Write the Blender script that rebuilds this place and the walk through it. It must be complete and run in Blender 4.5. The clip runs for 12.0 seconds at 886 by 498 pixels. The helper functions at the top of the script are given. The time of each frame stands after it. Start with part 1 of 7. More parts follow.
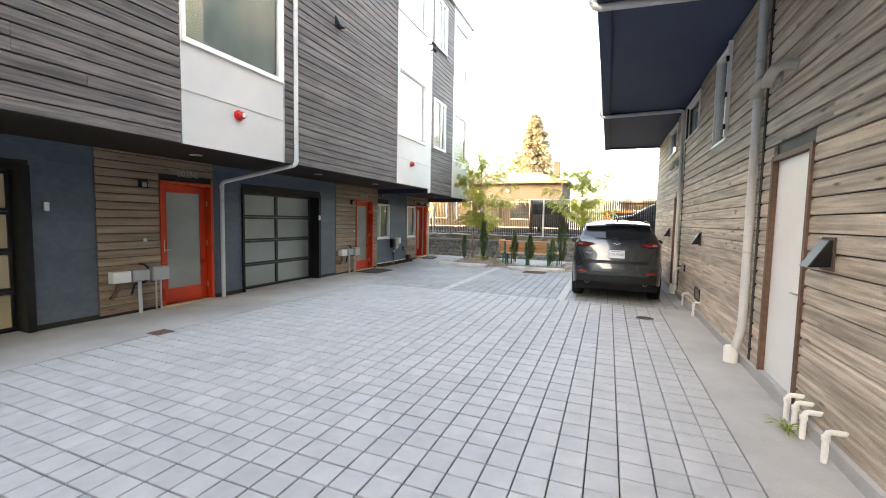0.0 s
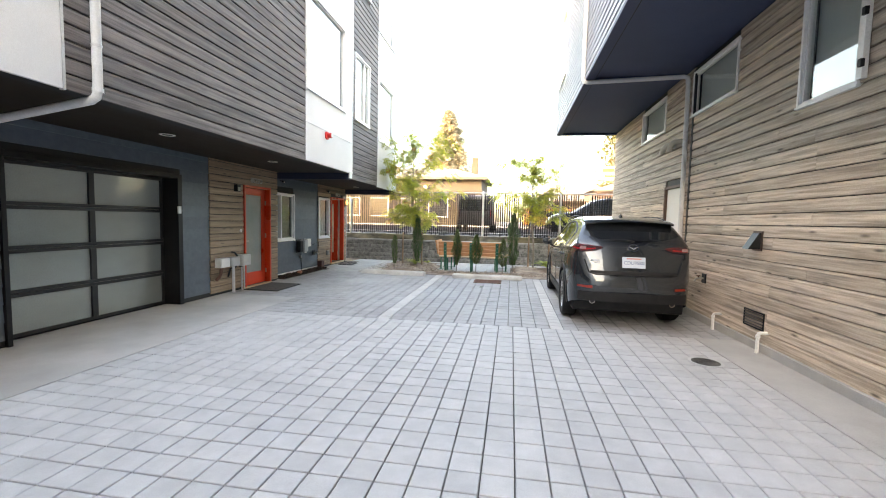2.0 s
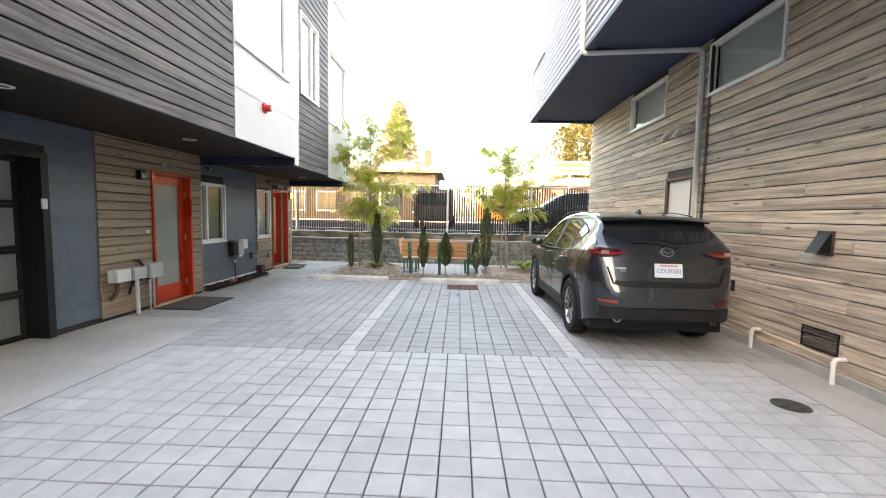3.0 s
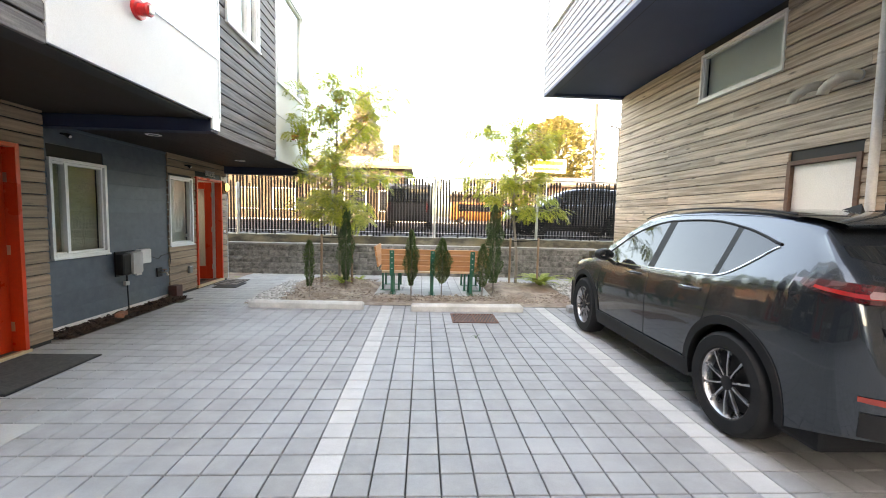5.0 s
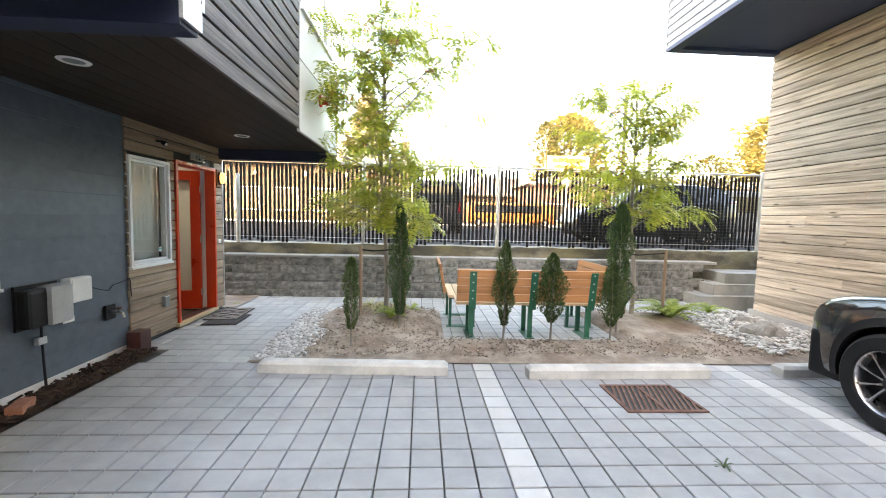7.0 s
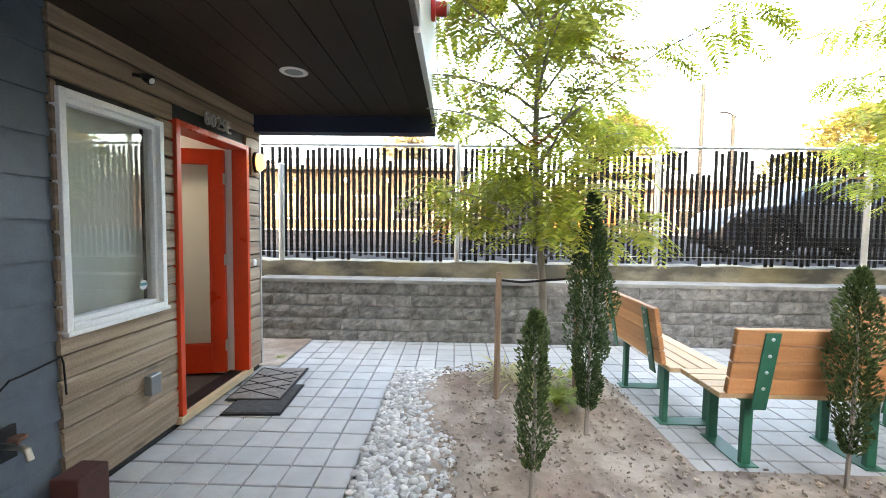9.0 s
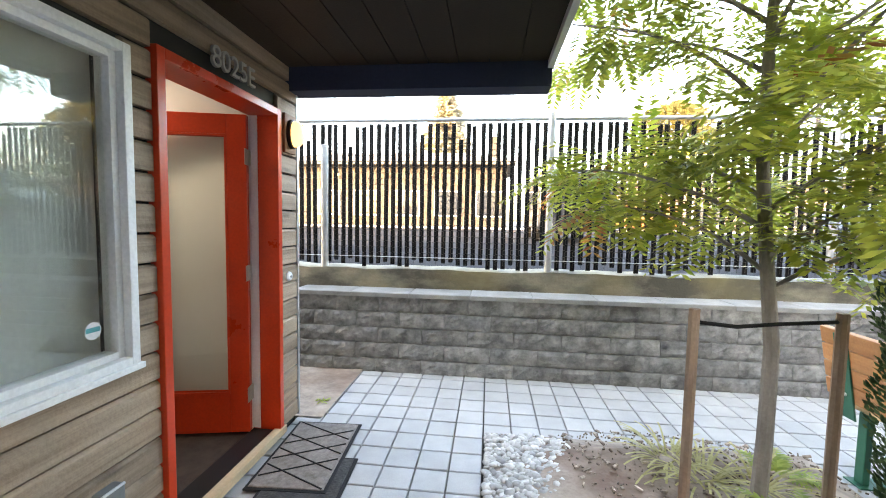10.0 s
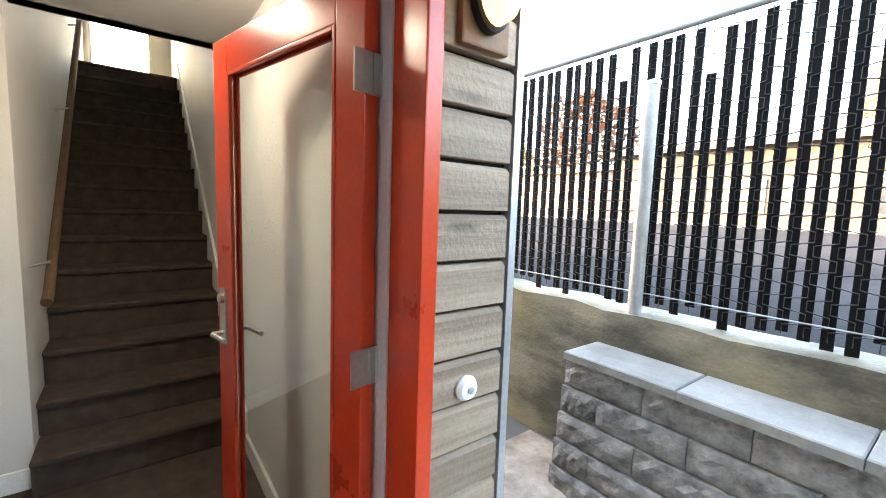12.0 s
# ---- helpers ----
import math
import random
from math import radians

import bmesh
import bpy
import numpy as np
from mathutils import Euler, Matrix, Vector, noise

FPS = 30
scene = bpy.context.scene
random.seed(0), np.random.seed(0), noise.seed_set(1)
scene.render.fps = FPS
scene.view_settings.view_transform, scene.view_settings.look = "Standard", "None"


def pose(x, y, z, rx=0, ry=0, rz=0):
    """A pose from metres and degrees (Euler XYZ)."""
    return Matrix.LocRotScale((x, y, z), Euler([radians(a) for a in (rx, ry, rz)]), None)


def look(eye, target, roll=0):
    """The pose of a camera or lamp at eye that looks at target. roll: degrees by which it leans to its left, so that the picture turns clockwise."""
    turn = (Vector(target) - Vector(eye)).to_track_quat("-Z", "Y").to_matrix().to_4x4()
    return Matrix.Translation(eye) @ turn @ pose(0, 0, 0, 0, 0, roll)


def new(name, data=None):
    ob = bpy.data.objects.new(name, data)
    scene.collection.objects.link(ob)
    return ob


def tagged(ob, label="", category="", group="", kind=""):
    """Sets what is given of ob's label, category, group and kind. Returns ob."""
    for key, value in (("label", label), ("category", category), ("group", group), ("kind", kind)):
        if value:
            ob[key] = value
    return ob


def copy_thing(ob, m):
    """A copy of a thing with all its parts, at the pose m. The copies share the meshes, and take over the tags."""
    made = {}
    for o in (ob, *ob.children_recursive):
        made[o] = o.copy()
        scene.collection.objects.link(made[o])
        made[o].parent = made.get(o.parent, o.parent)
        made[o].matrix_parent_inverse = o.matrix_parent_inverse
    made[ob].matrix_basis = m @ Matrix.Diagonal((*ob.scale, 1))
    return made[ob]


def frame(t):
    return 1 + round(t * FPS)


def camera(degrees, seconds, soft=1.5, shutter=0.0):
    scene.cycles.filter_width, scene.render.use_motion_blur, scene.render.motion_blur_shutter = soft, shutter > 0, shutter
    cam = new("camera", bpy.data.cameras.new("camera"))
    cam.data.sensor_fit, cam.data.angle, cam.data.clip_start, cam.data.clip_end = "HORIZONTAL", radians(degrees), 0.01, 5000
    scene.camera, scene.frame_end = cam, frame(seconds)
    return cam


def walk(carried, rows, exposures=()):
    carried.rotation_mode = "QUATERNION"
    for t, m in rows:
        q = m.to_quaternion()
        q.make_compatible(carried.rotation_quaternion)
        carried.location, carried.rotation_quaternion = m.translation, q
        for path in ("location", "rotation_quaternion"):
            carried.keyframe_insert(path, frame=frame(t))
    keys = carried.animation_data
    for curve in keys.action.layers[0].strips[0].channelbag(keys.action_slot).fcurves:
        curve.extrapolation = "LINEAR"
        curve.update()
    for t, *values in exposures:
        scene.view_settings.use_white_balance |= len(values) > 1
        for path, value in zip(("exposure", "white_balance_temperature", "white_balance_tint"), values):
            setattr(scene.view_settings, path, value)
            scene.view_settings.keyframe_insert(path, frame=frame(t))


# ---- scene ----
cam = camera(94.4, 12.0, 1.0)
PATH = [
    (0, (-0.088, -0.191, 1.599), (-0.832, 1.66, 1.459), 1.1),
    (0.5, (-0.473, 0.469, 1.6), (-1.146, 2.347, 1.46), 1.2),
    (1, (-0.912, 1.125, 1.581), (-1.481, 3.037, 1.44), 1.2),
    (1.5, (-1.329, 1.826, 1.545), (-1.778, 3.77, 1.405), 1.3),
    (2, (-1.657, 2.54, 1.525), (-1.981, 4.508, 1.386), 1.3),
    (2.5, (-2.021, 3.255, 1.559), (-2.206, 5.241, 1.411), 1.3),
    (2.7, (-2.155, 3.555, 1.55), (-2.291, 5.544, 1.395), 1.2),
    (4.3, (-2.682, 5.811, 1.577), (-2.617, 7.804, 1.412), 1.5),
    (4.5, (-2.764, 6.101, 1.566), (-2.688, 8.093, 1.407), 1.4),
    (5, (-2.998, 6.797, 1.534), (-2.898, 8.789, 1.377), 1.4),
    (5.5, (-3.23, 7.507, 1.529), (-3.113, 9.497, 1.37), 1.4),
    (6, (-3.539, 8.19, 1.526), (-3.41, 10.18, 1.37), 1.4),
    (6.5, (-3.873, 8.867, 1.539), (-3.744, 10.857, 1.386), 1.4),
    (6.7, (-4.02, 9.131, 1.539), (-3.897, 11.121, 1.386), 1.4),
    (8.3, (-4.991, 11.234, 1.443), (-4.975, 13.231, 1.332), 0.5),
    (8.5, (-5.105, 11.494, 1.449), (-5.105, 13.491, 1.344), 0.4),
    (9, (-5.428, 12.137, 1.478), (-5.478, 14.133, 1.363), 0.8),
    (9.5, (-5.739, 12.788, 1.449), (-5.851, 14.781, 1.334), 0.8),
    (10, (-5.991, 13.39, 1.491), (-6.214, 15.373, 1.355), 1.0),
    (10.5, (-6.116, 13.993, 1.515), (-6.526, 15.943, 1.35), 1.3),
    (11, (-6.234, 14.568, 1.519), (-6.917, 16.439, 1.337), 1.0),
    (11.5, (-6.383, 15.043, 1.541), (-7.443, 16.727, 1.339), 1.4),
    (12, (-6.595, 15.408, 1.555), (-8.181, 16.609, 1.353), 1.9),
]
walk(cam, [(t, look(eye, target, roll)) for t, eye, target, roll in PATH], [(0, 4.44, 9500, 13), (2.5, 4.6, 9600, 14), (4.5, 4.66, 9900, 15), (6.5, 4.76, 9600, 15), (9, 5.04, 9100, 15), (10.5, 5.12, 8700, 14), (11.3, 5.25, 8500, 13), (12, 5.4, 8100, 12)])

# ---- world and light ----
world = bpy.data.worlds.new("sky")
scene.world = world
world.use_nodes = True
wn, wl = world.node_tree.nodes, world.node_tree.links
sky = wn.new("ShaderNodeTexSky")
sky.sky_type, sky.sun_disc = "NISHITA", False
SUN_EL, SUN_AZ = 17.0, 227.0      # degrees; azimuth clockwise from +y
sky.sun_elevation, sky.sun_rotation = radians(SUN_EL), radians(SUN_AZ)
sky.air_density, sky.dust_density, sky.ozone_density = 1.0, 3.5, 1.6
wl.new(sky.outputs[0], wn["Background"].inputs[0])
wn["Background"].inputs[1].default_value = 0.15
sun = new("sun", bpy.data.lights.new("sun", "SUN"))
sun.data.energy, sun.data.angle, sun.data.color = 0.4, radians(0.6), (1.0, 0.85, 0.66)
az, el = radians(SUN_AZ), radians(SUN_EL)
sun_from = Vector((math.sin(az) * math.cos(el), math.cos(az) * math.cos(el), math.sin(el)))
sun.matrix_world = look(sun_from * 60, (0, 0, 0))
tagged(sun, kind="structure")


# ---- geometry helpers ----
class Geo:
    """Collects vertices and faces for one mesh."""

    def __init__(self):
        self.v, self.f = [], []

    def add(self, verts, faces, m=None):
        n = len(self.v)
        self.v += [tuple(m @ Vector(p)) if m else tuple(p) for p in verts]
        self.f += [tuple(i + n for i in f) for f in faces]
        return self

    def box(self, x0, x1, y0, y1, z0, z1, m=None):
        vs = [(x, y, z) for x in (x0, x1) for y in (y0, y1) for z in (z0, z1)]
        return self.add(vs, [(0, 1, 3, 2), (4, 6, 7, 5), (0, 4, 5, 1), (2, 3, 7, 6), (0, 2, 6, 4), (1, 5, 7, 3)], m)

    def slab(self, x0, x1, y0, y1, z0, z1, c=0.006, m=None):
        """A box with its upper edges chamfered."""
        vs = [(x0, y0, z0), (x1, y0, z0), (x1, y1, z0), (x0, y1, z0),
              (x0, y0, z1 - c), (x1, y0, z1 - c), (x1, y1, z1 - c), (x0, y1, z1 - c),
              (x0 + c, y0 + c, z1), (x1 - c, y0 + c, z1), (x1 - c, y1 - c, z1), (x0 + c, y1 - c, z1)]
        fs = [(8, 9, 10, 11)]
        for i in range(4):
            j = (i + 1) % 4
            fs += [(i, j, j + 4, i + 4), (i + 4, j + 4, j + 8, i + 8)]
        return self.add(vs, fs, m)

    def tube(self, pts, r, n=10, caps=True):
        """A round tube along points; r is one radius or one for each point."""
        pts = [Vector(p) for p in pts]
        rs = r if isinstance(r, (list, tuple)) else [r] * len(pts)
        base, up = len(self.v), None
        for i, p in enumerate(pts):
            d = (pts[min(i + 1, len(pts) - 1)] - pts[max(i - 1, 0)]).normalized()
            if up is None:
                up = d.orthogonal().normalized()
            a = (up - d * up.dot(d))
            a = a.normalized() if a.length > 1e-6 else d.orthogonal().normalized()
            up, b = a, d.cross(a)
            for k in range(n):
                t = 2 * math.pi * k / n
                self.v.append(tuple(p + (a * math.cos(t) + b * math.sin(t)) * rs[i]))
        for i in range(len(pts) - 1):
            for k in range(n):
                q = (k + 1) % n
                self.f.append((base + i * n + k, base + i * n + q, base + (i + 1) * n + q, base + (i + 1) * n + k))
        if caps:
            self.f.append(tuple(base + k for k in reversed(range(n))))
            self.f.append(tuple(base + (len(pts) - 1) * n + k for k in range(n)))
        return self

    def lathe(self, prof, n=24, m=None, close=False):
        """Turns a profile of (radius, height) round z."""
        vs, fs = [], []
        for r, z in prof:
            vs += [(r * math.cos(2 * math.pi * k / n), r * math.sin(2 * math.pi * k / n), z) for k in range(n)]
        rows = len(prof)
        for i in range(rows if close else rows - 1):
            j = (i + 1) % rows
            for k in range(n):
                q = (k + 1) % n
                fs.append((i * n + k, i * n + q, j * n + q, j * n + k))
        if not close:
            fs.append(tuple(reversed(range(n))))
            fs.append(tuple((rows - 1) * n + k for k in range(n)))
        return self.add(vs, fs, m)

    def sheet(self, grid):
        """A surface through a grid of points."""
        n, w, b = len(grid), len(grid[0]), len(self.v)
        for row in grid:
            self.v += [tuple(p) for p in row]
        for i in range(n - 1):
            for j in range(w - 1):
                self.f.append((b + i * w + j, b + i * w + j + 1, b + (i + 1) * w + j + 1, b + (i + 1) * w + j))
        return self

    def mesh(self, name, material=None, bevel=0.0, smooth=False, fix=True, segments=2):
        me = bpy.data.meshes.new(name)
        me.from_pydata(self.v, [], self.f)
        if bevel or fix:
            bm = bmesh.new()
            bm.from_mesh(me)
            if fix:
                bmesh.ops.recalc_face_normals(bm, faces=bm.faces)
            if bevel:
                bmesh.ops.bevel(bm, geom=[e for e in bm.edges if e.is_manifold and e.calc_face_angle(0) > 0.6], offset=bevel, segments=segments, affect="EDGES", profile=0.6)
            bm.to_mesh(me)
            bm.free()
        if smooth:
            me.polygons.foreach_set("use_smooth", [True] * len(me.polygons))
            me.set_sharp_from_angle(angle=radians(38))
        if material:
            me.materials.append(material)
        return me


def part(name, mesh, parent=None, label="", m=None):
    """Links a mesh as one part under a thing or a part."""
    ob = new(name, mesh)
    ob.parent = parent
    if m is not None:
        ob.matrix_basis = m
    return tagged(ob, label)


def thing(name, label, category, m=None, group="", kind=""):
    """An empty at the base of a thing that parents its parts."""
    ob = new(name)
    ob.empty_display_size = 0.1
    if m is not None:
        ob.matrix_basis = m
    return tagged(ob, label, category, group, kind)


def solid(name, mesh, label, category, kind="", m=None, group=""):
    """A thing that is a single mesh."""
    ob = new(name, mesh)
    if m is not None:
        ob.matrix_basis = m
    return tagged(ob, label, category, group, kind)


def at(x, y, z=0.0, rz=0.0):
    return pose(x, y, z, 0, 0, rz)


def jit(rng, a):
    return rng.uniform(-a, a)


# ---- materials ----
def surf(name, c1, c2, scale=(3, 3, 3), rough=(0.5, 0.75), metal=0.0, bump=0.15, fine=70.0, rand=0.0, island=0.0,
         knots=0.0, spec=0.5, coat=0.0, trans=0.0, ior=1.45, sub=0.0, contrast=(0.35, 0.65), stain=None):
    """A procedural surface: two colours mixed by a stretched noise, a fine grain, optional change from piece to piece."""
    ma = bpy.data.materials.new(name)
    ma.use_nodes = True
    n, l = ma.node_tree.nodes, ma.node_tree.links
    bs = n["Principled BSDF"]
    tc = n.new("ShaderNodeTexCoord")
    vec = tc.outputs["Object"]
    if rand:
        oi = n.new("ShaderNodeObjectInfo")
        vm = n.new("ShaderNodeVectorMath")
        vm.operation = "MULTIPLY_ADD"
        l.new(oi.outputs["Random"], vm.inputs[0])
        vm.inputs[1].default_value = (71.0, 53.0, 37.0)
        l.new(vec, vm.inputs[2])
        vec = vm.outputs[0]
    mp = n.new("ShaderNodeMapping")
    mp.inputs["Scale"].default_value = scale
    l.new(vec, mp.inputs[0])
    n1 = n.new("ShaderNodeTexNoise")
    n1.inputs["Scale"].default_value, n1.inputs["Detail"].default_value, n1.inputs["Roughness"].default_value = 1.0, 7.0, 0.62
    l.new(mp.outputs[0], n1.inputs["Vector"])
    rp = n.new("ShaderNodeMapRange")
    rp.inputs[1].default_value, rp.inputs[2].default_value = contrast
    l.new(n1.outputs[0], rp.inputs[0])
    mix = n.new("ShaderNodeMix")
    mix.data_type = "RGBA"
    l.new(rp.outputs[0], mix.inputs[0])
    mix.inputs[6].default_value, mix.inputs[7].default_value = (*c1, 1), (*c2, 1)
    col = mix.outputs[2]
    n2 = n.new("ShaderNodeTexNoise")
    n2.inputs["Scale"].default_value, n2.inputs["Detail"].default_value = fine, 4.0
    l.new(vec, n2.inputs["Vector"])

    def times(colour, value, lo, hi):
        mr = n.new("ShaderNodeMapRange")
        mr.inputs[3].default_value, mr.inputs[4].default_value = lo, hi
        l.new(value, mr.inputs[0])
        mm = n.new("ShaderNodeMix")
        mm.data_type, mm.blend_type = "RGBA", "MULTIPLY"
        mm.inputs[0].default_value = 1.0
        l.new(colour, mm.inputs[6])
        l.new(mr.outputs[0], mm.inputs[7])
        return mm.outputs[2]

    col = times(col, n2.outputs[0], 0.82, 1.18)
    if rand:
        col = times(col, oi.outputs["Random"], 1 - rand, 1 + rand)
    if island:
        ge = n.new("ShaderNodeNewGeometry")
        col = times(col, ge.outputs["Random Per Island"], 1 - island, 1 + island)
    if knots:
        vo = n.new("ShaderNodeTexVoronoi")
        vo.inputs["Scale"].default_value = 1.0
        kp = n.new("ShaderNodeMapping")
        kp.inputs["Scale"].default_value = (7.0, 2.1, 9.0)
        l.new(vec, kp.inputs[0])
        l.new(kp.outputs[0], vo.inputs["Vector"])
        kr = n.new("ShaderNodeMapRange")
        kr.inputs[1].default_value, kr.inputs[2].default_value, kr.inputs[3].default_value, kr.inputs[4].default_value = 0.05, 0.17, 1 - knots, 1.0
        l.new(vo.outputs["Distance"], kr.inputs[0])
        km = n.new("ShaderNodeMix")
        km.data_type, km.blend_type = "RGBA", "MULTIPLY"
        km.inputs[0].default_value = 1.0
        l.new(col, km.inputs[6])
        l.new(kr.outputs[0], km.inputs[7])
        col = km.outputs[2]
    if stain:
        n3 = n.new("ShaderNodeTexNoise")
        n3.inputs["Scale"].default_value, n3.inputs["Detail"].default_value = stain[1], 5.0
        ge3 = n.new("ShaderNodeNewGeometry")
        l.new(ge3.outputs["Position"], n3.inputs["Vector"])
        sr = n.new("ShaderNodeMapRange")
        sr.inputs[1].default_value, sr.inputs[2].default_value = 0.48, 0.72
        l.new(n3.outputs[0], sr.inputs[0])
        sm = n.new("ShaderNodeMix")
        sm.data_type = "RGBA"
        ml = n.new("ShaderNodeMath")
        ml.operation = "MULTIPLY"
        ml.inputs[1].default_value = stain[2]
        l.new(sr.outputs[0], ml.inputs[0])
        l.new(ml.outputs[0], sm.inputs[0])
        l.new(col, sm.inputs[6])
        sm.inputs[7].default_value = (*stain[0], 1)
        col = sm.outputs[2]
    l.new(col, bs.inputs["Base Color"])
    rr = n.new("ShaderNodeMapRange")
    rr.inputs[3].default_value, rr.inputs[4].default_value = rough
    l.new(n1.outputs[0], rr.inputs[0])
    l.new(rr.outputs[0], bs.inputs["Roughness"])
    bs.inputs["Metallic"].default_value = metal
    bs.inputs["Specular IOR Level"].default_value = spec
    bs.inputs["Coat Weight"].default_value = coat
    bs.inputs["Coat Roughness"].default_value = 0.04
    bs.inputs["Transmission Weight"].default_value = trans
    bs.inputs["IOR"].default_value = ior
    if bump:
        ad = n.new("ShaderNodeMath")
        ad.operation = "ADD"
        l.new(n1.outputs[0], ad.inputs[0])
        l.new(n2.outputs[0], ad.inputs[1])
        bu = n.new("ShaderNodeBump")
        bu.inputs["Strength"].default_value, bu.inputs["Distance"].default_value = bump, 0.01
        l.new(ad.outputs[0], bu.inputs["Height"])
        l.new(bu.outputs[0], bs.inputs["Normal"])
    return ma


def glass(name, colour=(0.9, 0.95, 0.93), rough=0.0):
    ma = bpy.data.materials.new(name)
    ma.use_nodes = True
    bs = ma.node_tree.nodes["Principled BSDF"]
    bs.inputs["Base Color"].default_value = (*colour, 1)
    bs.inputs["Roughness"].default_value = rough
    bs.inputs["Transmission Weight"].default_value = 1.0
    bs.inputs["IOR"].default_value = 1.5
    return ma


def glow(name, colour, strength):
    ma = bpy.data.materials.new(name)
    ma.use_nodes = True
    bs = ma.node_tree.nodes["Principled BSDF"]
    bs.inputs["Base Color"].default_value = (*colour, 1)
    bs.inputs["Emission Color"].default_value = (*colour, 1)
    bs.inputs["Emission Strength"].default_value = strength
    return ma


GRAIN = (22.0, 1.1, 26.0)
WOOD_GREY = surf("grey_stained_cedar", (0.075, 0.068, 0.068), (0.165, 0.152, 0.150), GRAIN, (0.6, 0.85), bump=0.35, contrast=(0.4, 0.6), rand=0.2, knots=0.35)
WOOD_TAN = surf("weathered_cedar", (0.29, 0.232, 0.182), (0.57, 0.475, 0.385), GRAIN, (0.55, 0.8), bump=0.35, contrast=(0.38, 0.62), rand=0.2, knots=0.75)
WOOD_BROWN = surf("brown_cedar", (0.205, 0.142, 0.096), (0.36, 0.265, 0.19), GRAIN, (0.55, 0.8), bump=0.35, rand=0.15, knots=0.5)
NAVY = surf("slate_blue_fibre_board", (0.074, 0.098, 0.126), (0.098, 0.125, 0.157), (1.5, 9, 9), (0.45, 0.6), bump=0.12, fine=120, rand=0.08)
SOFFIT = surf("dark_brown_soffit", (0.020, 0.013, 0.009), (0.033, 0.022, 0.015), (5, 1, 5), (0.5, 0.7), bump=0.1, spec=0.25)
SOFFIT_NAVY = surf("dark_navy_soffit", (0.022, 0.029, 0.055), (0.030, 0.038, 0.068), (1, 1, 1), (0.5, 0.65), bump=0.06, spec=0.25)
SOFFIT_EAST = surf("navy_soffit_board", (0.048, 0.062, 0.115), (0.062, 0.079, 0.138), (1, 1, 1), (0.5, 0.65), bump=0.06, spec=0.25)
PANEL = surf("white_fibre_panel", (0.55, 0.56, 0.57), (0.61, 0.62, 0.63), (0.8, 0.8, 0.8), (0.5, 0.65), bump=0.04, fine=150)
PALE_SIDING = surf("pale_grey_siding", (0.21, 0.23, 0.265), (0.26, 0.28, 0.315), (4, 1, 9), (0.5, 0.65), bump=0.08, rand=0.06)
TRIM = surf("white_vinyl", (0.74, 0.74, 0.73), (0.82, 0.82, 0.81), (2, 2, 2), (0.35, 0.5), bump=0.03)
BACKING = surf("black_building_paper", (0.012, 0.012, 0.012), (0.02, 0.02, 0.02), bump=0)
RED = surf("orange_red_door_paint", (0.50, 0.037, 0.011), (0.60, 0.050, 0.014), (2, 2, 2), (0.22, 0.36), bump=0.03, spec=0.5)
BLACK = surf("black_metal", (0.008, 0.008, 0.009), (0.014, 0.014, 0.015), (3, 3, 3), (0.35, 0.5), bump=0.03, spec=0.3)
GARAGE_FRAME = surf("dark_bronze_aluminium", (0.030, 0.030, 0.031), (0.042, 0.042, 0.043), (3, 3, 3), (0.35, 0.5), metal=0.3, bump=0.02)
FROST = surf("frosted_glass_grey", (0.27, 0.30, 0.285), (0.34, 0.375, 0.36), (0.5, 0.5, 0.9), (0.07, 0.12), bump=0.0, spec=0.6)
# Golden light on the first garage door's panes is put into this colour.
FROST_WARM = surf("frosted_glass_warm_light_tint", (0.62, 0.50, 0.30), (0.72, 0.60, 0.38), (0.6, 0.6, 0.6), (0.16, 0.24), bump=0.0, spec=0.6)
GLASS = glass("clear_glass")
GALV = surf("galvanised_steel", (0.42, 0.43, 0.44), (0.55, 0.56, 0.57), (6, 6, 6), (0.35, 0.55), metal=0.75, bump=0.03)
PIPE = surf("grey_painted_downspout", (0.52, 0.53, 0.54), (0.60, 0.61, 0.62), (3, 3, 3), (0.35, 0.5), bump=0.03)
PVC = surf("white_plastic_pipe", (0.72, 0.72, 0.70), (0.80, 0.80, 0.78), (3, 3, 3), (0.3, 0.45), bump=0.02)
CONCRETE = surf("cast_concrete", (0.33, 0.328, 0.32), (0.43, 0.428, 0.42), (1.1, 1.1, 1.1), (0.7, 0.9), bump=0.2, fine=90, stain=((0.26, 0.255, 0.24), 0.7, 0.5))
OLD_CONCRETE = surf("stained_old_concrete", (0.075, 0.07, 0.056), (0.25, 0.225, 0.17), (1.2, 1.2, 2.6), (0.75, 0.95), bump=0.4, fine=60, contrast=(0.42, 0.6), stain=((0.26, 0.21, 0.10), 1.2, 0.7))
PAVER = surf("pale_concrete_paver", (0.355, 0.36, 0.365), (0.425, 0.43, 0.435), (5, 5, 5), (0.6, 0.85), bump=0.12, fine=140, rand=0.055, stain=((0.30, 0.30, 0.30), 1.1, 0.35))
PAVER_J = surf("pale_concrete_paver_joined", (0.355, 0.36, 0.365), (0.425, 0.43, 0.435), (5, 5, 5), (0.6, 0.85), bump=0.12, fine=140, island=0.055, stain=((0.30, 0.30, 0.30), 1.1, 0.35))
PAVER_D = surf("charcoal_concrete_paver", (0.235, 0.237, 0.24), (0.30, 0.302, 0.305), (5, 5, 5), (0.5, 0.75), bump=0.12, fine=140, rand=0.07, stain=((0.37, 0.38, 0.39), 0.6, 0.7))
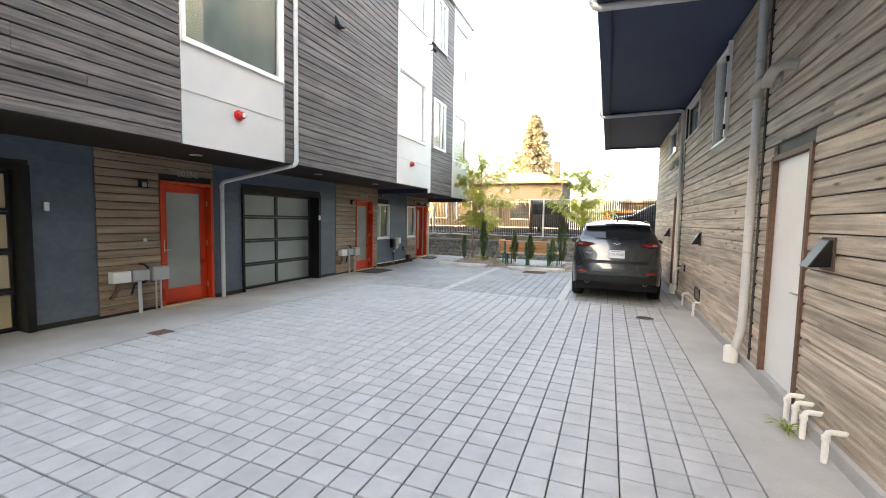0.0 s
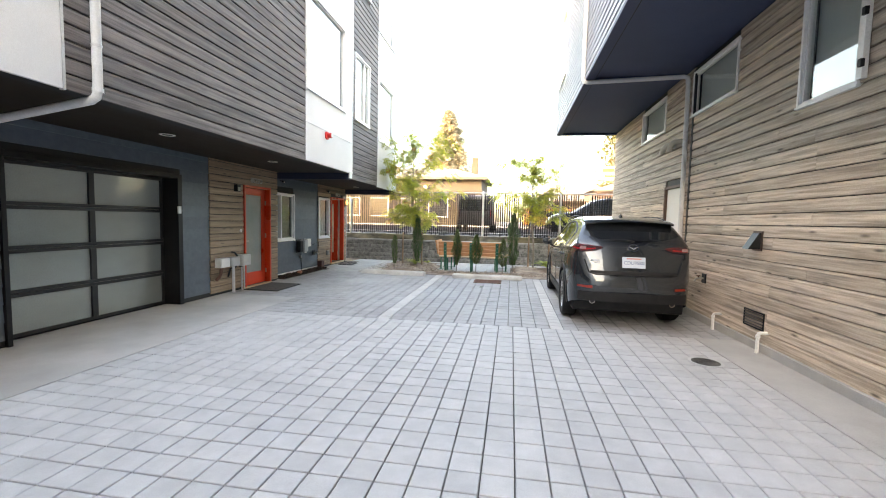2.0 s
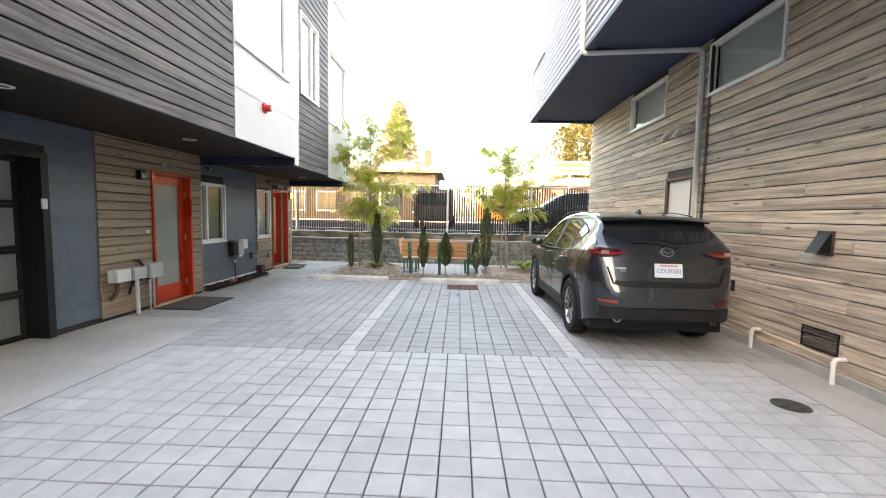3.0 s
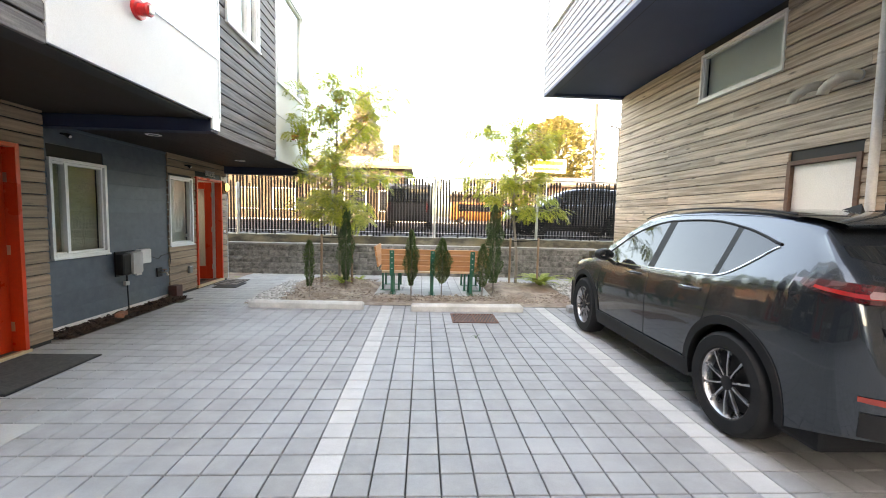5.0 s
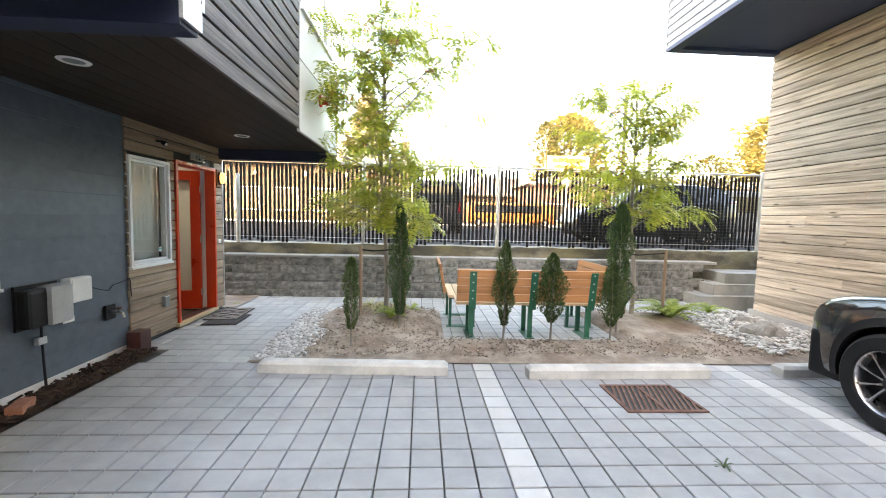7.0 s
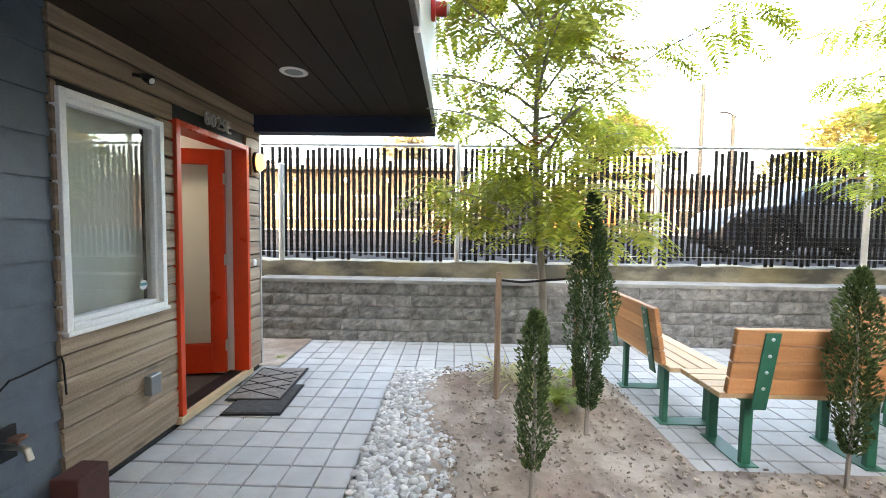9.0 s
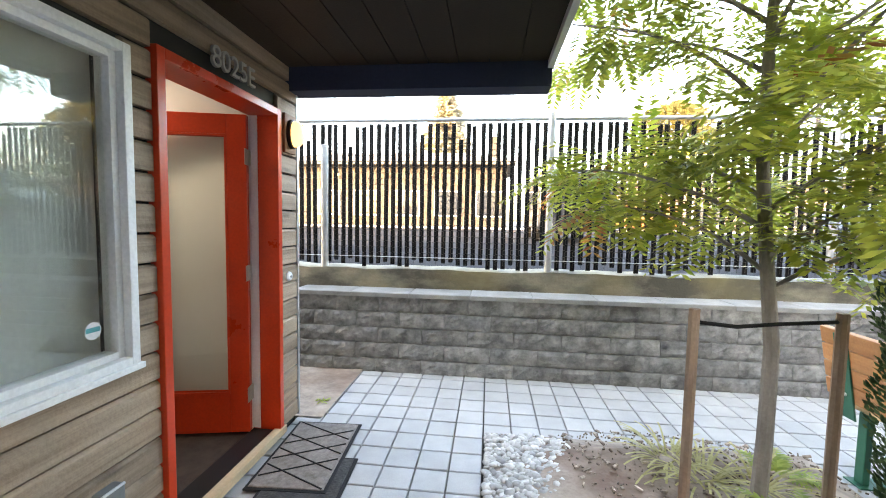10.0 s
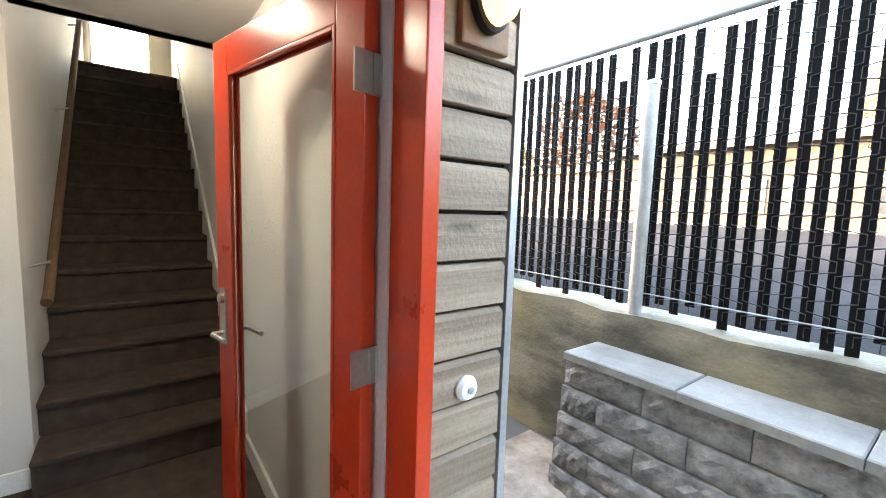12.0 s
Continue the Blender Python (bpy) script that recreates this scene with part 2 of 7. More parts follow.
PAVER_DJ = surf("charcoal_concrete_paver_joined", (0.235, 0.237, 0.24), (0.30, 0.302, 0.305), (5, 5, 5), (0.5, 0.75), bump=0.12, fine=140, island=0.07, stain=((0.37, 0.38, 0.39), 0.6, 0.7))
PAVER_M = surf("mid_grey_concrete_paver", (0.33, 0.335, 0.33), (0.40, 0.405, 0.40), (5, 5, 5), (0.55, 0.8), bump=0.12, fine=140, island=0.07, stain=((0.28, 0.285, 0.275), 0.9, 0.5))
PAVER_S = surf("stripe_concrete_paver", (0.40, 0.40, 0.395), (0.46, 0.46, 0.455), (5, 5, 5), (0.6, 0.85), bump=0.12, fine=140, rand=0.06, stain=((0.40, 0.40, 0.39), 1.1, 0.3))
JOINT = surf("dark_joint_sand", (0.022, 0.022, 0.021), (0.05, 0.049, 0.046), (9, 9, 9), (0.9, 1.0), bump=0.3)
SPLIT = surf("split_face_block", (0.10, 0.10, 0.098), (0.27, 0.267, 0.26), (9, 9, 9), (0.8, 0.95), bump=0.9, fine=38, rand=0.16)
CAPSTONE = surf("wall_cap_block", (0.20, 0.20, 0.195), (0.32, 0.32, 0.31), (3, 3, 3), (0.75, 0.9), bump=0.25, fine=80, rand=0.08)
SOIL = surf("dry_soil_and_mulch", (0.18, 0.142, 0.115), (0.37, 0.31, 0.255), (4.5, 4.5, 4.5), (0.9, 1.0), bump=0.8, fine=32, stain=((0.15, 0.085, 0.06), 1.5, 0.8))
BARK = surf("dark_bark_mulch", (0.022, 0.013, 0.010), (0.065, 0.038, 0.028), (9, 9, 9), (0.9, 1.0), bump=0.9, fine=40, island=0.4)
PEBBLE = surf("grey_river_pebble", (0.30, 0.295, 0.28), (0.46, 0.45, 0.43), (20, 20, 20), (0.5, 0.7), bump=0.1, island=0.4)
CARPET = surf("brown_carpet", (0.042, 0.029, 0.023), (0.068, 0.049, 0.039), (12, 12, 12), (0.95, 1.0), bump=0.5, fine=300)
PLASTER = surf("cream_wall_paint", (0.64, 0.63, 0.60), (0.70, 0.69, 0.66), (1, 1, 1), (0.55, 0.7), bump=0.03, fine=200)
GREY_BOX = surf("grey_utility_enclosure", (0.34, 0.35, 0.355), (0.42, 0.43, 0.435), (3, 3, 3), (0.4, 0.55), bump=0.03)
WHITE_BOX = surf("pale_utility_enclosure", (0.66, 0.66, 0.64), (0.74, 0.74, 0.72), (3, 3, 3), (0.4, 0.55), bump=0.03)
BRICK_RED = surf("dark_red_downpipe_block", (0.055, 0.018, 0.015), (0.085, 0.028, 0.022), (6, 6, 6), (0.5, 0.7), bump=0.2)
ALARM_RED = surf("fire_alarm_red", (0.42, 0.012, 0.012), (0.52, 0.02, 0.02), (3, 3, 3), (0.25, 0.4), bump=0)
BRASS = surf("satin_nickel", (0.42, 0.40, 0.36), (0.52, 0.50, 0.46), (3, 3, 3), (0.28, 0.4), metal=0.9, bump=0)
RUST = surf("rusty_iron", (0.12, 0.060, 0.045), (0.22, 0.12, 0.09), (14, 14, 14), (0.7, 0.9), metal=0.3, bump=0.3)
MAT_RIB = surf("grey_brown_door_mat", (0.15, 0.13, 0.115), (0.26, 0.23, 0.21), (30, 30, 30), (0.9, 1.0), bump=0.6, fine=220)
RUBBER = surf("black_rubber", (0.008, 0.008, 0.009), (0.014, 0.014, 0.015), (8, 8, 8), (0.6, 0.8), bump=0.1, spec=0.25)
LAMP_LENS = glow("warm_lamp_glass", (1.0, 0.56, 0.20), 0.12)

# ---- ground ----
WX, EX, FX, OX = -7.375, 1.44, -5.62, -0.34   # west wall, east wall, west upper face, east upper face
XA, FA, STEP, STEP_UP = -7.15, -5.395, 11.56, 11.80   # the southern houses stand further out, up to these places along y
STREET = 0.93

g = Geo()
prof = [(-3000, -0.045), (-60, -0.045), (17.85, -0.045), (17.86, STREET), (60, STREET), (400, STREET), (3000, STREET)]
xs = [-3000, -300, -40, -8.5, 2.6, 40, 300, 3000]
g.sheet([[(x, y, z) for x in xs] for y, z in prof])
ASPHALT = surf("worn_asphalt", (0.014, 0.014, 0.016), (0.026, 0.026, 0.029), (0.6, 0.6, 0.6), (0.8, 0.95), bump=0.3, fine=60, spec=0.04)
GROUNDMAT = surf("sand_and_asphalt_ground", (0.065, 0.064, 0.062), (0.10, 0.098, 0.095), (3, 3, 3), (0.85, 0.95), bump=0.3)
solid("ground", g.mesh("ground", GROUNDMAT), "dark sandy ground under the paving and the street beyond", "ground", "structure")

# concrete apron before the garages and strip along the east wall
g = Geo().box(-7.40, -5.672, -9, 9.735, -0.05, 0.0)
solid("pavement_apron", g.mesh("apron", CONCRETE), "stained grey concrete apron before the garage doors", "pavement", "structure")
g = Geo().box(0.862, 1.50, -9, 8.55, -0.05, 0.002)
solid("pavement_strip", g.mesh("strip", CONCRETE), "plain grey concrete strip along the cedar wall", "pavement", "structure")
g = Geo().box(1.40, 1.50, -9, 16.2, -0.05, 0.10)
solid("trim_footing", g.mesh("footing", CONCRETE, 0.006), "low grey concrete footing under the cedar wall", "footing", "structure")


def wall_cells(g, axis, face, back, u0, u1, z0, z1, holes):
    """Wall between two planes, cut by openings (u0, u1, z0, z1)."""
    us = sorted({u0, u1, *[min(max(h[i], u0), u1) for h in holes for i in (0, 1)]})
    zs = sorted({z0, z1, *[min(max(h[i], z0), z1) for h in holes for i in (2, 3)]})
    for a, b in zip(us, us[1:]):
        run = None
        for c, d in zip(zs, zs[1:]):
            cut = any(h[0] < (a + b) / 2 < h[1] and h[2] < (c + d) / 2 < h[3] for h in holes)
            if cut:
                if run:
                    g.box(*((face, back, a, b) if axis == "x" else (a, b, face, back)), *run)
                run = None
            else:
                run = (run[0], d) if run else (c, d)
        if run:
            g.box(*((face, back, a, b) if axis == "x" else (a, b, face, back)), *run)
    return g


PLANKS = {}


def plank_mesh(kind, length, pitch, depth, material):
    """A board of some length along y, its face towards +x, upper edge tapered; laid with a shadow gap."""
    key = (kind, round(length, 2), pitch)
    if key not in PLANKS:
        h = pitch - 0.008
        L = round(length, 2) - 0.003
        if kind.endswith("lap"):
            vs = [(0, 0, 0), (depth, 0, 0), (depth, 0, 0.006), (0.004, 0, pitch + 0.008), (0, 0, pitch + 0.008)]
        elif kind.endswith("slim"):
            vs = [(0, 0, 0), (depth - 0.002, 0, 0), (depth, 0, 0.002), (depth, 0, h - 0.016), (depth - 0.013, 0, h - 0.003), (0, 0, h - 0.003)]
        else:
            vs = [(0, 0, 0), (depth - 0.003, 0, 0), (depth, 0, 0.003), (depth, 0, h - 0.026), (depth - 0.015, 0, h - 0.002), (depth - 0.019, 0, h), (0, 0, h)]
        n = len(vs)
        pts = vs + [(x, L, z) for x, _, z in vs]
        fs = [tuple(range(n)), tuple(reversed(range(n, 2 * n)))] + [(i, i + n, (i + 1) % n + n, (i + 1) % n) for i in range(n)]
        PLANKS[key] = Geo().add(pts, fs).mesh("plank", material)
    return PLANKS[key]


def boards(parent, x, y0, y1, z0, z1, holes, pitch, depth, material, kind="flat", flip=False, longest=4.9, seed=1, tag=""):
    """Horizontal boards over a face that looks along +x (or -x when flipped), each one a part of the wall."""
    rng = random.Random(seed)
    z = z0
    while z < z1 - 0.02:
        top = min(z + pitch, z1)
        spans = [(y0, y1)]
        for a, b, c, d in holes:
            if c < top - 0.01 and d > z + 0.01:
                spans = [s for p, q in spans for s in ((p, min(q, a)), (max(p, b), q)) if s[1] - s[0] > 0.02]
        for p, q in spans:
            cuts = [p]
            while q - cuts[-1] > longest:
                cuts.append(cuts[-1] + rng.choice((2.44, 3.05, 3.66, 4.27)))
            if q - cuts[-1] < 0.3 and len(cuts) > 1:
                cuts.pop()
            cuts.append(q)
            for a, b in zip(cuts, cuts[1:]):
                me = plank_mesh(tag + kind, b - a, round(pitch, 4), depth, material)
                m = Matrix.Translation((x, a, z)) if not flip else Matrix.Translation((x, b, z)) @ pose(0, 0, 0, 0, 0, 180)
                if top - z < pitch - 0.01:
                    m = m @ Matrix.Diagonal((1, 1, max((top - z) / pitch, 0.1), 1))
                part("plank", me, parent, m=m)
        z += pitch


# ---- west building, ground storey ----
GAR1, DOOR1, GAR2, DOOR2 = (0.285, 2.81, -0.02, 2.21), (4.48, 5.475, -0.02, 2.185), (6.175, 8.68, -0.02, 2.19), (10.30, 11.25, -0.02, 2.17)
WIN1, WIN2, DOOR3 = (11.86, 12.71, 0.93, 2.11), (14.13, 14.83, 0.92, 2.12), (14.96, 15.965, 0.0, 2.19)
HOLES_W = [GAR1, DOOR1, GAR2, DOOR2, WIN1, WIN2, DOOR3]
g = wall_cells(Geo(), "x", XA - 0.03, XA - 0.17, -9, STEP - 0.002, -0.05, 2.75, HOLES_W)
g.box(WX - 0.17, XA - 0.17, STEP - 0.14, STEP - 0.002, -0.05, 2.75)
wall_cells(g, "x", WX - 0.03, WX - 0.17, STEP - 0.002, 16.22, -0.05, 2.75, HOLES_W)
wall_west = solid("wall_west", g.mesh("wall_west", BACKING), "ground-floor wall of slate-blue lap boards and brown cedar boards", "wall", "structure")
for x, a, b, kind in ((XA, -9, 3.55, "n"), (XA, 3.55, 5.50, "b"), (XA, 5.50, 9.33, "n"), (XA, 9.33, STEP, "b"), (WX, STEP, 14.10, "n"), (WX, 14.10, 16.22, "b")):
    if kind == "n":
        boards(wall_west, x - 0.03, a, b, 0.08, 2.62, HOLES_W, 0.2, 0.02, NAVY, "lap", seed=int(a * 7), longest=9, tag="navy")
    else:
        boards(wall_west, x - 0.03, a, b, 0.05, 2.62, HOLES_W, 0.125, 0.03, WOOD_BROWN, "slim", seed=int(a * 7), longest=9, tag="brown")
part("corner_trim", Geo().box(WX - 0.03, WX + 0.004, 16.22, 16.245, 0.04, 2.5).mesh("corner_trim", GALV), wall_west, "thin pale metal corner trim")
part("base_trim", Geo().box(WX - 0.03, WX - 0.004, 11.66, 14.10, 0.0, 0.085).mesh("base_trim", TRIM), wall_west, "white base trim over the planting strip")
g = Geo().box(WX - 5, WX - 0.03, 16.20, 16.22, 0.0, 2.6)
solid("wall_west_end", g.mesh("wall_west_end", WOOD_BROWN), "brown cedar end wall of the townhouses", "wall", "structure")

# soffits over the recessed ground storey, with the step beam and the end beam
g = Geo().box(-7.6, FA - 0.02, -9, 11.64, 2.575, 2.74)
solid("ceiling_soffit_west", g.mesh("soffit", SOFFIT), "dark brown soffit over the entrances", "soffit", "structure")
g = Geo().box(-7.6, FX - 0.02, 11.80, 16.1, 2.53, 2.74)
solid("ceiling_soffit_end", g.mesh("soffit_end", SOFFIT), "dark brown boarded soffit over the last entrance", "soffit", "structure")
soffit_board = Geo().box(0, 0.192, 11.81, 16.11, 2.515, 2.529).mesh("soffit_board", SOFFIT)
for i in range(9):
    part("soffit_board", soffit_board, bpy.data.objects["ceiling_soffit_end"], m=Matrix.Translation((-7.40 + i * 0.198, 0, 0)))
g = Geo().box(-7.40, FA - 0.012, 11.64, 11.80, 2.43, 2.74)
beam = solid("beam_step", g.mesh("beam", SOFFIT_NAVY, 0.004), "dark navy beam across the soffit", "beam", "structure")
part("beam_cap", Geo().box(FA - 0.012, FA + 0.012, 11.63, 11.80, 2.455, 2.60).mesh("beam_cap", GALV, 0.003), beam, "grey metal beam end cap")
g = Geo().box(-7.62, FX + 0.0, 16.12, 16.30, 2.36, 2.60)
solid("beam_end", g.mesh("beam_end", SOFFIT_NAVY, 0.004), "dark navy end beam of the overhang", "beam", "structure")

# ---- west building, upper storeys ----
ROOF_W = 9.35
BAYS = ((FA, 3.645, 5.48, 2.555), (FA, 9.60, STEP_UP, 2.575), (FX, 14.31, 16.30, 2.47))
UP_WIN = [(3.675, 5.455, 3.91, 5.69), (3.675, 5.455, 7.06, 8.63), (9.63, 11.36, 3.88, 5.62), (9.63, 11.36, 7.09, 8.64),
          (14.36, 15.88, 3.84, 5.60), (14.36, 15.88, 6.95, 8.9), (12.50, 13.56, 4.02, 5.64), (12.50, 13.56, 7.35, 8.95)]
g = wall_cells(Geo(), "x", FA - 0.03, FA - 0.19, -9, STEP_UP - 0.002, 2.56, ROOF_W, UP_WIN)
g.box(FX - 0.19, FA - 0.19, STEP_UP - 0.16, STEP_UP - 0.002, 2.56, ROOF_W)
wall_cells(g, "x", FX - 0.03, FX - 0.19, STEP_UP - 0.002, 16.30, 2.60, ROOF_W, UP_WIN)
wall_up = solid("wall_west_upper", g.mesh("wall_west_upper", BACKING), "overhanging upper wall of grey cedar boards and white panels", "wall", "structure")
for x, a, b, z in ((FA, -9, 3.645, 2.56), (FA, 5.48, 9.60, 2.56), (FX, STEP_UP, 14.31, 2.50)):
    boards(wall_up, x - 0.03, a, b, z, ROOF_W, UP_WIN, 0.139, 0.03, WOOD_GREY, "flat", seed=int(a * 5 + 50), longest=4.3, tag="grey")
for x, a, b, z in BAYS:
    for c, d in ((z, 3.26), (3.267, 3.90), (3.90, 6.25), (6.257, ROOF_W)):
        g = wall_cells(Geo(), "x", x - 0.029, x + 0.006, a, b, c, d, UP_WIN)
        part("panel", g.mesh("panel", PANEL), wall_up, "white fibre-cement panel")
    part("panel_flashing", Geo().box(x + 0.006, x + 0.016, a, b, 3.259, 3.268).mesh("flashing", GALV), wall_up, "thin metal seam flashing")
    part("corner_strip", Geo().box(x - 0.029, x + 0.014, b - 0.001, b + 0.02, z - 0.01, ROOF_W).mesh("corner_strip", GALV), wall_up, "pale metal corner strip")
g = Geo().box(-14.5, FX - 0.2, 16.27, 16.30, 2.6, ROOF_W)
solid("wall_west_gable", g.mesh("gable", PANEL), "white panelled end wall of the upper storeys", "wall", "structure")
g = Geo().box(-14.5, FX + 0.10, -9.1, 16.36, ROOF_W, ROOF_W + 0.14)
solid("roof_west", g.mesh("roof_west", GALV), "flat roof edge with pale metal parapet cap", "roof", "structure")
g = wall_cells(Geo(), "x", -14.3, -14.16, -9, 16.3, -0.05, ROOF_W, [(14.95, 15.75, 3.05, 5.2)])
solid("wall_west_back", g.mesh("west_back", PANEL), "plain back wall of the townhouses", "wall", "structure")
# Unseen block added behind the camera's start, shading the court from low sun.
g = Geo().box(-14.3, FX, -34, -9.0, -0.05, ROOF_W)
solid("wall_west_south", g.mesh("west_south", PANEL), "unseen plain block added to keep the low sun off the court", "wall", "structure")

# ---- east building ----
DOORE1, DOORE2 = (4.07, 4.98, 0.10, 2.30), (10.80, 11.66, 0.10, 2.30)
WINE = [(6.96, 7.76, 2.86, 4.22), (9.10, 10.55, 3.46, 4.20), (11.86, 13.40, 3.48, 4.19)]
HOLES_E = [DOORE1, DOORE2, *WINE]
g = wall_cells(Geo(), "x", EX + 0.03, EX + 0.20, -9, 16.13, -0.05, 4.45, HOLES_E)
wall_east = solid("wall_east", g.mesh("wall_east", BACKING), "long wall of weathered tan cedar boards", "wall", "structure")
boards(wall_east, EX + 0.03, -9, 16.13, 0.10, 4.33, HOLES_E, 0.1455, 0.03, WOOD_TAN, "flat", flip=True, seed=77, longest=4.3, tag="tan")
g = Geo().box(EX + 0.03, EX + 6, 16.11, 16.13, -0.05, 4.4)
solid("wall_east_end", g.mesh("wall_east_end", WOOD_TAN), "cedar end wall of the opposite house", "wall", "structure")
ROOF_E = 9.9
UP_E = [(14.25, 15.75, 5.55, 7.6), (6.2, 8.0, 5.55, 7.6)]
g = wall_cells(Geo(), "x", OX + 0.02, OX + 0.18, -9, 16.17, 4.28, ROOF_E, UP_E)
wall_over = solid("wall_east_upper", g.mesh("wall_east_upper", BACKING), "overhanging upper wall of pale grey lap boards", "wall", "structure")
boards(wall_over, OX + 0.02, -9, 16.17, 4.29, ROOF_E, UP_E, 0.125, 0.018, PALE_SIDING, "lap", flip=True, seed=5, longest=5.2, tag="pale")
g = Geo().box(OX, EX + 6, 16.17, 16.19, 4.28, ROOF_E)
solid("wall_east_gable", g.mesh("east_gable", PALE_SIDING), "pale grey end wall of the overhang", "wall", "structure")
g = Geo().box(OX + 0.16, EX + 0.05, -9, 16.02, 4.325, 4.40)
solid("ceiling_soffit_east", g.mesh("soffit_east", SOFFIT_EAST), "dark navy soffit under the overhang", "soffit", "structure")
g = Geo().box(OX + 0.0, OX + 0.16, -9, 16.17, 4.27, 4.33).box(OX + 0.16, EX + 0.03, 16.02, 16.17, 4.27, 4.33).box(OX + 0.16, EX + 0.01, 10.98, 11.06, 4.27, 4.33)
solid("trim_soffit_edge", g.mesh("soffit_edge", SOFFIT_EAST, 0.004), "dark navy border boards of the soffit", "trim", "structure")
g = Geo().box(OX - 0.08, EX + 6, -9.1, 16.25, ROOF_E, ROOF_E + 0.15)
solid("roof_east", g.mesh("roof_east", GALV), "flat roof edge of the opposite house", "roof", "structure")
g = Geo().box(EX + 6, EX + 6.2, -9, 16.2, -0.05, ROOF_E)
solid("wall_east_back", g.mesh("east_back", PALE_SIDING), "plain back wall of the opposite house", "wall", "structure")
g = Geo().box(OX, EX + 6, -9.2, -9.0, -0.05, ROOF_E)
solid("wall_east_south", g.mesh("east_south", PALE_SIDING), "plain end wall of the opposite house", "wall", "structure")
g = Geo().box(-30, 24, -26.3, -26, -0.05, 5.5)
solid("wall_south", g.mesh("wall_south", PANEL), "plain pale wall across the street behind", "wall", "structure")

# ---- windows and doors ----
ROOM = surf("dim_room_wall", (0.30, 0.28, 0.25), (0.38, 0.36, 0.32), (1, 1, 1), (0.7, 0.9), bump=0)
BLIND = surf("olive_roller_blind", (0.30, 0.275, 0.20), (0.36, 0.335, 0.255), (1, 1, 30), (0.8, 0.9), bump=0.1)
# Painted reflection: a grey-green sheet set behind one bay window's glass.
TEAL = surf("grey_green_reflection", (0.075, 0.135, 0.125), (0.13, 0.215, 0.20), (0.5, 1.4, 0.7), (0.8, 0.9), bump=0.05)
# Bright sky mirrored in the high windows is painted as this white sheet.
SKY_SHEET = surf("white_sky_reflection", (0.74, 0.77, 0.78), (0.82, 0.84, 0.85), (1, 1, 1), (0.7, 0.9), bump=0.02)


def frame_bars(g, a, b, c, d, w, x0, x1):
    """Four bars round an opening in a wall along y."""
    return g.box(x0, x1, a, a + w, c, d).box(x0, x1, b - w, b, c, d).box(x0, x1, a + w, b - w, c, c + w).box(x0, x1, a + w, b - w, d - w, d)


def window(name, face, side, hole, label, back, split=None, w=0.055, behind=0.22, back_label="", sash=False):
    """A window in a wall along y; side is +1 where it faces +x. The room behind is closed with a shallow box."""
    a, b, c, d = hole
    top = thing(name, label, "window", kind="structure")
    s = side
    frame_part = part("window_frame", frame_bars(Geo(), a - 0.012, b + 0.012, c - 0.012, d + 0.012, w, face - s * 0.08, face + s * 0.022).mesh("window_frame", TRIM, 0.004), top)
    g = frame_bars(Geo(), a + w - 0.012, b - w + 0.012, c + w - 0.012, d - w + 0.012, 0.028, face - s * 0.075, face - s * 0.01)
    part("sash", g.mesh("sash", TRIM, 0.003), frame_part)
    if split:
        part("mullion", Geo().box(face - s * 0.075, face + s * 0.008, split - 0.022, split + 0.022, c + w, d - w).mesh("mullion", TRIM, 0.003), frame_part)
    part("window_sill", Geo().box(face - s * 0.05, face + s * 0.036, a - 0.02, b + 0.02, c - 0.03, c - 0.006).mesh("window_sill", TRIM, 0.003), top)
    pane = part("pane", Geo().box(face - s * 0.047, face - s * 0.041, a + w, b - w, c + w, d - w).mesh("pane", GLASS), top, "clear glass pane")
    pane.visible_shadow = False
    if back == "blind":
        part("blind", Geo().box(face - s * 0.125, face - s * 0.12, a + 0.02, b - 0.02, c + 0.02, d - 0.02).mesh("blind", BLIND), top, "drawn olive blind behind the glass")
    elif back == "white":
        part("blind", Geo().box(face - s * 0.125, face - s * 0.12, a + 0.02, b - 0.02, c + 0.02, d - 0.02).mesh("blind", SKY_SHEET), top, "white sheet behind the glass, standing in for reflected sky")
    elif back == "teal":
        part("curtain", Geo().box(face - s * 0.125, face - s * 0.12, a + 0.02, b - 0.02, c + 0.02, d - 0.02).mesh("curtain", TEAL), top, "grey-green sheet behind the glass, standing in for a reflection")
    x0, x1 = face - s * 0.172, face - s * (behind + 1.4)
    if back != "none":
        g = Geo()
        g.box(x1, x1 - s * 0.03, a - 0.3, b + 0.3, c - 0.4, d + 0.25)
        g.box(x0, x1, a - 0.33, a - 0.3, c - 0.4, d + 0.25).box(x0, x1, b + 0.3, b + 0.33, c - 0.4, d + 0.25)
        g.box(x0, x1, a - 0.3, b + 0.3, c - 0.43, c - 0.4).box(x0, x1, a - 0.3, b + 0.3, d + 0.25, d + 0.28)
        part("room_shell", g.mesh("room_shell", ROOM), top, "dim plain room behind the window")
    return top


window("window_1", WX, 1, WIN1, "white-framed sliding window with a drawn olive blind in the blue wall", "blind", 12.09, 0.04)
win2 = window("window_2", WX, 1, WIN2, "white-framed window with vertical blinds beside the open door", "none", None, 0.036)
g = Geo()
for i in range(10):
    y = WIN2[0] + 0.05 + i * 0.062
    g.box(-0.038, 0.038, -0.001, 0.001, 0.0, WIN2[3] - WIN2[2] - 0.06, at(WX - 0.13, y + 0.03, WIN2[2] + 0.03, 74))
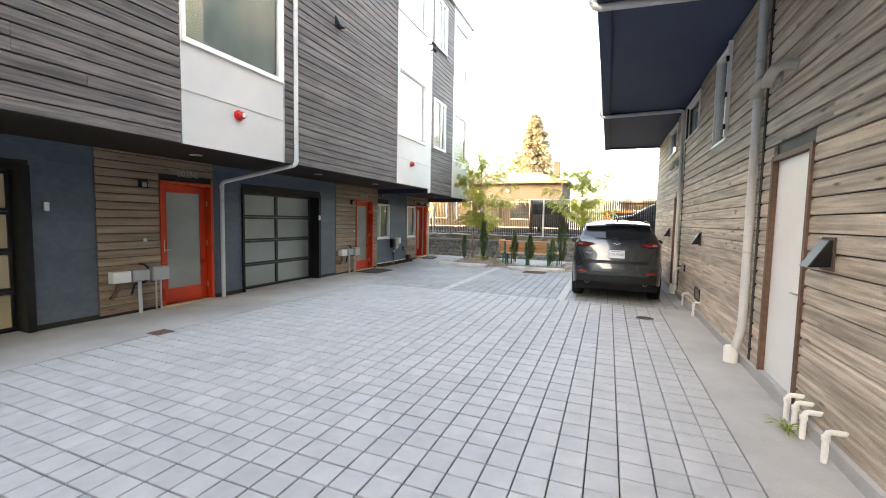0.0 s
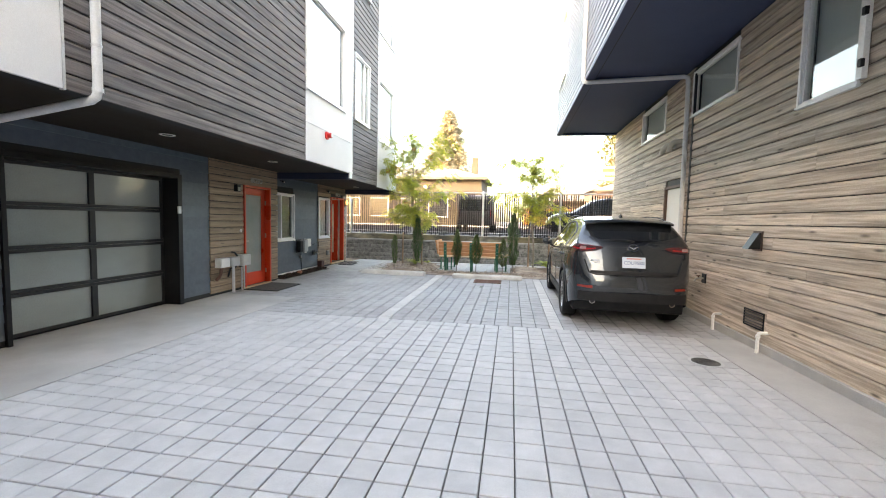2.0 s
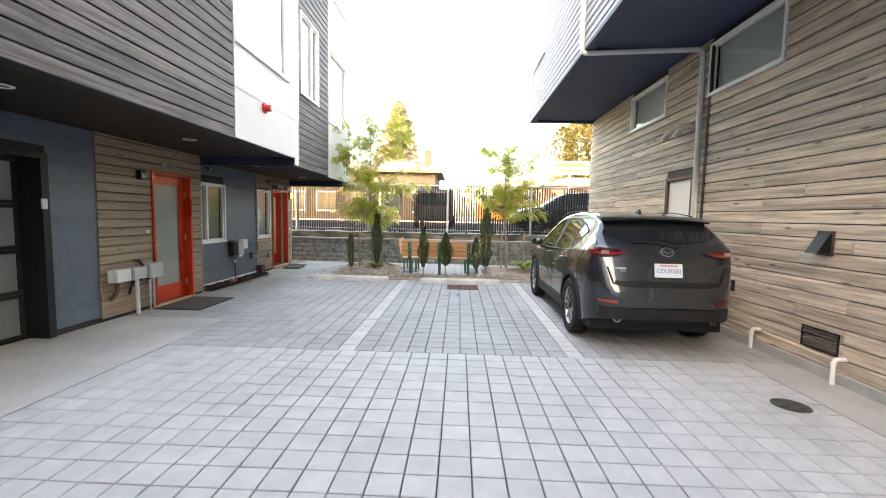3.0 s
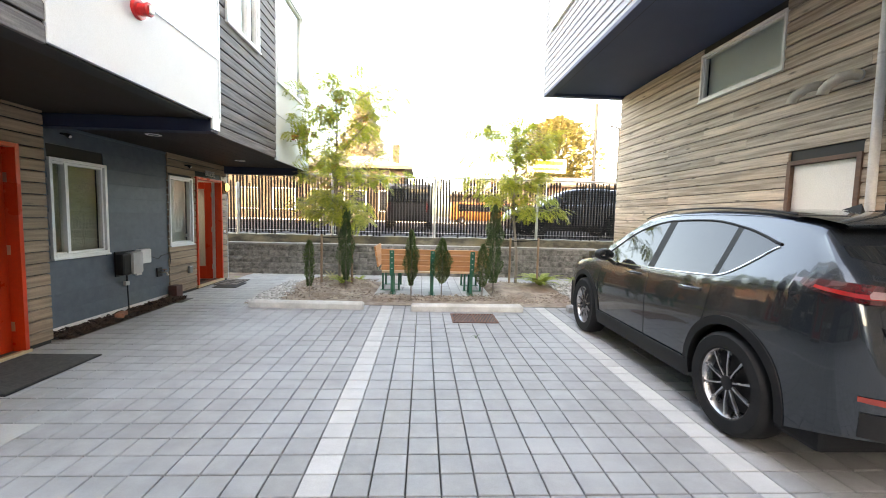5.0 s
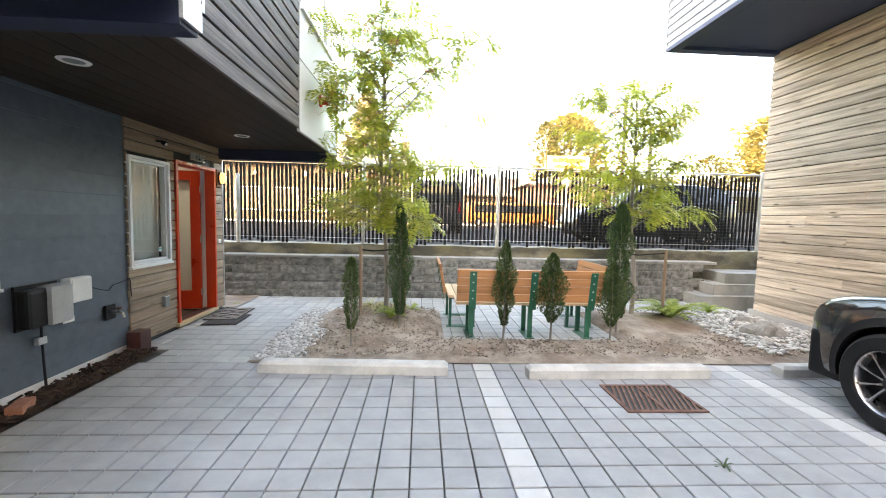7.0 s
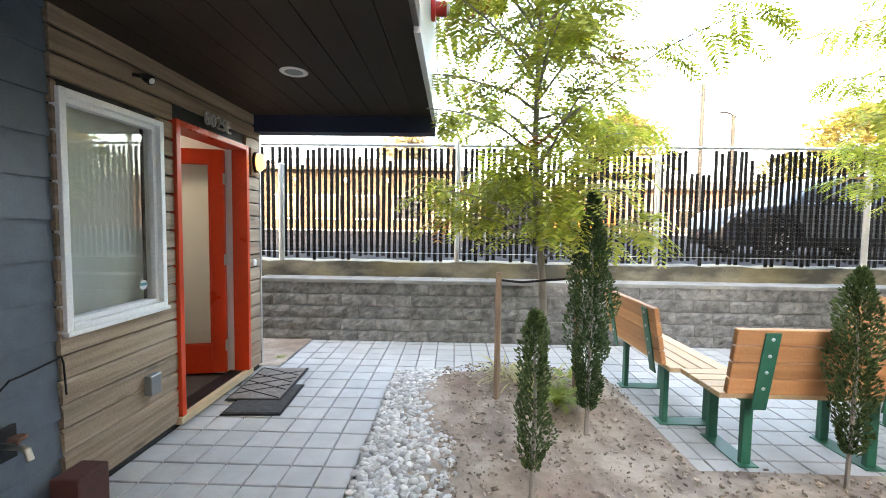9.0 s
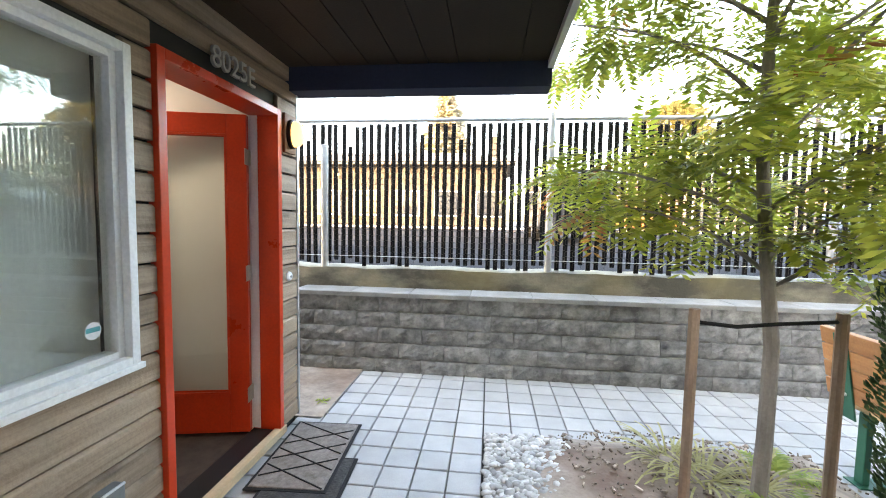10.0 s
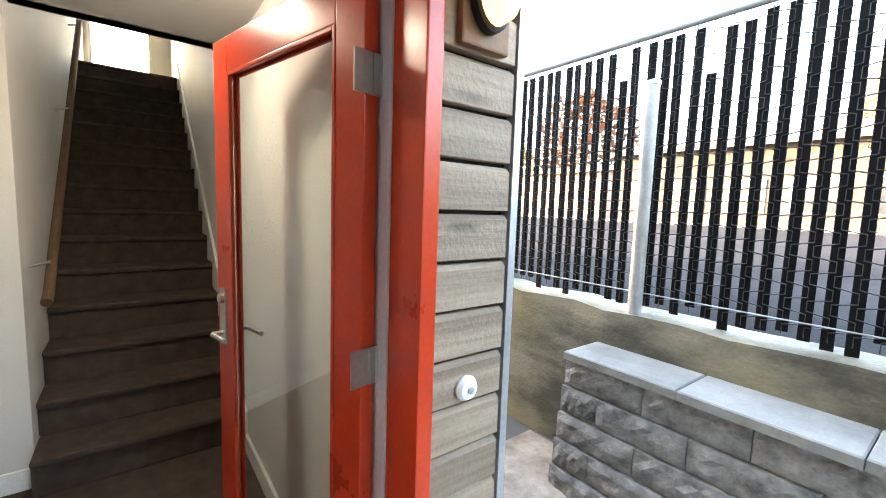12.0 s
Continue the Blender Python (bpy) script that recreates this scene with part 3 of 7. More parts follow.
part("vertical_blind", g.mesh("vertical_blind", surf("pale_blind_fabric", (0.66, 0.65, 0.61), (0.76, 0.75, 0.71), (3, 3, 1), (0.8, 0.9), bump=0.05)), win2, "pale vertical blind slats")
part("sticker", Geo().lathe([(0.032, 0), (0.032, 0.001)], 16, pose(WX - 0.039, 14.705, 1.07, 0, 90, 0)).mesh("sticker", TRIM), win2, "small round white sticker")
part("sticker_band", Geo().box(WX - 0.0385, WX - 0.0375, 14.677, 14.733, 1.065, 1.083).mesh("sticker_band", surf("teal_print", (0.05, 0.30, 0.33), (0.06, 0.34, 0.37), bump=0)), win2, "teal band on the sticker")
for i, h in enumerate(UP_WIN):
    window("window_%d" % (3 + i), (FA if h[0] < 12 else FX) + 0.006, 1, h, "large white-framed upper window in the white bay" if h[1] - h[0] > 1.2 else "white-framed upper window in the grey boards", "teal" if i == 0 else "white", 13.16 if h[1] - h[0] < 1.2 else None, 0.045)
for i, h in enumerate(WINE):
    window("window_%d" % (11 + i), EX, -1, h, "white-framed high window in the cedar wall", "white", None, 0.034)
for i, h in enumerate(UP_E):
    window("window_%d" % (14 + i), OX, -1, h, "white-framed upper window in the pale boards", "white", None, 0.06)


def glazed_door(name, label, y0, y1, z0, z1, swing=0.0, pane_mat=None, wx=WX):
    """An orange-red framed door with a full pane, in the west wall; hinged at y1 and swung inwards by some degrees."""
    top = thing(name, label, "door", kind="structure")
    f = 0.045
    fr = Geo().box(wx - 0.17, wx + 0.025, y0, y0 + f, z0, z1).box(wx - 0.17, wx + 0.025, y1 - f, y1, z0, z1).box(wx - 0.17, wx + 0.025, y0 + f, y1 - f, z1 - f, z1)
    part("door_frame", fr.mesh("door_frame", RED, 0.004), top)
    part("threshold", Geo().box(wx - 0.17, wx - 0.02, y0 + f, y1 - f, z0 - 0.02, z0 + 0.022).mesh("threshold", BLACK, 0.004), top, "black metal threshold")
    part("sill_board", Geo().box(wx - 0.02, wx + 0.035, y0 - 0.02, y1 + 0.02, z0 - 0.02, z0 + 0.03).mesh("sill_board", surf(name + "_sill", (0.42, 0.31, 0.19), (0.52, 0.40, 0.26), GRAIN, bump=0.2), 0.003), top, "bare wooden sill board")
    if swing:
        part("weather_strip", Geo().box(wx - 0.168, wx - 0.115, y1 - f - 0.006, y1 - f - 0.001, z0 + 0.03, z1 - f).mesh("weather_strip", PIPE), top, "pale grey weather strip on the jamb")
    W, H = y1 - y0 - 2 * f - 0.008, z1 - z0 - f - 0.03
    stile, rail_t, rail_b = 0.12, 0.125, 0.26
    # leaf in its own frame: hinge at the origin, leaf along -y
    m = Matrix.Translation((wx - 0.165 if swing else wx - 0.125, y1 - f - 0.003 - (0.03 if swing else 0), z0 + 0.024)) @ pose(0, 0, 0, 0, 0, -swing)
    leaf = part("door_leaf", Geo().box(-0.022, 0.022, -W, -W + stile, 0, H).box(-0.022, 0.022, -stile, 0, 0, H)
                .box(-0.022, 0.022, -W + stile, -stile, 0, rail_b).box(-0.022, 0.022, -W + stile, -stile, H - rail_t, H).mesh("door_leaf", RED, 0.004), top, "orange-red painted door leaf", m)
    bead = Geo()
    for s in (-1, 1):
        frame_bars(bead, -W + stile, -stile, rail_b, H - rail_t, 0.014, s * 0.014, s * 0.024)
    part("glazing_bead", bead.mesh("bead", RED, 0.003), leaf)
    pane = part("pane", Geo().box(-0.004, 0.004, -W + stile + 0.002, -stile - 0.002, rail_b + 0.002, H - rail_t - 0.002).mesh("pane", pane_mat), leaf)
    pane.visible_shadow = pane_mat is not GLASS
    for s in (-1, 1):
        h = Geo().box(s * 0.022, s * 0.030, -W + 0.035, -W + 0.085, 0.92, 1.14)
        h.tube([(s * 0.03, -W + 0.06, 0.965), (s * 0.068, -W + 0.06, 0.965), (s * 0.072, -W + 0.07, 0.965), (s * 0.072, -W + 0.18, 0.965)], 0.009, 10)
        h.lathe([(0.02, 0), (0.02, 0.012), (0.012, 0.016)], 14, pose(s * 0.03, -W + 0.06, 1.10, 0, s * 90, 0))
        part("door_handle", h.mesh("door_handle", BRASS, smooth=True), leaf, "satin nickel lever handle and lock plate")
    for z in (0.26, 1.06, 1.80):
        part("hinge", Geo().box(-0.036, 0.0, 0.001, 0.007, z - 0.05, z + 0.05).tube([(-0.028, 0.006, z - 0.05), (-0.028, 0.006, z + 0.05)], 0.007, 8)
             .box(0.0, 0.055, 0.0, 0.004, z - 0.05, z + 0.05).mesh("hinge", BRASS), leaf, "steel butt hinge")
    return top


FROST_DOOR = surf("frosted_door_glass", (0.25, 0.27, 0.25), (0.33, 0.35, 0.33), (0.5, 0.5, 0.9), (0.03, 0.06), bump=0, spec=0.6)
glazed_door("door_1", "closed orange-red door with a frosted glass pane", DOOR1[0], DOOR1[1], 0.0, 2.185, 0, FROST_DOOR, XA)
glazed_door("door_2", "closed orange-red door with a frosted glass pane by the meters", DOOR2[0], DOOR2[1], 0.0, 2.17, 0, FROST_DOOR, XA)
glazed_door("door_3", "orange-red glazed door standing open into a stair hall", DOOR3[0], DOOR3[1], 0.05, 2.19, 77.5, GLASS)


def slab_door(name, hole, label):
    a, b, c, d = hole
    top = thing(name, label, "door", kind="structure")
    part("door_frame", Geo().box(EX - 0.02, EX + 0.15, a, a + 0.05, c, d).box(EX - 0.02, EX + 0.15, b - 0.05, b, c, d).box(EX - 0.02, EX + 0.15, a + 0.05, b - 0.05, d - 0.05, d)
         .mesh("door_frame", surf(name + "_casing", (0.10, 0.055, 0.04), (0.15, 0.085, 0.06), GRAIN, bump=0.2), 0.003), top, "brown wooden door frame")
    leaf = part("door_leaf", Geo().box(EX + 0.03, EX + 0.075, a + 0.053, b - 0.053, c + 0.012, d - 0.053).mesh("door_leaf", surf(name + "_paint", (0.72, 0.71, 0.68), (0.80, 0.79, 0.76), (1, 1, 1), (0.35, 0.5), bump=0.03), 0.003), top)
    part("threshold", Geo().box(EX - 0.02, EX + 0.12, a + 0.05, b - 0.05, c - 0.03, c + 0.01).mesh("threshold", GALV, 0.003), top)
    g = Geo().lathe([(0.026, 0), (0.026, 0.008), (0.010, 0.012), (0.010, 0.04)], 14, pose(EX + 0.03, a + 0.11, 1.02, 0, -90, 0)).tube([(EX - 0.008, a + 0.11, 1.02), (EX - 0.014, a + 0.13, 1.02), (EX - 0.014, a + 0.22, 1.02)], 0.009)
    part("door_handle", g.mesh("door_handle", BRASS, smooth=True), leaf, "satin nickel lever handle")
    part("deadbolt", Geo().lathe([(0.028, 0), (0.028, 0.01), (0.018, 0.018)], 14, pose(EX + 0.03, a + 0.11, 1.15, 0, -90, 0)).mesh("deadbolt", BRASS, smooth=True), leaf)


slab_door("door_4", DOORE1, "plain white flush door in the cedar wall")
slab_door("door_5", DOORE2, "plain white flush door behind the parked car")


def garage_door(name, hole, label, cols, rows, pane_mat):
    """A sectional door set deep in a black surround."""
    a, b, c, d = hole
    top = thing(name, label, "garage door", kind="structure")
    c, x = 0.0, XA - 0.20
    part("door_frame", Geo().box(XA - 0.36, XA + 0.012, a, a + 0.05, c, d).box(XA - 0.36, XA + 0.012, b - 0.09, b, c, d).box(XA - 0.36, XA + 0.012, a + 0.05, b - 0.09, d - 0.07, d).mesh("door_frame", BLACK, 0.004), top, "black door surround")
    a, b, d = a + 0.052, b - 0.092, d - 0.072
    z0 = c + 0.012
    h = (d - z0) / rows
    part("bottom_seal", Geo().box(x - 0.12, x - 0.09, a, b, c, z0 + 0.005).mesh("seal", RUBBER), top)
    for r in range(rows):
        z = z0 + r * h
        sec = part("door_section", Geo().box(x - 0.125, x - 0.075, a, b, z + 0.002, z + 0.045).box(x - 0.125, x - 0.075, a, b, z + h - 0.045, z + h - 0.002).mesh("section", GARAGE_FRAME, 0.004), top, "dark bronze aluminium section")
        w = (b - a) / cols
        st = Geo()
        for i in range(cols + 1):
            y = a + i * w
            st.box(x - 0.124, x - 0.076, max(y - 0.038, a), min(y + 0.038, b), z + 0.045, z + h - 0.045)
        part("stile", st.mesh("stile", GARAGE_FRAME, 0.003), sec)
        for i in range(cols):
            part("pane", Geo().box(x - 0.112, x - 0.106, a + i * w + 0.036, a + (i + 1) * w - 0.036, z + 0.043, z + h - 0.043).mesh("pane", pane_mat), sec, "frosted glass pane")


garage_door("garage_door_1", GAR1, "garage door of frosted panes, warm light painted in, in a black frame", 2, 4, FROST_WARM)
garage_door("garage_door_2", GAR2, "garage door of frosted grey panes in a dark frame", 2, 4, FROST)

# ---- stair hall behind the open door ----
HX = WX - 0.17
g = Geo().box(-9.45, HX, 14.0, 16.2, -0.05, 0.05).box(HX, WX - 0.02, DOOR3[0] + 0.05, DOOR3[1] - 0.05, -0.04, 0.03)
solid("floor_hall", g.mesh("floor_hall", CARPET), "brown carpeted hall floor", "floor", "structure")
g = Geo().box(-14.8, HX, 15.92, 16.19, 0.05, 5.6)
solid("wall_hall_north", g.mesh("hall_n", PLASTER), "cream painted hall wall beside the stairs", "wall", "structure")
g = Geo().box(-14.8, -9.42, 14.80, 14.96, 0.05, 5.6).box(-9.42, HX, 13.95, 14.0, 0.05, 2.6)
solid("wall_hall_south", g.mesh("hall_s", PLASTER), "cream painted wall on the open side of the stairs", "wall", "structure")
g = Geo().box(-9.52, -9.42, 14.0, 14.80, 0.05, 2.6)
solid("wall_hall_back", g.mesh("hall_b", PLASTER), "cream painted back wall of the hall", "wall", "structure")
g = Geo().box(-9.55, HX, 13.95, 15.92, 2.47, 2.50)
solid("ceiling_hall", g.mesh("hall_c", PLASTER), "pale hall ceiling", "ceiling", "structure")
g = Geo().box(-9.56, -9.45, 14.96, 15.92, 2.47, 5.6).box(-14.8, -9.5, 14.9, 16.1, 5.6, 5.65)
solid("wall_stairwell", g.mesh("stairwell", PLASTER), "cream painted stairwell wall and ceiling", "wall", "structure")
g = wall_cells(Geo(), "x", -14.02, -14.15, 14.9, 16.1, 2.6, 5.6, [(15.0, 15.7, 3.10, 5.1)])
solid("wall_landing", g.mesh("landing_wall", PLASTER), "cream landing wall with a tall bright window", "wall", "structure")
lw = thing("window_16", "tall bright landing window at the head of the stairs", "window", kind="structure")
part("window_frame", frame_bars(Geo(), 15.0, 15.7, 3.10, 5.1, 0.04, -14.13, -14.0).mesh("landing_frame", TRIM, 0.003), lw)
part("pane", Geo().box(-14.10, -14.094, 15.03, 15.67, 3.13, 5.07).mesh("pane", GLASS), lw).visible_shadow = False
stairs = thing("stairs", "straight flight of brown carpeted stairs", "stairs", kind="structure")
RISE, RUN, N = 0.200, 0.255, 15
for i in range(N):
    x1 = -9.30 - i * RUN
    z1 = 0.05 + (i + 1) * RISE
    x0 = x1 - RUN - 0.02 if i < N - 1 else -14.02
    part("step", Geo().box(x0, x1, 14.96, 15.92, z1 - RISE - (0.4 if i > 1 else 0), z1 - 0.03).box(x0, x1 + 0.025, 14.96, 15.92, z1 - 0.035, z1).mesh("step", CARPET, 0.012), stairs)
sk = Geo()
sk.add([(-9.15, 15.902, 0.05), (-9.15, 15.902, 0.30), (-9.30 - 14 * RUN, 15.902, 0.30 + 14 * RISE + 0.12), (-9.30 - 14 * RUN, 15.902, 0.05 + 13 * RISE),
        (-9.15, 15.922, 0.05), (-9.15, 15.922, 0.30), (-9.30 - 14 * RUN, 15.922, 0.30 + 14 * RISE + 0.12), (-9.30 - 14 * RUN, 15.922, 0.05 + 13 * RISE)],
       [(0, 1, 2, 3), (7, 6, 5, 4), (1, 5, 6, 2), (0, 4, 5, 1)])
solid("baseboard_stairs", sk.mesh("stair_skirt", TRIM), "white sloping skirting board beside the stairs", "skirting", "structure")
g = Geo().box(-9.15, HX, 15.905, 15.922, 0.05, 0.16).box(-9.42, -9.405, 14.0, 14.96, 0.05, 0.16)
solid("baseboard_hall", g.mesh("hall_skirt", TRIM, 0.003), "white skirting board in the hall", "skirting", "structure")
rail = thing("handrail", "dark wooden handrail on the stair wall", "handrail")
part("rail", Geo().tube([(-9.36, 15.05, 1.02), (-9.44, 15.05, 1.05), (-9.30 - 14 * RUN, 15.05, 1.02 + 14 * RISE)], 0.024, 10).mesh("rail", surf("dark_rail_wood", (0.07, 0.035, 0.018), (0.11, 0.06, 0.03), GRAIN, bump=0.1), smooth=True), rail)
for i in (1, 6, 11):
    part("bracket", Geo().tube([(-9.30 - i * RUN, 14.97, 0.98 + i * RISE), (-9.30 - i * RUN, 15.05, 1.0 + i * RISE)], 0.008).mesh("bracket", BRASS), rail, "steel wall bracket")
cl = thing("ceiling_light", "small round frosted ceiling light in the hall", "ceiling light", at(-8.55, 15.35, 2.47))
part("base", Geo().lathe([(0.13, -0.02), (0.13, 0.0)], 24).mesh("base", BRASS, smooth=True), cl)
part("diffuser", Geo().lathe([(0.01, -0.075), (0.07, -0.068), (0.11, -0.045), (0.12, -0.02)], 24).mesh("diffuser", glow("warm_white_diffuser", (1.0, 0.95, 0.88), 2.6), smooth=True), cl)

# ---- retaining wall, concrete wall and fence at the end of the court ----
ret = thing("wall_retaining", "low retaining wall of grey split-face blocks", "retaining wall", kind="structure")
rngr = random.Random(4)


def block_mesh(L, H, D, seed):
    """A split-face block: the face towards -y is rough, edges uneven."""
    r = random.Random(seed)
    nx, nz = 9, 4
    g = Geo()
    rows = []
    for j in range(nz + 1):
        row = []
        for i in range(nx + 1):
            e = 0.010 if j == nz else 0.008 if i in (0, nx) or j == 0 else 0.0
            row.append((L * i / nx, e + (r.uniform(-0.009, 0.011) if not e else r.uniform(0, 0.004)), H * j / nz))
        rows.append(row)
    g.sheet(rows)
    n = nx + 1
    f = len(g.v)
    g.v += [(0, D, 0), (L, D, 0), (L, D, H), (0, D, H)]
    top = [nz * n + i for i in range(n)]
    g.f += [tuple(top) + (f + 2, f + 3), tuple(j * n for j in reversed(range(nz + 1))) + (f, f + 3)[::1], tuple(j * n + nx for j in range(nz + 1)) + (f + 2, f + 1)]
    return g.mesh("block", SPLIT, smooth=False)


COURSE, BL = 0.150, 0.445
blocks = [block_mesh(BL - 0.004, COURSE - 0.005, 0.26, s) for s in range(6)]
short = [block_mesh(BL / 2 - 0.004, COURSE - 0.005, 0.26, s) for s in range(20, 22)]
for row in range(5):
    x = -7.96
    y = 17.240 + row * 0.023
    first = True
    while x < 1.10:
        if first and row % 2:
            part("block", rngr.choice(short), ret, m=Matrix.Translation((x, y, row * COURSE - 0.02)))
            x += BL / 2
        else:
            part("block", rngr.choice(blocks), ret, m=Matrix.Translation((x, y, row * COURSE - 0.02)))
            x += BL
        first = False
cap = Geo().slab(0, 0.60, 0, 0.33, 0, 0.045, 0.006).mesh("cap", CAPSTONE)
x = -7.96
while x < 1.1:
    part("cap_block", cap, ret, m=Matrix.Translation((x, 17.318, 5 * COURSE - 0.02)) @ pose(0, 0, 0, jit(rngr, 0.5), 0, jit(rngr, 0.4)) @ Matrix.Diagonal((0.993, 1, 1, 1)))
    x += 0.60
part("wall_fill", Geo().box(-7.9, 1.3, 17.58, 17.80, -0.05, 0.74).mesh("fill", CONCRETE), ret, "concrete fill behind the blocks")
g = Geo()
n = 60
top = [(-9.5 + i * 13.2 / n) for i in range(n + 1)]
rr = random.Random(9)
jj = [rr.uniform(-0.012, 0.012) for _ in top]
g.sheet([[(x, 17.70 + jj[i] * 0.4, -0.05) for i, x in enumerate(top)], [(x, 17.70 + jj[i] * 0.5, 0.5) for i, x in enumerate(top)], [(x, 17.70 + jj[i], 0.97 + jj[i]) for i, x in enumerate(top)], [(x, 17.94 + jj[-i], 0.985 + jj[i]) for i, x in enumerate(top)], [(x, 17.94, -0.05) for x in top]])
solid("wall_concrete", g.mesh("wall_concrete", OLD_CONCRETE), "stained old concrete wall under the fence", "wall", "structure")

WIRE = surf("dull_grey_wire", (0.028, 0.028, 0.029), (0.05, 0.05, 0.051), (6, 6, 6), (0.4, 0.6), metal=0.3, bump=0)
FY, FB, FT = 17.82, 1.0, 2.56
fence = thing("fence", "chain-link fence with black privacy slats, some broken short", "fence", at(-2.7, FY, 0.98))
FO = Vector((-2.7, FY, 0.98))


def local(p):
    return tuple(Vector(p) - FO)


for i, x in enumerate((-10.4, -7.80, -5.38, -2.70, 0.06, 2.80)):
    r, topz = (0.036, FT + 0.03) if i != 1 else (0.04, 2.27)
    post = part("post", Geo().tube([local((x, FY - 0.07, 0.72 if i == 1 else 0.97)), local((x, FY - 0.07, topz))], r, 14).mesh("post", GALV, smooth=True), fence, "galvanised steel post")
    part("post_cap", Geo().lathe([(r + 0.004, 0), (r + 0.004, 0.02), (0.01, 0.035)], 14, Matrix.Translation(local((x, FY - 0.07, topz)))).mesh("post_cap", GALV, smooth=True), post)
part("top_rail", Geo().tube([local((-10.4, FY - 0.035, FT)), local((2.9, FY - 0.035, FT))], 0.021, 10).mesh("top_rail", GALV, smooth=True), fence, "galvanised top rail")
part("bottom_wire", Geo().tube([local((-10.4, FY - 0.02, FB + 0.09)), local((2.9, FY - 0.02, FB + 0.09))], 0.004, 5).mesh("bottom_wire", GALV), fence)
PITCH = 0.0805
SLAT = surf("black_plastic_slat", (0.005, 0.005, 0.006), (0.009, 0.009, 0.010), (3, 3, 3), (0.5, 0.65), bump=0.03, rand=0.15, spec=0.15)
slat_me = Geo().box(-0.0232, 0.0232, -0.005, 0.005, 0, 1.0).mesh("slat", SLAT)
rs = random.Random(21)
x, i, run = -10.35, 0, 0
while x < 2.85:
    if run <= 0 and rs.random() < 0.13:
        run, cut = rs.randint(1, 4), rs.uniform(0.05, 0.33)
    h = FT - 0.03 - FB
    h -= (cut + rs.uniform(0, 0.02)) if run > 0 else rs.choice((0, 0, 0.0, 0.03, 0.12 if rs.random() < 0.4 else 0))
    run -= 1
    low = rs.uniform(-0.03, 0.06)
    m = Matrix.Translation(local((x, FY, FB + low))) @ pose(0, 0, 0, 0, jit(rs, 0.5), jit(rs, 6)) @ Matrix.Diagonal((1, 1, h - low, 1))
    part("slat", slat_me, fence, m=m)
    x += PITCH
    i += 1
g = Geo()
x = -10.35
k = 0
while x < 2.85:
    z, side, pts = FB + 0.02, 0, []
    while z < FT:
        for dz in (0.0, 0.046):
            pts.append(local((x + (PITCH if side else 0.0), FY - 0.010, z + dz)))
        z += 0.062
        side = 1 - side
    g.tube(pts, 0.0034, 4, False)
    x += PITCH
    k += 1
tagged(part("chain_link", g.mesh("chain_link", WIRE, fix=False), fence, "dull grey chain-link mesh"), kind="stuff")

# concrete steps beside the east wall
steps = thing("steps", "three pale concrete garden steps beside the cedar wall", "steps", kind="structure")
for i in range(3):
    part("step", Geo().box(0.95 + i * 0.33, 3.2, 16.75 + i * 0.14, 17.7, -0.05 if not i else 0.2 * i, 0.2 + i * 0.2).mesh("step", CAPSTONE, 0.008), steps, "pale concrete step")

# ---- planting bed ----
rb = random.Random(31)


def rolling(x, y):
    return 0.055 * noise.noise(Vector((x * 1.3, y * 1.3, 3.0))) + 0.02 * noise.noise(Vector((x * 6, y * 6, 1.0)))


def in_pad(x, y):
    return -3.98 < x < -1.57 and y > 14.5


g = Geo()
nx, ny = 150, 52
x0, x1, y0, y1 = -5.97, 1.35, 13.72, 16.2
rows = []
for j in range(ny + 1):
    row = []
    for i in range(nx + 1):
        x, y = x0 + (x1 - x0) * i / nx, y0 + (y1 - y0) * j / ny
        e = min(1, (x - x0) / 0.5, (x1 - x) / 0.3, (y - y0) / 0.35, (y1 - y) / 0.3)
        pad = min(1.0, max(0.0, max(-3.9 - x, x + 1.65, 14.6 - y)) / 0.2)
        hill = 0.10 * math.exp(-((x + 4.7) ** 2 / 0.7 + (y - 15.5) ** 2 / 0.5)) + 0.08 * math.exp(-((x + 1.1) ** 2 / 0.6 + (y - 15.4) ** 2 / 0.5))
        z = 0.012 + max(e, 0) * pad * (0.035 + hill + rolling(x, y)) if pad > 0 else -0.03
        row.append((x, y, z - (0.035 if pad == 0 else 0)))
    rows.append(row)
g.sheet(rows)
solid("ground_bed", g.mesh("bed", SOIL, smooth=True), "bare brown soil planting bed", "planting bed", "structure")
g = Geo()
for _ in range(9000):
    x, y = rb.uniform(-5.5, 1.2), rb.uniform(13.85, 16.15)
    if in_pad(x, y):
        continue
    s = 0.003 + 0.019 * rb.random() ** 3
    g.box(-s, s, -s * rb.uniform(0.2, 0.6), s * 0.4, -0.003, 0.006, Matrix.Translation((x, y, 0.06 + rolling(x, y) * 0.9 + 0.1 * math.exp(-((x + 4.7) ** 2 / 0.7 + (y - 15.5) ** 2 / 0.5)))) @ pose(0, 0, 0, jit(rb, 25), jit(rb, 25), rb.uniform(0, 360)))
LITTER = surf("soil_litter", (0.10, 0.068, 0.05), (0.40, 0.33, 0.26), (30, 30, 30), (0.9, 1.0), bump=0.4, island=0.5)
solid("mulch_chips", g.mesh("chips", LITTER, fix=False), "scattered bark chips on the soil", "mulch", "stuff")


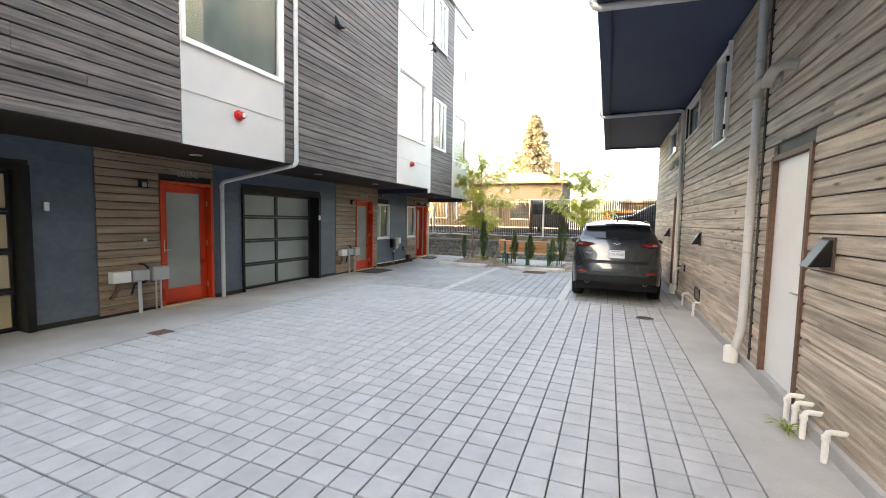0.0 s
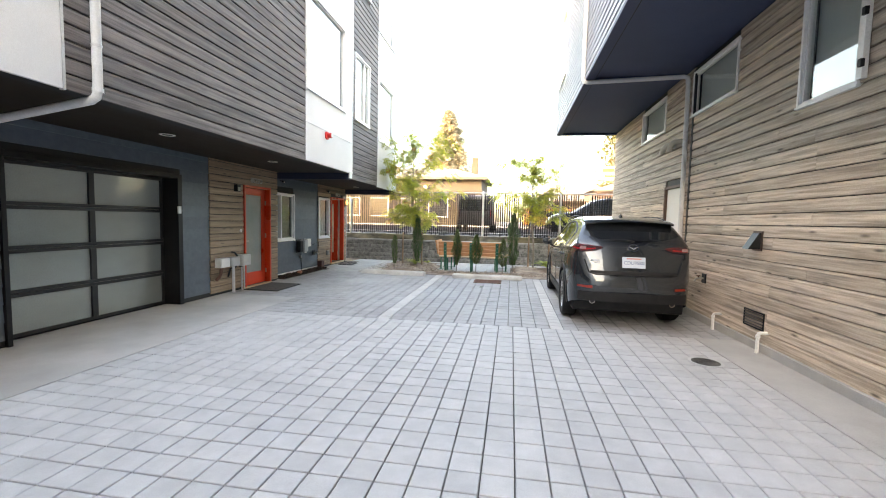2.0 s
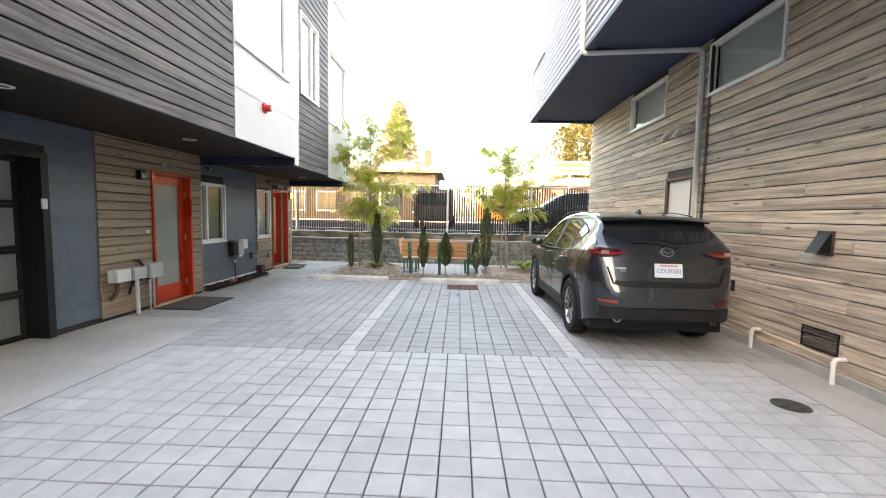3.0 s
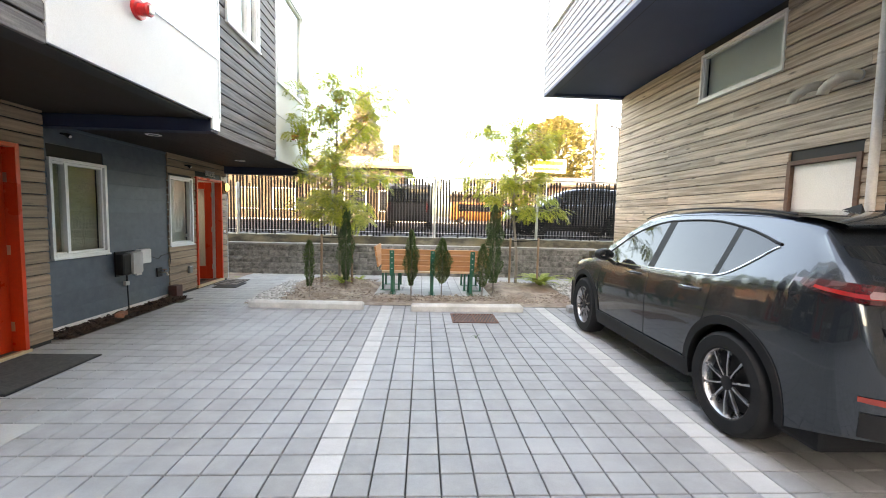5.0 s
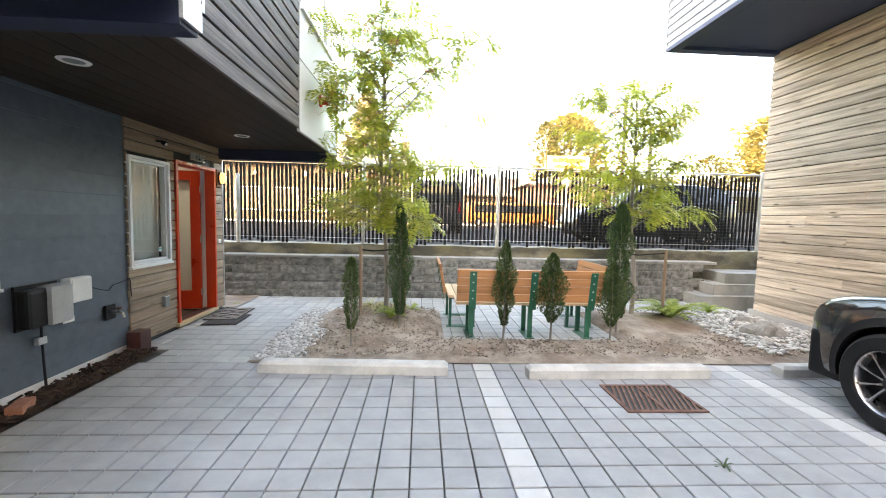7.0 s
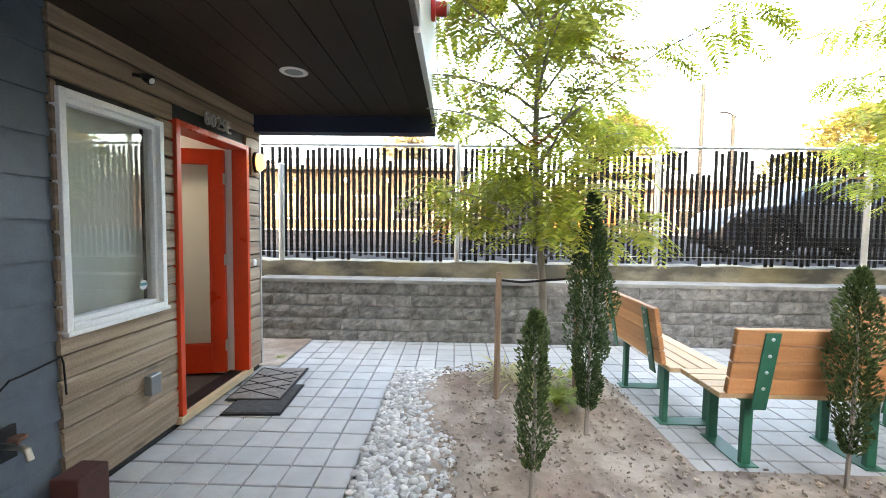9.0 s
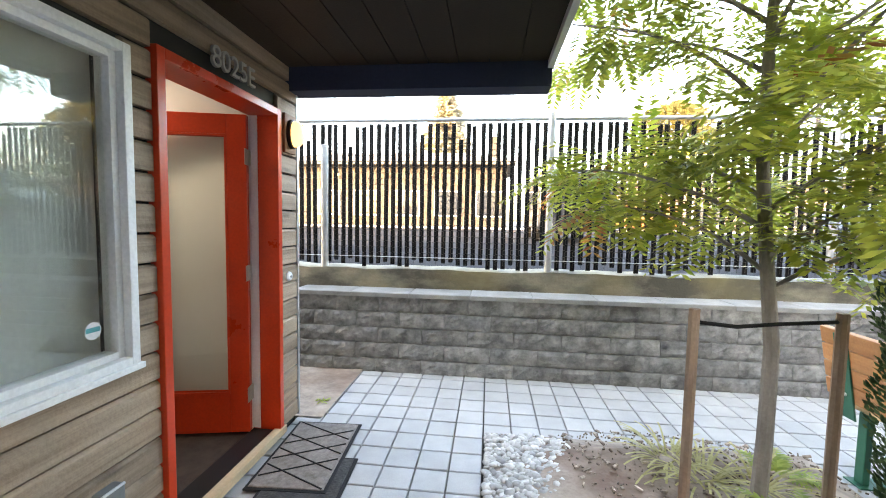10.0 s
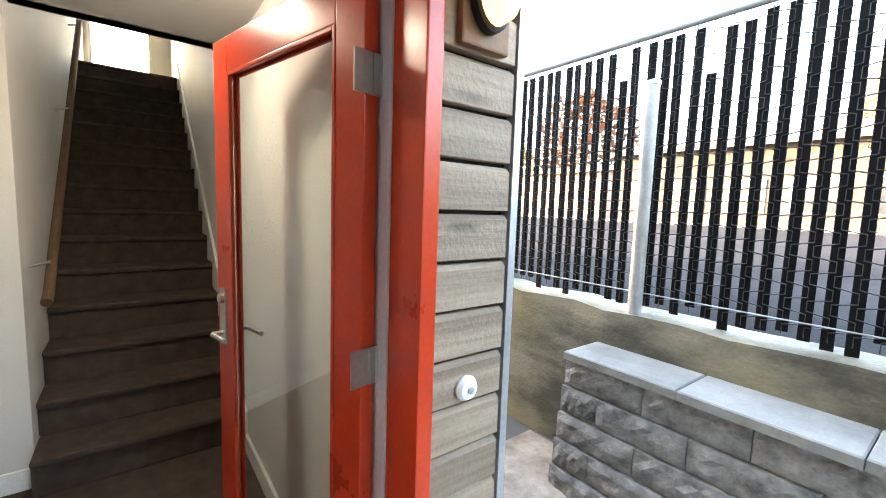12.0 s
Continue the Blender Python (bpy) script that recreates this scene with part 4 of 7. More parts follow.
def pebble_heap(name, label, area, count, size, seed, lift):
    r = random.Random(seed)
    g = Geo()
    for _ in range(count):
        x, y = area(r)
        s = r.uniform(*size)
        m = Matrix.Translation((x, y, r.uniform(0.0, 0.012) + s * 0.3 + lift(x, y))) @ pose(0, 0, 0, jit(r, 25), jit(r, 25), r.uniform(0, 360))
        a, b, c = s, s * r.uniform(0.6, 0.9), s * r.uniform(0.32, 0.5)
        vs, fs = [(0, 0, c), (0, 0, -c)], []
        for k in range(7):
            t = 2 * math.pi * k / 7
            q = r.uniform(0.85, 1.1)
            vs += [(a * 0.72 * q * math.cos(t), b * 0.72 * q * math.sin(t), c * 0.75), (a * q * math.cos(t), b * q * math.sin(t), -c * 0.1)]
        for k in range(7):
            p, n2 = 2 + 2 * k, 2 + 2 * ((k + 1) % 7)
            fs += [(0, p, n2), (p, p + 1, n2 + 1, n2), (p + 1, 1, n2 + 1)]
        g.add(vs, fs, m)
    me = g.mesh(name, PEBBLE, fix=False)
    me.polygons.foreach_set("use_smooth", [True] * len(me.polygons))
    return solid(name, me, label, "pebbles", "stuff")


def west_strip(r):
    y = r.uniform(13.78, 16.18)
    edge = -5.30 + 0.22 * noise.noise(Vector((0, y * 2.1, 0))) - 0.10
    return min(r.uniform(-5.98, edge), r.uniform(-5.98, edge + 0.15)), y


def east_strip(r):
    return 1.3 - 1.5 * r.random() ** 1.3, r.uniform(13.95, 16.1)


pebble_heap("pebbles", "strip of grey river pebbles beside the walkway", west_strip, 2300, (0.018, 0.042), 5, lambda x, y: max(0.0, min(1.0, (x + 5.97) / 0.5)) * (0.035 + rolling(x, y)))
pebble_heap("gravel", "grey gravel between the bed and the cedar wall", east_strip, 2200, (0.018, 0.05), 6, lambda x, y: min(1.0, (1.35 - x) / 0.3) * (0.045 + rolling(x, y)))

ROCK = surf("grey_field_stone", (0.16, 0.155, 0.145), (0.30, 0.29, 0.27), (6, 6, 6), (0.8, 0.95), bump=0.6, fine=30)


def rock(x, y, sx, sy, sz, seed):
    bm = bmesh.new()
    bmesh.ops.create_icosphere(bm, subdivisions=3, radius=1)
    for v in bm.verts:
        d = 1 + 0.28 * noise.noise(v.co * 1.3 + Vector((seed, 0, 0))) + 0.08 * noise.noise(v.co * 4 + Vector((seed, 5, 0)))
        v.co = Vector((v.co.x * sx * d, v.co.y * sy * d, max(v.co.z * sz * d, -0.05)))
    me = bpy.data.meshes.new("rock")
    bm.to_mesh(me)
    bm.free()
    me.materials.append(ROCK)
    solid("rock", me, "rounded grey boulder in the gravel", "rock", m=at(x, y, 0.03), group="boulders")


rock(0.45, 14.75, 0.30, 0.20, 0.20, 3)
rock(0.95, 14.35, 0.26, 0.2, 0.17, 8)
rock(0.7, 15.4, 0.18, 0.14, 0.12, 12)

# bark strip along the blue wall, with a dark red outlet block and a loose brick
g = Geo()
rows = []
for j in range(41):
    y = 11.66 + j * 2.42 / 40
    rows.append([(-7.40 + i * 0.33 / 6, y, 0.01 + 0.03 * (1 - abs(i - 2.5) / 3.5) + 0.02 * noise.noise(Vector((i * 1.7, j * 0.8, 0)))) for i in range(7)])
g.sheet(rows)
solid("ground_strip", g.mesh("bark_strip", BARK, smooth=True), "narrow strip of dark bark mulch along the blue wall", "planting bed", "structure")
g = Geo()
for _ in range(800):
    s = 0.008 + 0.04 * rb.random() ** 2
    g.box(-s, s, -s * 0.4, s * 0.4, -0.004, 0.006, Matrix.Translation((rb.uniform(-7.36, -7.07), rb.uniform(11.68, 14.06), rb.uniform(0.03, 0.055))) @ pose(0, 0, 0, jit(rb, 35), jit(rb, 35), rb.uniform(0, 360)))
solid("bark_chips", g.mesh("bark_chips", BARK, fix=False), "dark bark chips in the wall strip", "mulch", "stuff")
g = Geo().box(-7.345, -7.20, 13.98, 14.16, 0.0, 0.235)
solid("splash_block", g.mesh("splash_block", BRICK_RED, 0.012), "dark red block standing against the wall", "block")
BRICKC = surf("orange_clay_brick", (0.32, 0.13, 0.085), (0.42, 0.19, 0.13), (12, 12, 12), (0.8, 0.95), bump=0.4)
solid("brick", Geo().box(-0.05, 0.05, -0.1, 0.1, 0, 0.06).mesh("brick", BRICKC, 0.006), "loose orange brick lying in the bark strip", "brick", m=at(-7.16, 12.62, 0.04, 20))
solid("red_soil_corner", Geo().sheet([[(-8.4 + i * 0.3, 16.25 + j * 0.27, 0.005 + 0.015 * rb.random()) for i in range(5)] for j in range(6)]).mesh("corner_soil", SOIL, smooth=True), "bare reddish soil in the corner behind the house", "soil", "stuff")

# ---- wheel stops and drain ----
stop_g = Geo().slab(-0.92, 0.92, -0.075, 0.075, 0, 0.115, 0.03)
stop = solid("wheel_stop", stop_g.mesh("wheel_stop", surf("pale_wheel_stop_concrete", (0.40, 0.395, 0.375), (0.54, 0.535, 0.51), (5, 5, 5), (0.75, 0.9), bump=0.25, fine=80, stain=((0.30, 0.29, 0.27), 3.0, 0.5)), 0.006), "long pale concrete wheel stop", "wheel stop", m=at(-4.86, 13.50, 0, -2), group="wheel stops")
copy_thing(stop, at(-2.25, 13.40, 0, 1))
copy_thing(stop, at(0.36, 13.44, 0, 0))
grate = thing("drain_grate", "rusty iron drain grate set in the paving", "drain grate", at(-2.20, 12.90, 0.002))
part("rim", Geo().box(-0.34, 0.34, -0.27, -0.235, 0, 0.012).box(-0.34, 0.34, 0.235, 0.27, 0, 0.012).box(-0.34, -0.31, -0.235, 0.235, 0, 0.012).box(0.31, 0.34, -0.235, 0.235, 0, 0.012).mesh("rim", RUST, 0.002), grate)
part("pit", Geo().box(-0.31, 0.31, -0.235, 0.235, 0.0005, 0.0015).mesh("pit", BACKING), grate, "dark pit under the bars")
for half in (-1, 1):
    lo, hi = (0.016, 0.31) if half > 0 else (-0.31, -0.016)
    for i in range(9):
        u = lo - 0.12 + i * 0.046
        a, b = max(u, lo), min(u + 0.15, hi)
        if b - a < 0.03:
            continue
        ya, yb = (-0.235 + 0.47 * (q - u) / 0.15 for q in (a, b))
        w = 0.011
        part("bar", Geo().add([(a - w, ya, 0.002), (a + w, ya, 0.002), (b + w, yb, 0.002), (b - w, yb, 0.002), (a - w, ya, 0.011), (a + w, ya, 0.011), (b + w, yb, 0.011), (b - w, yb, 0.011)], [(4, 5, 6, 7), (0, 1, 5, 4), (1, 2, 6, 5), (2, 3, 7, 6), (3, 0, 4, 7)]).mesh("bar", RUST), grate)
part("crossbar", Geo().box(-0.016, 0.016, -0.235, 0.235, 0.002, 0.0118).mesh("crossbar", RUST), grate)
mh = thing("manhole_cover", "small round iron cleanout cover with a grey ring", "manhole cover", at(0.55, 7.48, 0.001))
part("ring", Geo().lathe([(0.175, 0), (0.175, 0.006), (0.145, 0.006), (0.145, 0.0)], 28, close=True).mesh("ring", GREY_BOX), mh, "pale grey collar")
part("lid", Geo().lathe([(0.143, 0.0), (0.143, 0.005), (0.02, 0.006)], 28).mesh("lid", surf("worn_iron_lid", (0.05, 0.05, 0.05), (0.10, 0.098, 0.095), (14, 14, 14), (0.5, 0.8), metal=0.3, bump=0.2)), mh)
for i in range(5):
    w = math.sqrt(0.12 ** 2 - (-0.09 + i * 0.045) ** 2)
    part("rib", Geo().box(-w, w, -0.096 + i * 0.045, -0.084 + i * 0.045, 0.005, 0.0085).mesh("rib", GARAGE_FRAME), mh)
pl = thing("floor_plate", "small dark rectangular drain plate in the apron", "drain plate", at(-5.68, 3.48, 0.001))
part("plate", Geo().box(-0.12, 0.12, -0.12, 0.12, 0, 0.006).mesh("plate", RUST, 0.002), pl)
for i in range(6):
    part("slot", Geo().box(-0.09, 0.09, -0.095 + i * 0.036, -0.083 + i * 0.036, 0.0055, 0.0072).mesh("slot", BACKING), pl)

# ---- benches ----
BENCH_WOOD = surf("orange_brown_recycled_board", (0.36, 0.155, 0.062), (0.45, 0.21, 0.09), GRAIN, (0.45, 0.6), bump=0.15, rand=0.12)
SEAT_WOOD = surf("pale_cedar_seat_board", (0.46, 0.31, 0.18), (0.56, 0.40, 0.25), GRAIN, (0.5, 0.65), bump=0.15, rand=0.10)
GREEN = surf("green_painted_steel", (0.008, 0.090, 0.055), (0.012, 0.115, 0.07), (4, 4, 4), (0.3, 0.45), bump=0.03)


def bench(label, length, supports, m, group="benches round the paved corner"):
    """A slatted bench along x, its back towards -y, seat towards +y."""
    b = thing("bench", label, "bench", m, group)
    L = length
    back_me = Geo().box(-0.018, 0.018, 0, L, 0, 0.098).mesh("back_board", BENCH_WOOD, 0.006)
    seat_me = Geo().box(-0.05, 0.05, 0, L, 0, 0.036).mesh("seat_board", SEAT_WOOD, 0.006)
    lean = pose(0, 0, 0, 10, 0, 0)
    for i in range(4):
        part("back_board", back_me, b, m=lean @ Matrix.Translation((L / 2, 0.0, 0.50 + i * 0.106)) @ pose(0, 0, 0, 0, 0, 90))
    for i in range(4):
        part("seat_board", seat_me, b, "pale seat board", m=Matrix.Translation((L / 2, 0.01 + i * 0.112, 0.435)) @ pose(0, 0, 0, 0, 0, 90))
    for x in supports:
        s = part("support", Geo().box(x - 0.03, x + 0.03, -0.018, 0.02, 0.0, 0.44).box(x - 0.03, x + 0.03, 0.02, 0.40, 0.395, 0.435).mesh("support", GREEN, 0.006), b, "green steel leg and seat bearer")
        part("back_strap", Geo().box(x - 0.045, x + 0.045, -0.028, -0.018, 0.40, 0.90).mesh("back_strap", GREEN, 0.004), b, "green steel back strap", m=lean)
        part("base_plate", Geo().box(x - 0.06, x + 0.06, -0.05, 0.36, 0.0, 0.008).mesh("base_plate", GREEN, 0.002), s)
        part("front_leg", Geo().box(x - 0.03, x + 0.03, 0.31, 0.35, 0.008, 0.40).mesh("front_leg", GREEN, 0.006), s)
        for i in range(4):
            part("bolt", Geo().lathe([(0.011, 0), (0.011, 0.003), (0.006, 0.007)], 10, lean @ Matrix.Translation((x, -0.028, 0.545 + i * 0.106)) @ pose(0, 0, 0, 90, 0, 0)).mesh("bolt", GALV), s)
    return b


bench("long bench of orange-brown boards with green steel straps", 1.86, (-0.73, 0.04, 0.80), at(-2.84, 14.70, 0.0))
bench("short bench of orange-brown boards facing across the corner", 1.0, (-0.35, 0.35), at(-3.80, 15.60, 0.0, -90))
bench("short bench with a pale back facing across the corner", 1.0, (-0.35, 0.35), at(-1.78, 15.60, 0.0, 90))

# ---- the parked car ----
PAINT = surf("machine_grey_car_paint", (0.026, 0.032, 0.039), (0.032, 0.039, 0.047), (1, 1, 1), (0.22, 0.28), metal=0.6, bump=0, coat=1.0)
PAINT2 = surf("black_blue_car_paint", (0.012, 0.016, 0.026), (0.016, 0.02, 0.03), (1, 1, 1), (0.2, 0.25), metal=0.4, bump=0, coat=1.0)
CLAD = surf("matt_black_cladding", (0.007, 0.007, 0.008), (0.012, 0.012, 0.013), (6, 6, 6), (0.45, 0.6), bump=0.05, spec=0.25)
TINT = surf("dark_tinted_glass", (0.010, 0.012, 0.014), (0.012, 0.014, 0.016), (1, 1, 1), (0.02, 0.03), bump=0, spec=0.6)
CHROME = surf("chrome", (0.70, 0.71, 0.72), (0.76, 0.77, 0.78), (1, 1, 1), (0.06, 0.1), metal=1.0, bump=0)
RIM = surf("machined_alloy", (0.30, 0.30, 0.31), (0.40, 0.40, 0.41), (4, 4, 4), (0.22, 0.32), metal=0.9, bump=0)
TAIL = surf("dark_red_lamp_lens", (0.055, 0.004, 0.006), (0.075, 0.005, 0.008), (1, 1, 1), (0.05, 0.1), bump=0, coat=1.0)
LIGHT_BAR = surf("bright_red_lens", (0.26, 0.008, 0.010), (0.32, 0.010, 0.014), (1, 1, 1), (0.05, 0.1), bump=0, coat=1.0)
CLEAR_LENS = surf("clear_lamp_lens", (0.22, 0.14, 0.135), (0.28, 0.18, 0.175), (1, 1, 1), (0.05, 0.1), bump=0, coat=1.0)
AMBER = surf("orange_red_reflector", (0.20, 0.018, 0.010), (0.25, 0.024, 0.014), (1, 1, 1), (0.1, 0.2), bump=0, coat=1.0)
PLATE = surf("licence_plate_white", (0.44, 0.50, 0.56), (0.52, 0.57, 0.62), (3, 3, 3), (0.3, 0.45), bump=0)
INK = surf("dark_blue_ink", (0.07, 0.10, 0.20), (0.09, 0.12, 0.23), bump=0)

LEN, WHEEL_R, REAR_AX, FRONT_AX, HALF = 4.57, 0.375, 0.94, 3.63, 0.915


def curve(s, pts):
    """Smooth interpolation through (s, value) pairs."""
    if s <= pts[0][0]:
        return pts[0][1]
    for i, ((a, p), (b, q)) in enumerate(zip(pts, pts[1:])):
        if s <= b:
            p0 = pts[i - 1] if i else (a - (b - a), p)
            q0 = pts[i + 2] if i + 2 < len(pts) else (b + (b - a), q)
            m0 = (q - p0[1]) / (b - p0[0]) * (b - a)
            m1 = (q0[1] - p) / (q0[0] - a) * (b - a)
            lim = 2.2 * abs(q - p)
            m0, m1 = max(-lim, min(lim, m0)), max(-lim, min(lim, m1))
            t = (s - a) / (b - a)
            return (2 * t ** 3 - 3 * t ** 2 + 1) * p + (t ** 3 - 2 * t ** 2 + t) * m0 + (-2 * t ** 3 + 3 * t ** 2) * q + (t ** 3 - t ** 2) * m1
    return pts[-1][1]


TOP = [(0, 0.58), (0.012, 0.74), (0.04, 0.83), (0.07, 1.0), (0.11, 1.16), (0.16, 1.265), (0.30, 1.39), (0.42, 1.49), (0.52, 1.565), (0.75, 1.62), (1.2, 1.665), (1.8, 1.675), (2.3, 1.64), (2.62, 1.565),
       (3.0, 1.36), (3.38, 1.125), (3.50, 1.075), (3.8, 1.035), (4.15, 0.965), (4.38, 0.86), (4.50, 0.72), (4.57, 0.55)]
PLAN = [(0, 0.54), (0.03, 0.68), (0.08, 0.765), (0.18, 0.825), (0.36, 0.865), (0.8, 0.885), (2.3, 0.885), (3.5, 0.885), (3.95, 0.865), (4.25, 0.80), (4.42, 0.70), (4.52, 0.58), (4.57, 0.46)]
BELT = [(0, 1.18), (0.6, 1.14), (1.2, 1.08), (2.4, 1.02), (3.3, 0.985), (4.57, 0.80)]


def half_width(s, z):
    """Half the width of the body at a place and height."""
    w, belt = 0.975 * curve(s, PLAN), curve(s, BELT)
    if z < 0.55:
        k = (0.55 - z) / 0.35
        return w * (1 - 0.045 * k * k)
    if z < belt:
        t = (z - 0.55) / (belt - 0.55)
        return w * (1 + 0.012 * math.sin(t * math.pi) - 0.025 * t * t)
    t = (z - belt) / (1.64 - belt)
    tum = 0.30 * t + 0.10 * max(0, t - 0.75) ** 2
    return w * 0.987 - tum * min(1.0, w / 0.9)


def bottom(s):
    z = 0.285 + 0.13 * max(0, 1 - s / 0.5) * (s < 0.5) + 0.06 * max(0, (s - 4.1) / 0.4)
    for ax in (REAR_AX, FRONT_AX):
        d = abs(s - ax)
        if d < 0.435:
            z = max(z, WHEEL_R + math.sqrt(0.435 ** 2 - d * d) * 0.99)
    return z


def section(s, n=15, m=9):
    zb, zt = bottom(s), curve(s, TOP)
    r = min(0.09, (zt - zb) * 0.35)
    pts = []
    for i in range(n + 1):
        z = zb + (zt - r - zb) * i / n
        pts.append((half_width(s, z), z))
    x0 = pts[-1][0]
    w_in = max(x0 - 0.14, x0 * 0.5)
    for i in range(1, 5):
        a = math.pi / 2 * i / 4
        pts.append((w_in + (x0 - w_in) * math.cos(a), zt - r + (r - 0.02) * math.sin(a)))
    for i in range(1, m + 1):
        x = w_in * (1 - i / m)
        pts.append((x, zt - 0.02 * (x / w_in) ** 2))
    return pts


def stations(a, b, step=0.035):
    n = max(2, round((b - a) / step))
    return [a + (b - a) * i / n for i in range(n + 1)]


def side_patch(sz, off, side, cols=10, rows=5):
    """A curved panel on the side, between lower and upper bounds sz(s_t) -> (s, z_low, z_high)."""
    grid = []
    for i in range(cols + 1):
        s, lo, hi = sz(i / cols)
        grid.append([(side * (half_width(s, lo + (hi - lo) * j / rows) + off), s, lo + (hi - lo) * j / rows) for j in range(rows + 1)])
    return Geo().sheet(grid)


def lerp(pts, t):
    return curve(pts[0][0] + (pts[-1][0] - pts[0][0]) * t, pts)


def tail_surface(x, z, off):
    """The place on the sloping rear at a width and height."""
    lo, hi = 0.0, 0.5
    for _ in range(24):
        mid = (lo + hi) / 2
        w = half_width(mid, z)
        if curve(mid, TOP) >= z and w >= abs(x):
            hi = mid
        else:
            lo = mid
    return (x, hi - off, z)


def wheel_parts(car, x, s, side):
    w = part("wheel", Geo().lathe([(0.235, -0.10), (0.245, -0.11), (0.325, -0.112), (0.348, -0.09), (0.355, -0.05), (0.355, 0.05), (0.348, 0.09), (0.325, 0.112), (0.245, 0.11), (0.235, 0.10)], 40, close=True, m=pose(0, 0, 0, 0, 90, 0)).mesh("tyre", RUBBER, smooth=True), car, "black rubber tyre", at(x, s, WHEEL_R) @ Matrix.Diagonal((1, 1.056, 1.056, 1)))
    g = Geo().lathe([(0.236, -0.09), (0.244, 0.085 * 1), (0.236, 0.095), (0.222, 0.075), (0.215, -0.09)], 40, close=True, m=pose(0, 0, 0, 0, side * 90, 0))
    part("rim", g.mesh("rim", RIM, smooth=True), w, "two-tone alloy rim")
    part("brake_disc", Geo().lathe([(0.05, 0.0), (0.19, 0.0), (0.19, 0.012), (0.05, 0.012)], 28, close=True, m=pose(0, 0, 0, 0, side * 90, 0)).lathe([(0.2145, -0.05), (0.2145, -0.06)], 28, m=pose(0, 0, 0, 0, side * 90, 0)).mesh("brake_disc", CLAD, smooth=True), w, "dark brake disc and wheel well")
    for k in range(10):
        m = pose(0, 0, 0, k * 36 + (4 if k % 2 else -4), 0, 0)
        e = 5 if k % 2 else -5
        vs = []
        for r, hw, xo in ((0.045, 0.009, 0.080), (0.12, 0.006, 0.088), (0.228, 0.011, 0.084)):
            for u, v in ((-hw, xo - 0.020), (hw, xo - 0.020), (hw * 0.8, xo), (-hw * 0.8, xo)):
                vs.append((side * v, u + math.tan(radians(e)) * r * 0.9, r))
        fs = [(0, 1, 2, 3), (11, 10, 9, 8)]
        for q in (0, 4):
            fs += [(q + i, q + (i + 1) % 4, q + 4 + (i + 1) % 4, q + 4 + i) for i in range(4)]
        part("spoke", Geo().add(vs, fs, m).mesh("spoke", RIM), w)
    part("hub_cap", Geo().lathe([(0.052, 0.06), (0.050, 0.084), (0.030, 0.09), (0.004, 0.091)], 20, m=pose(0, 0, 0, 0, side * 90, 0)).mesh("hub_cap", CLAD, smooth=True), w)
    return w


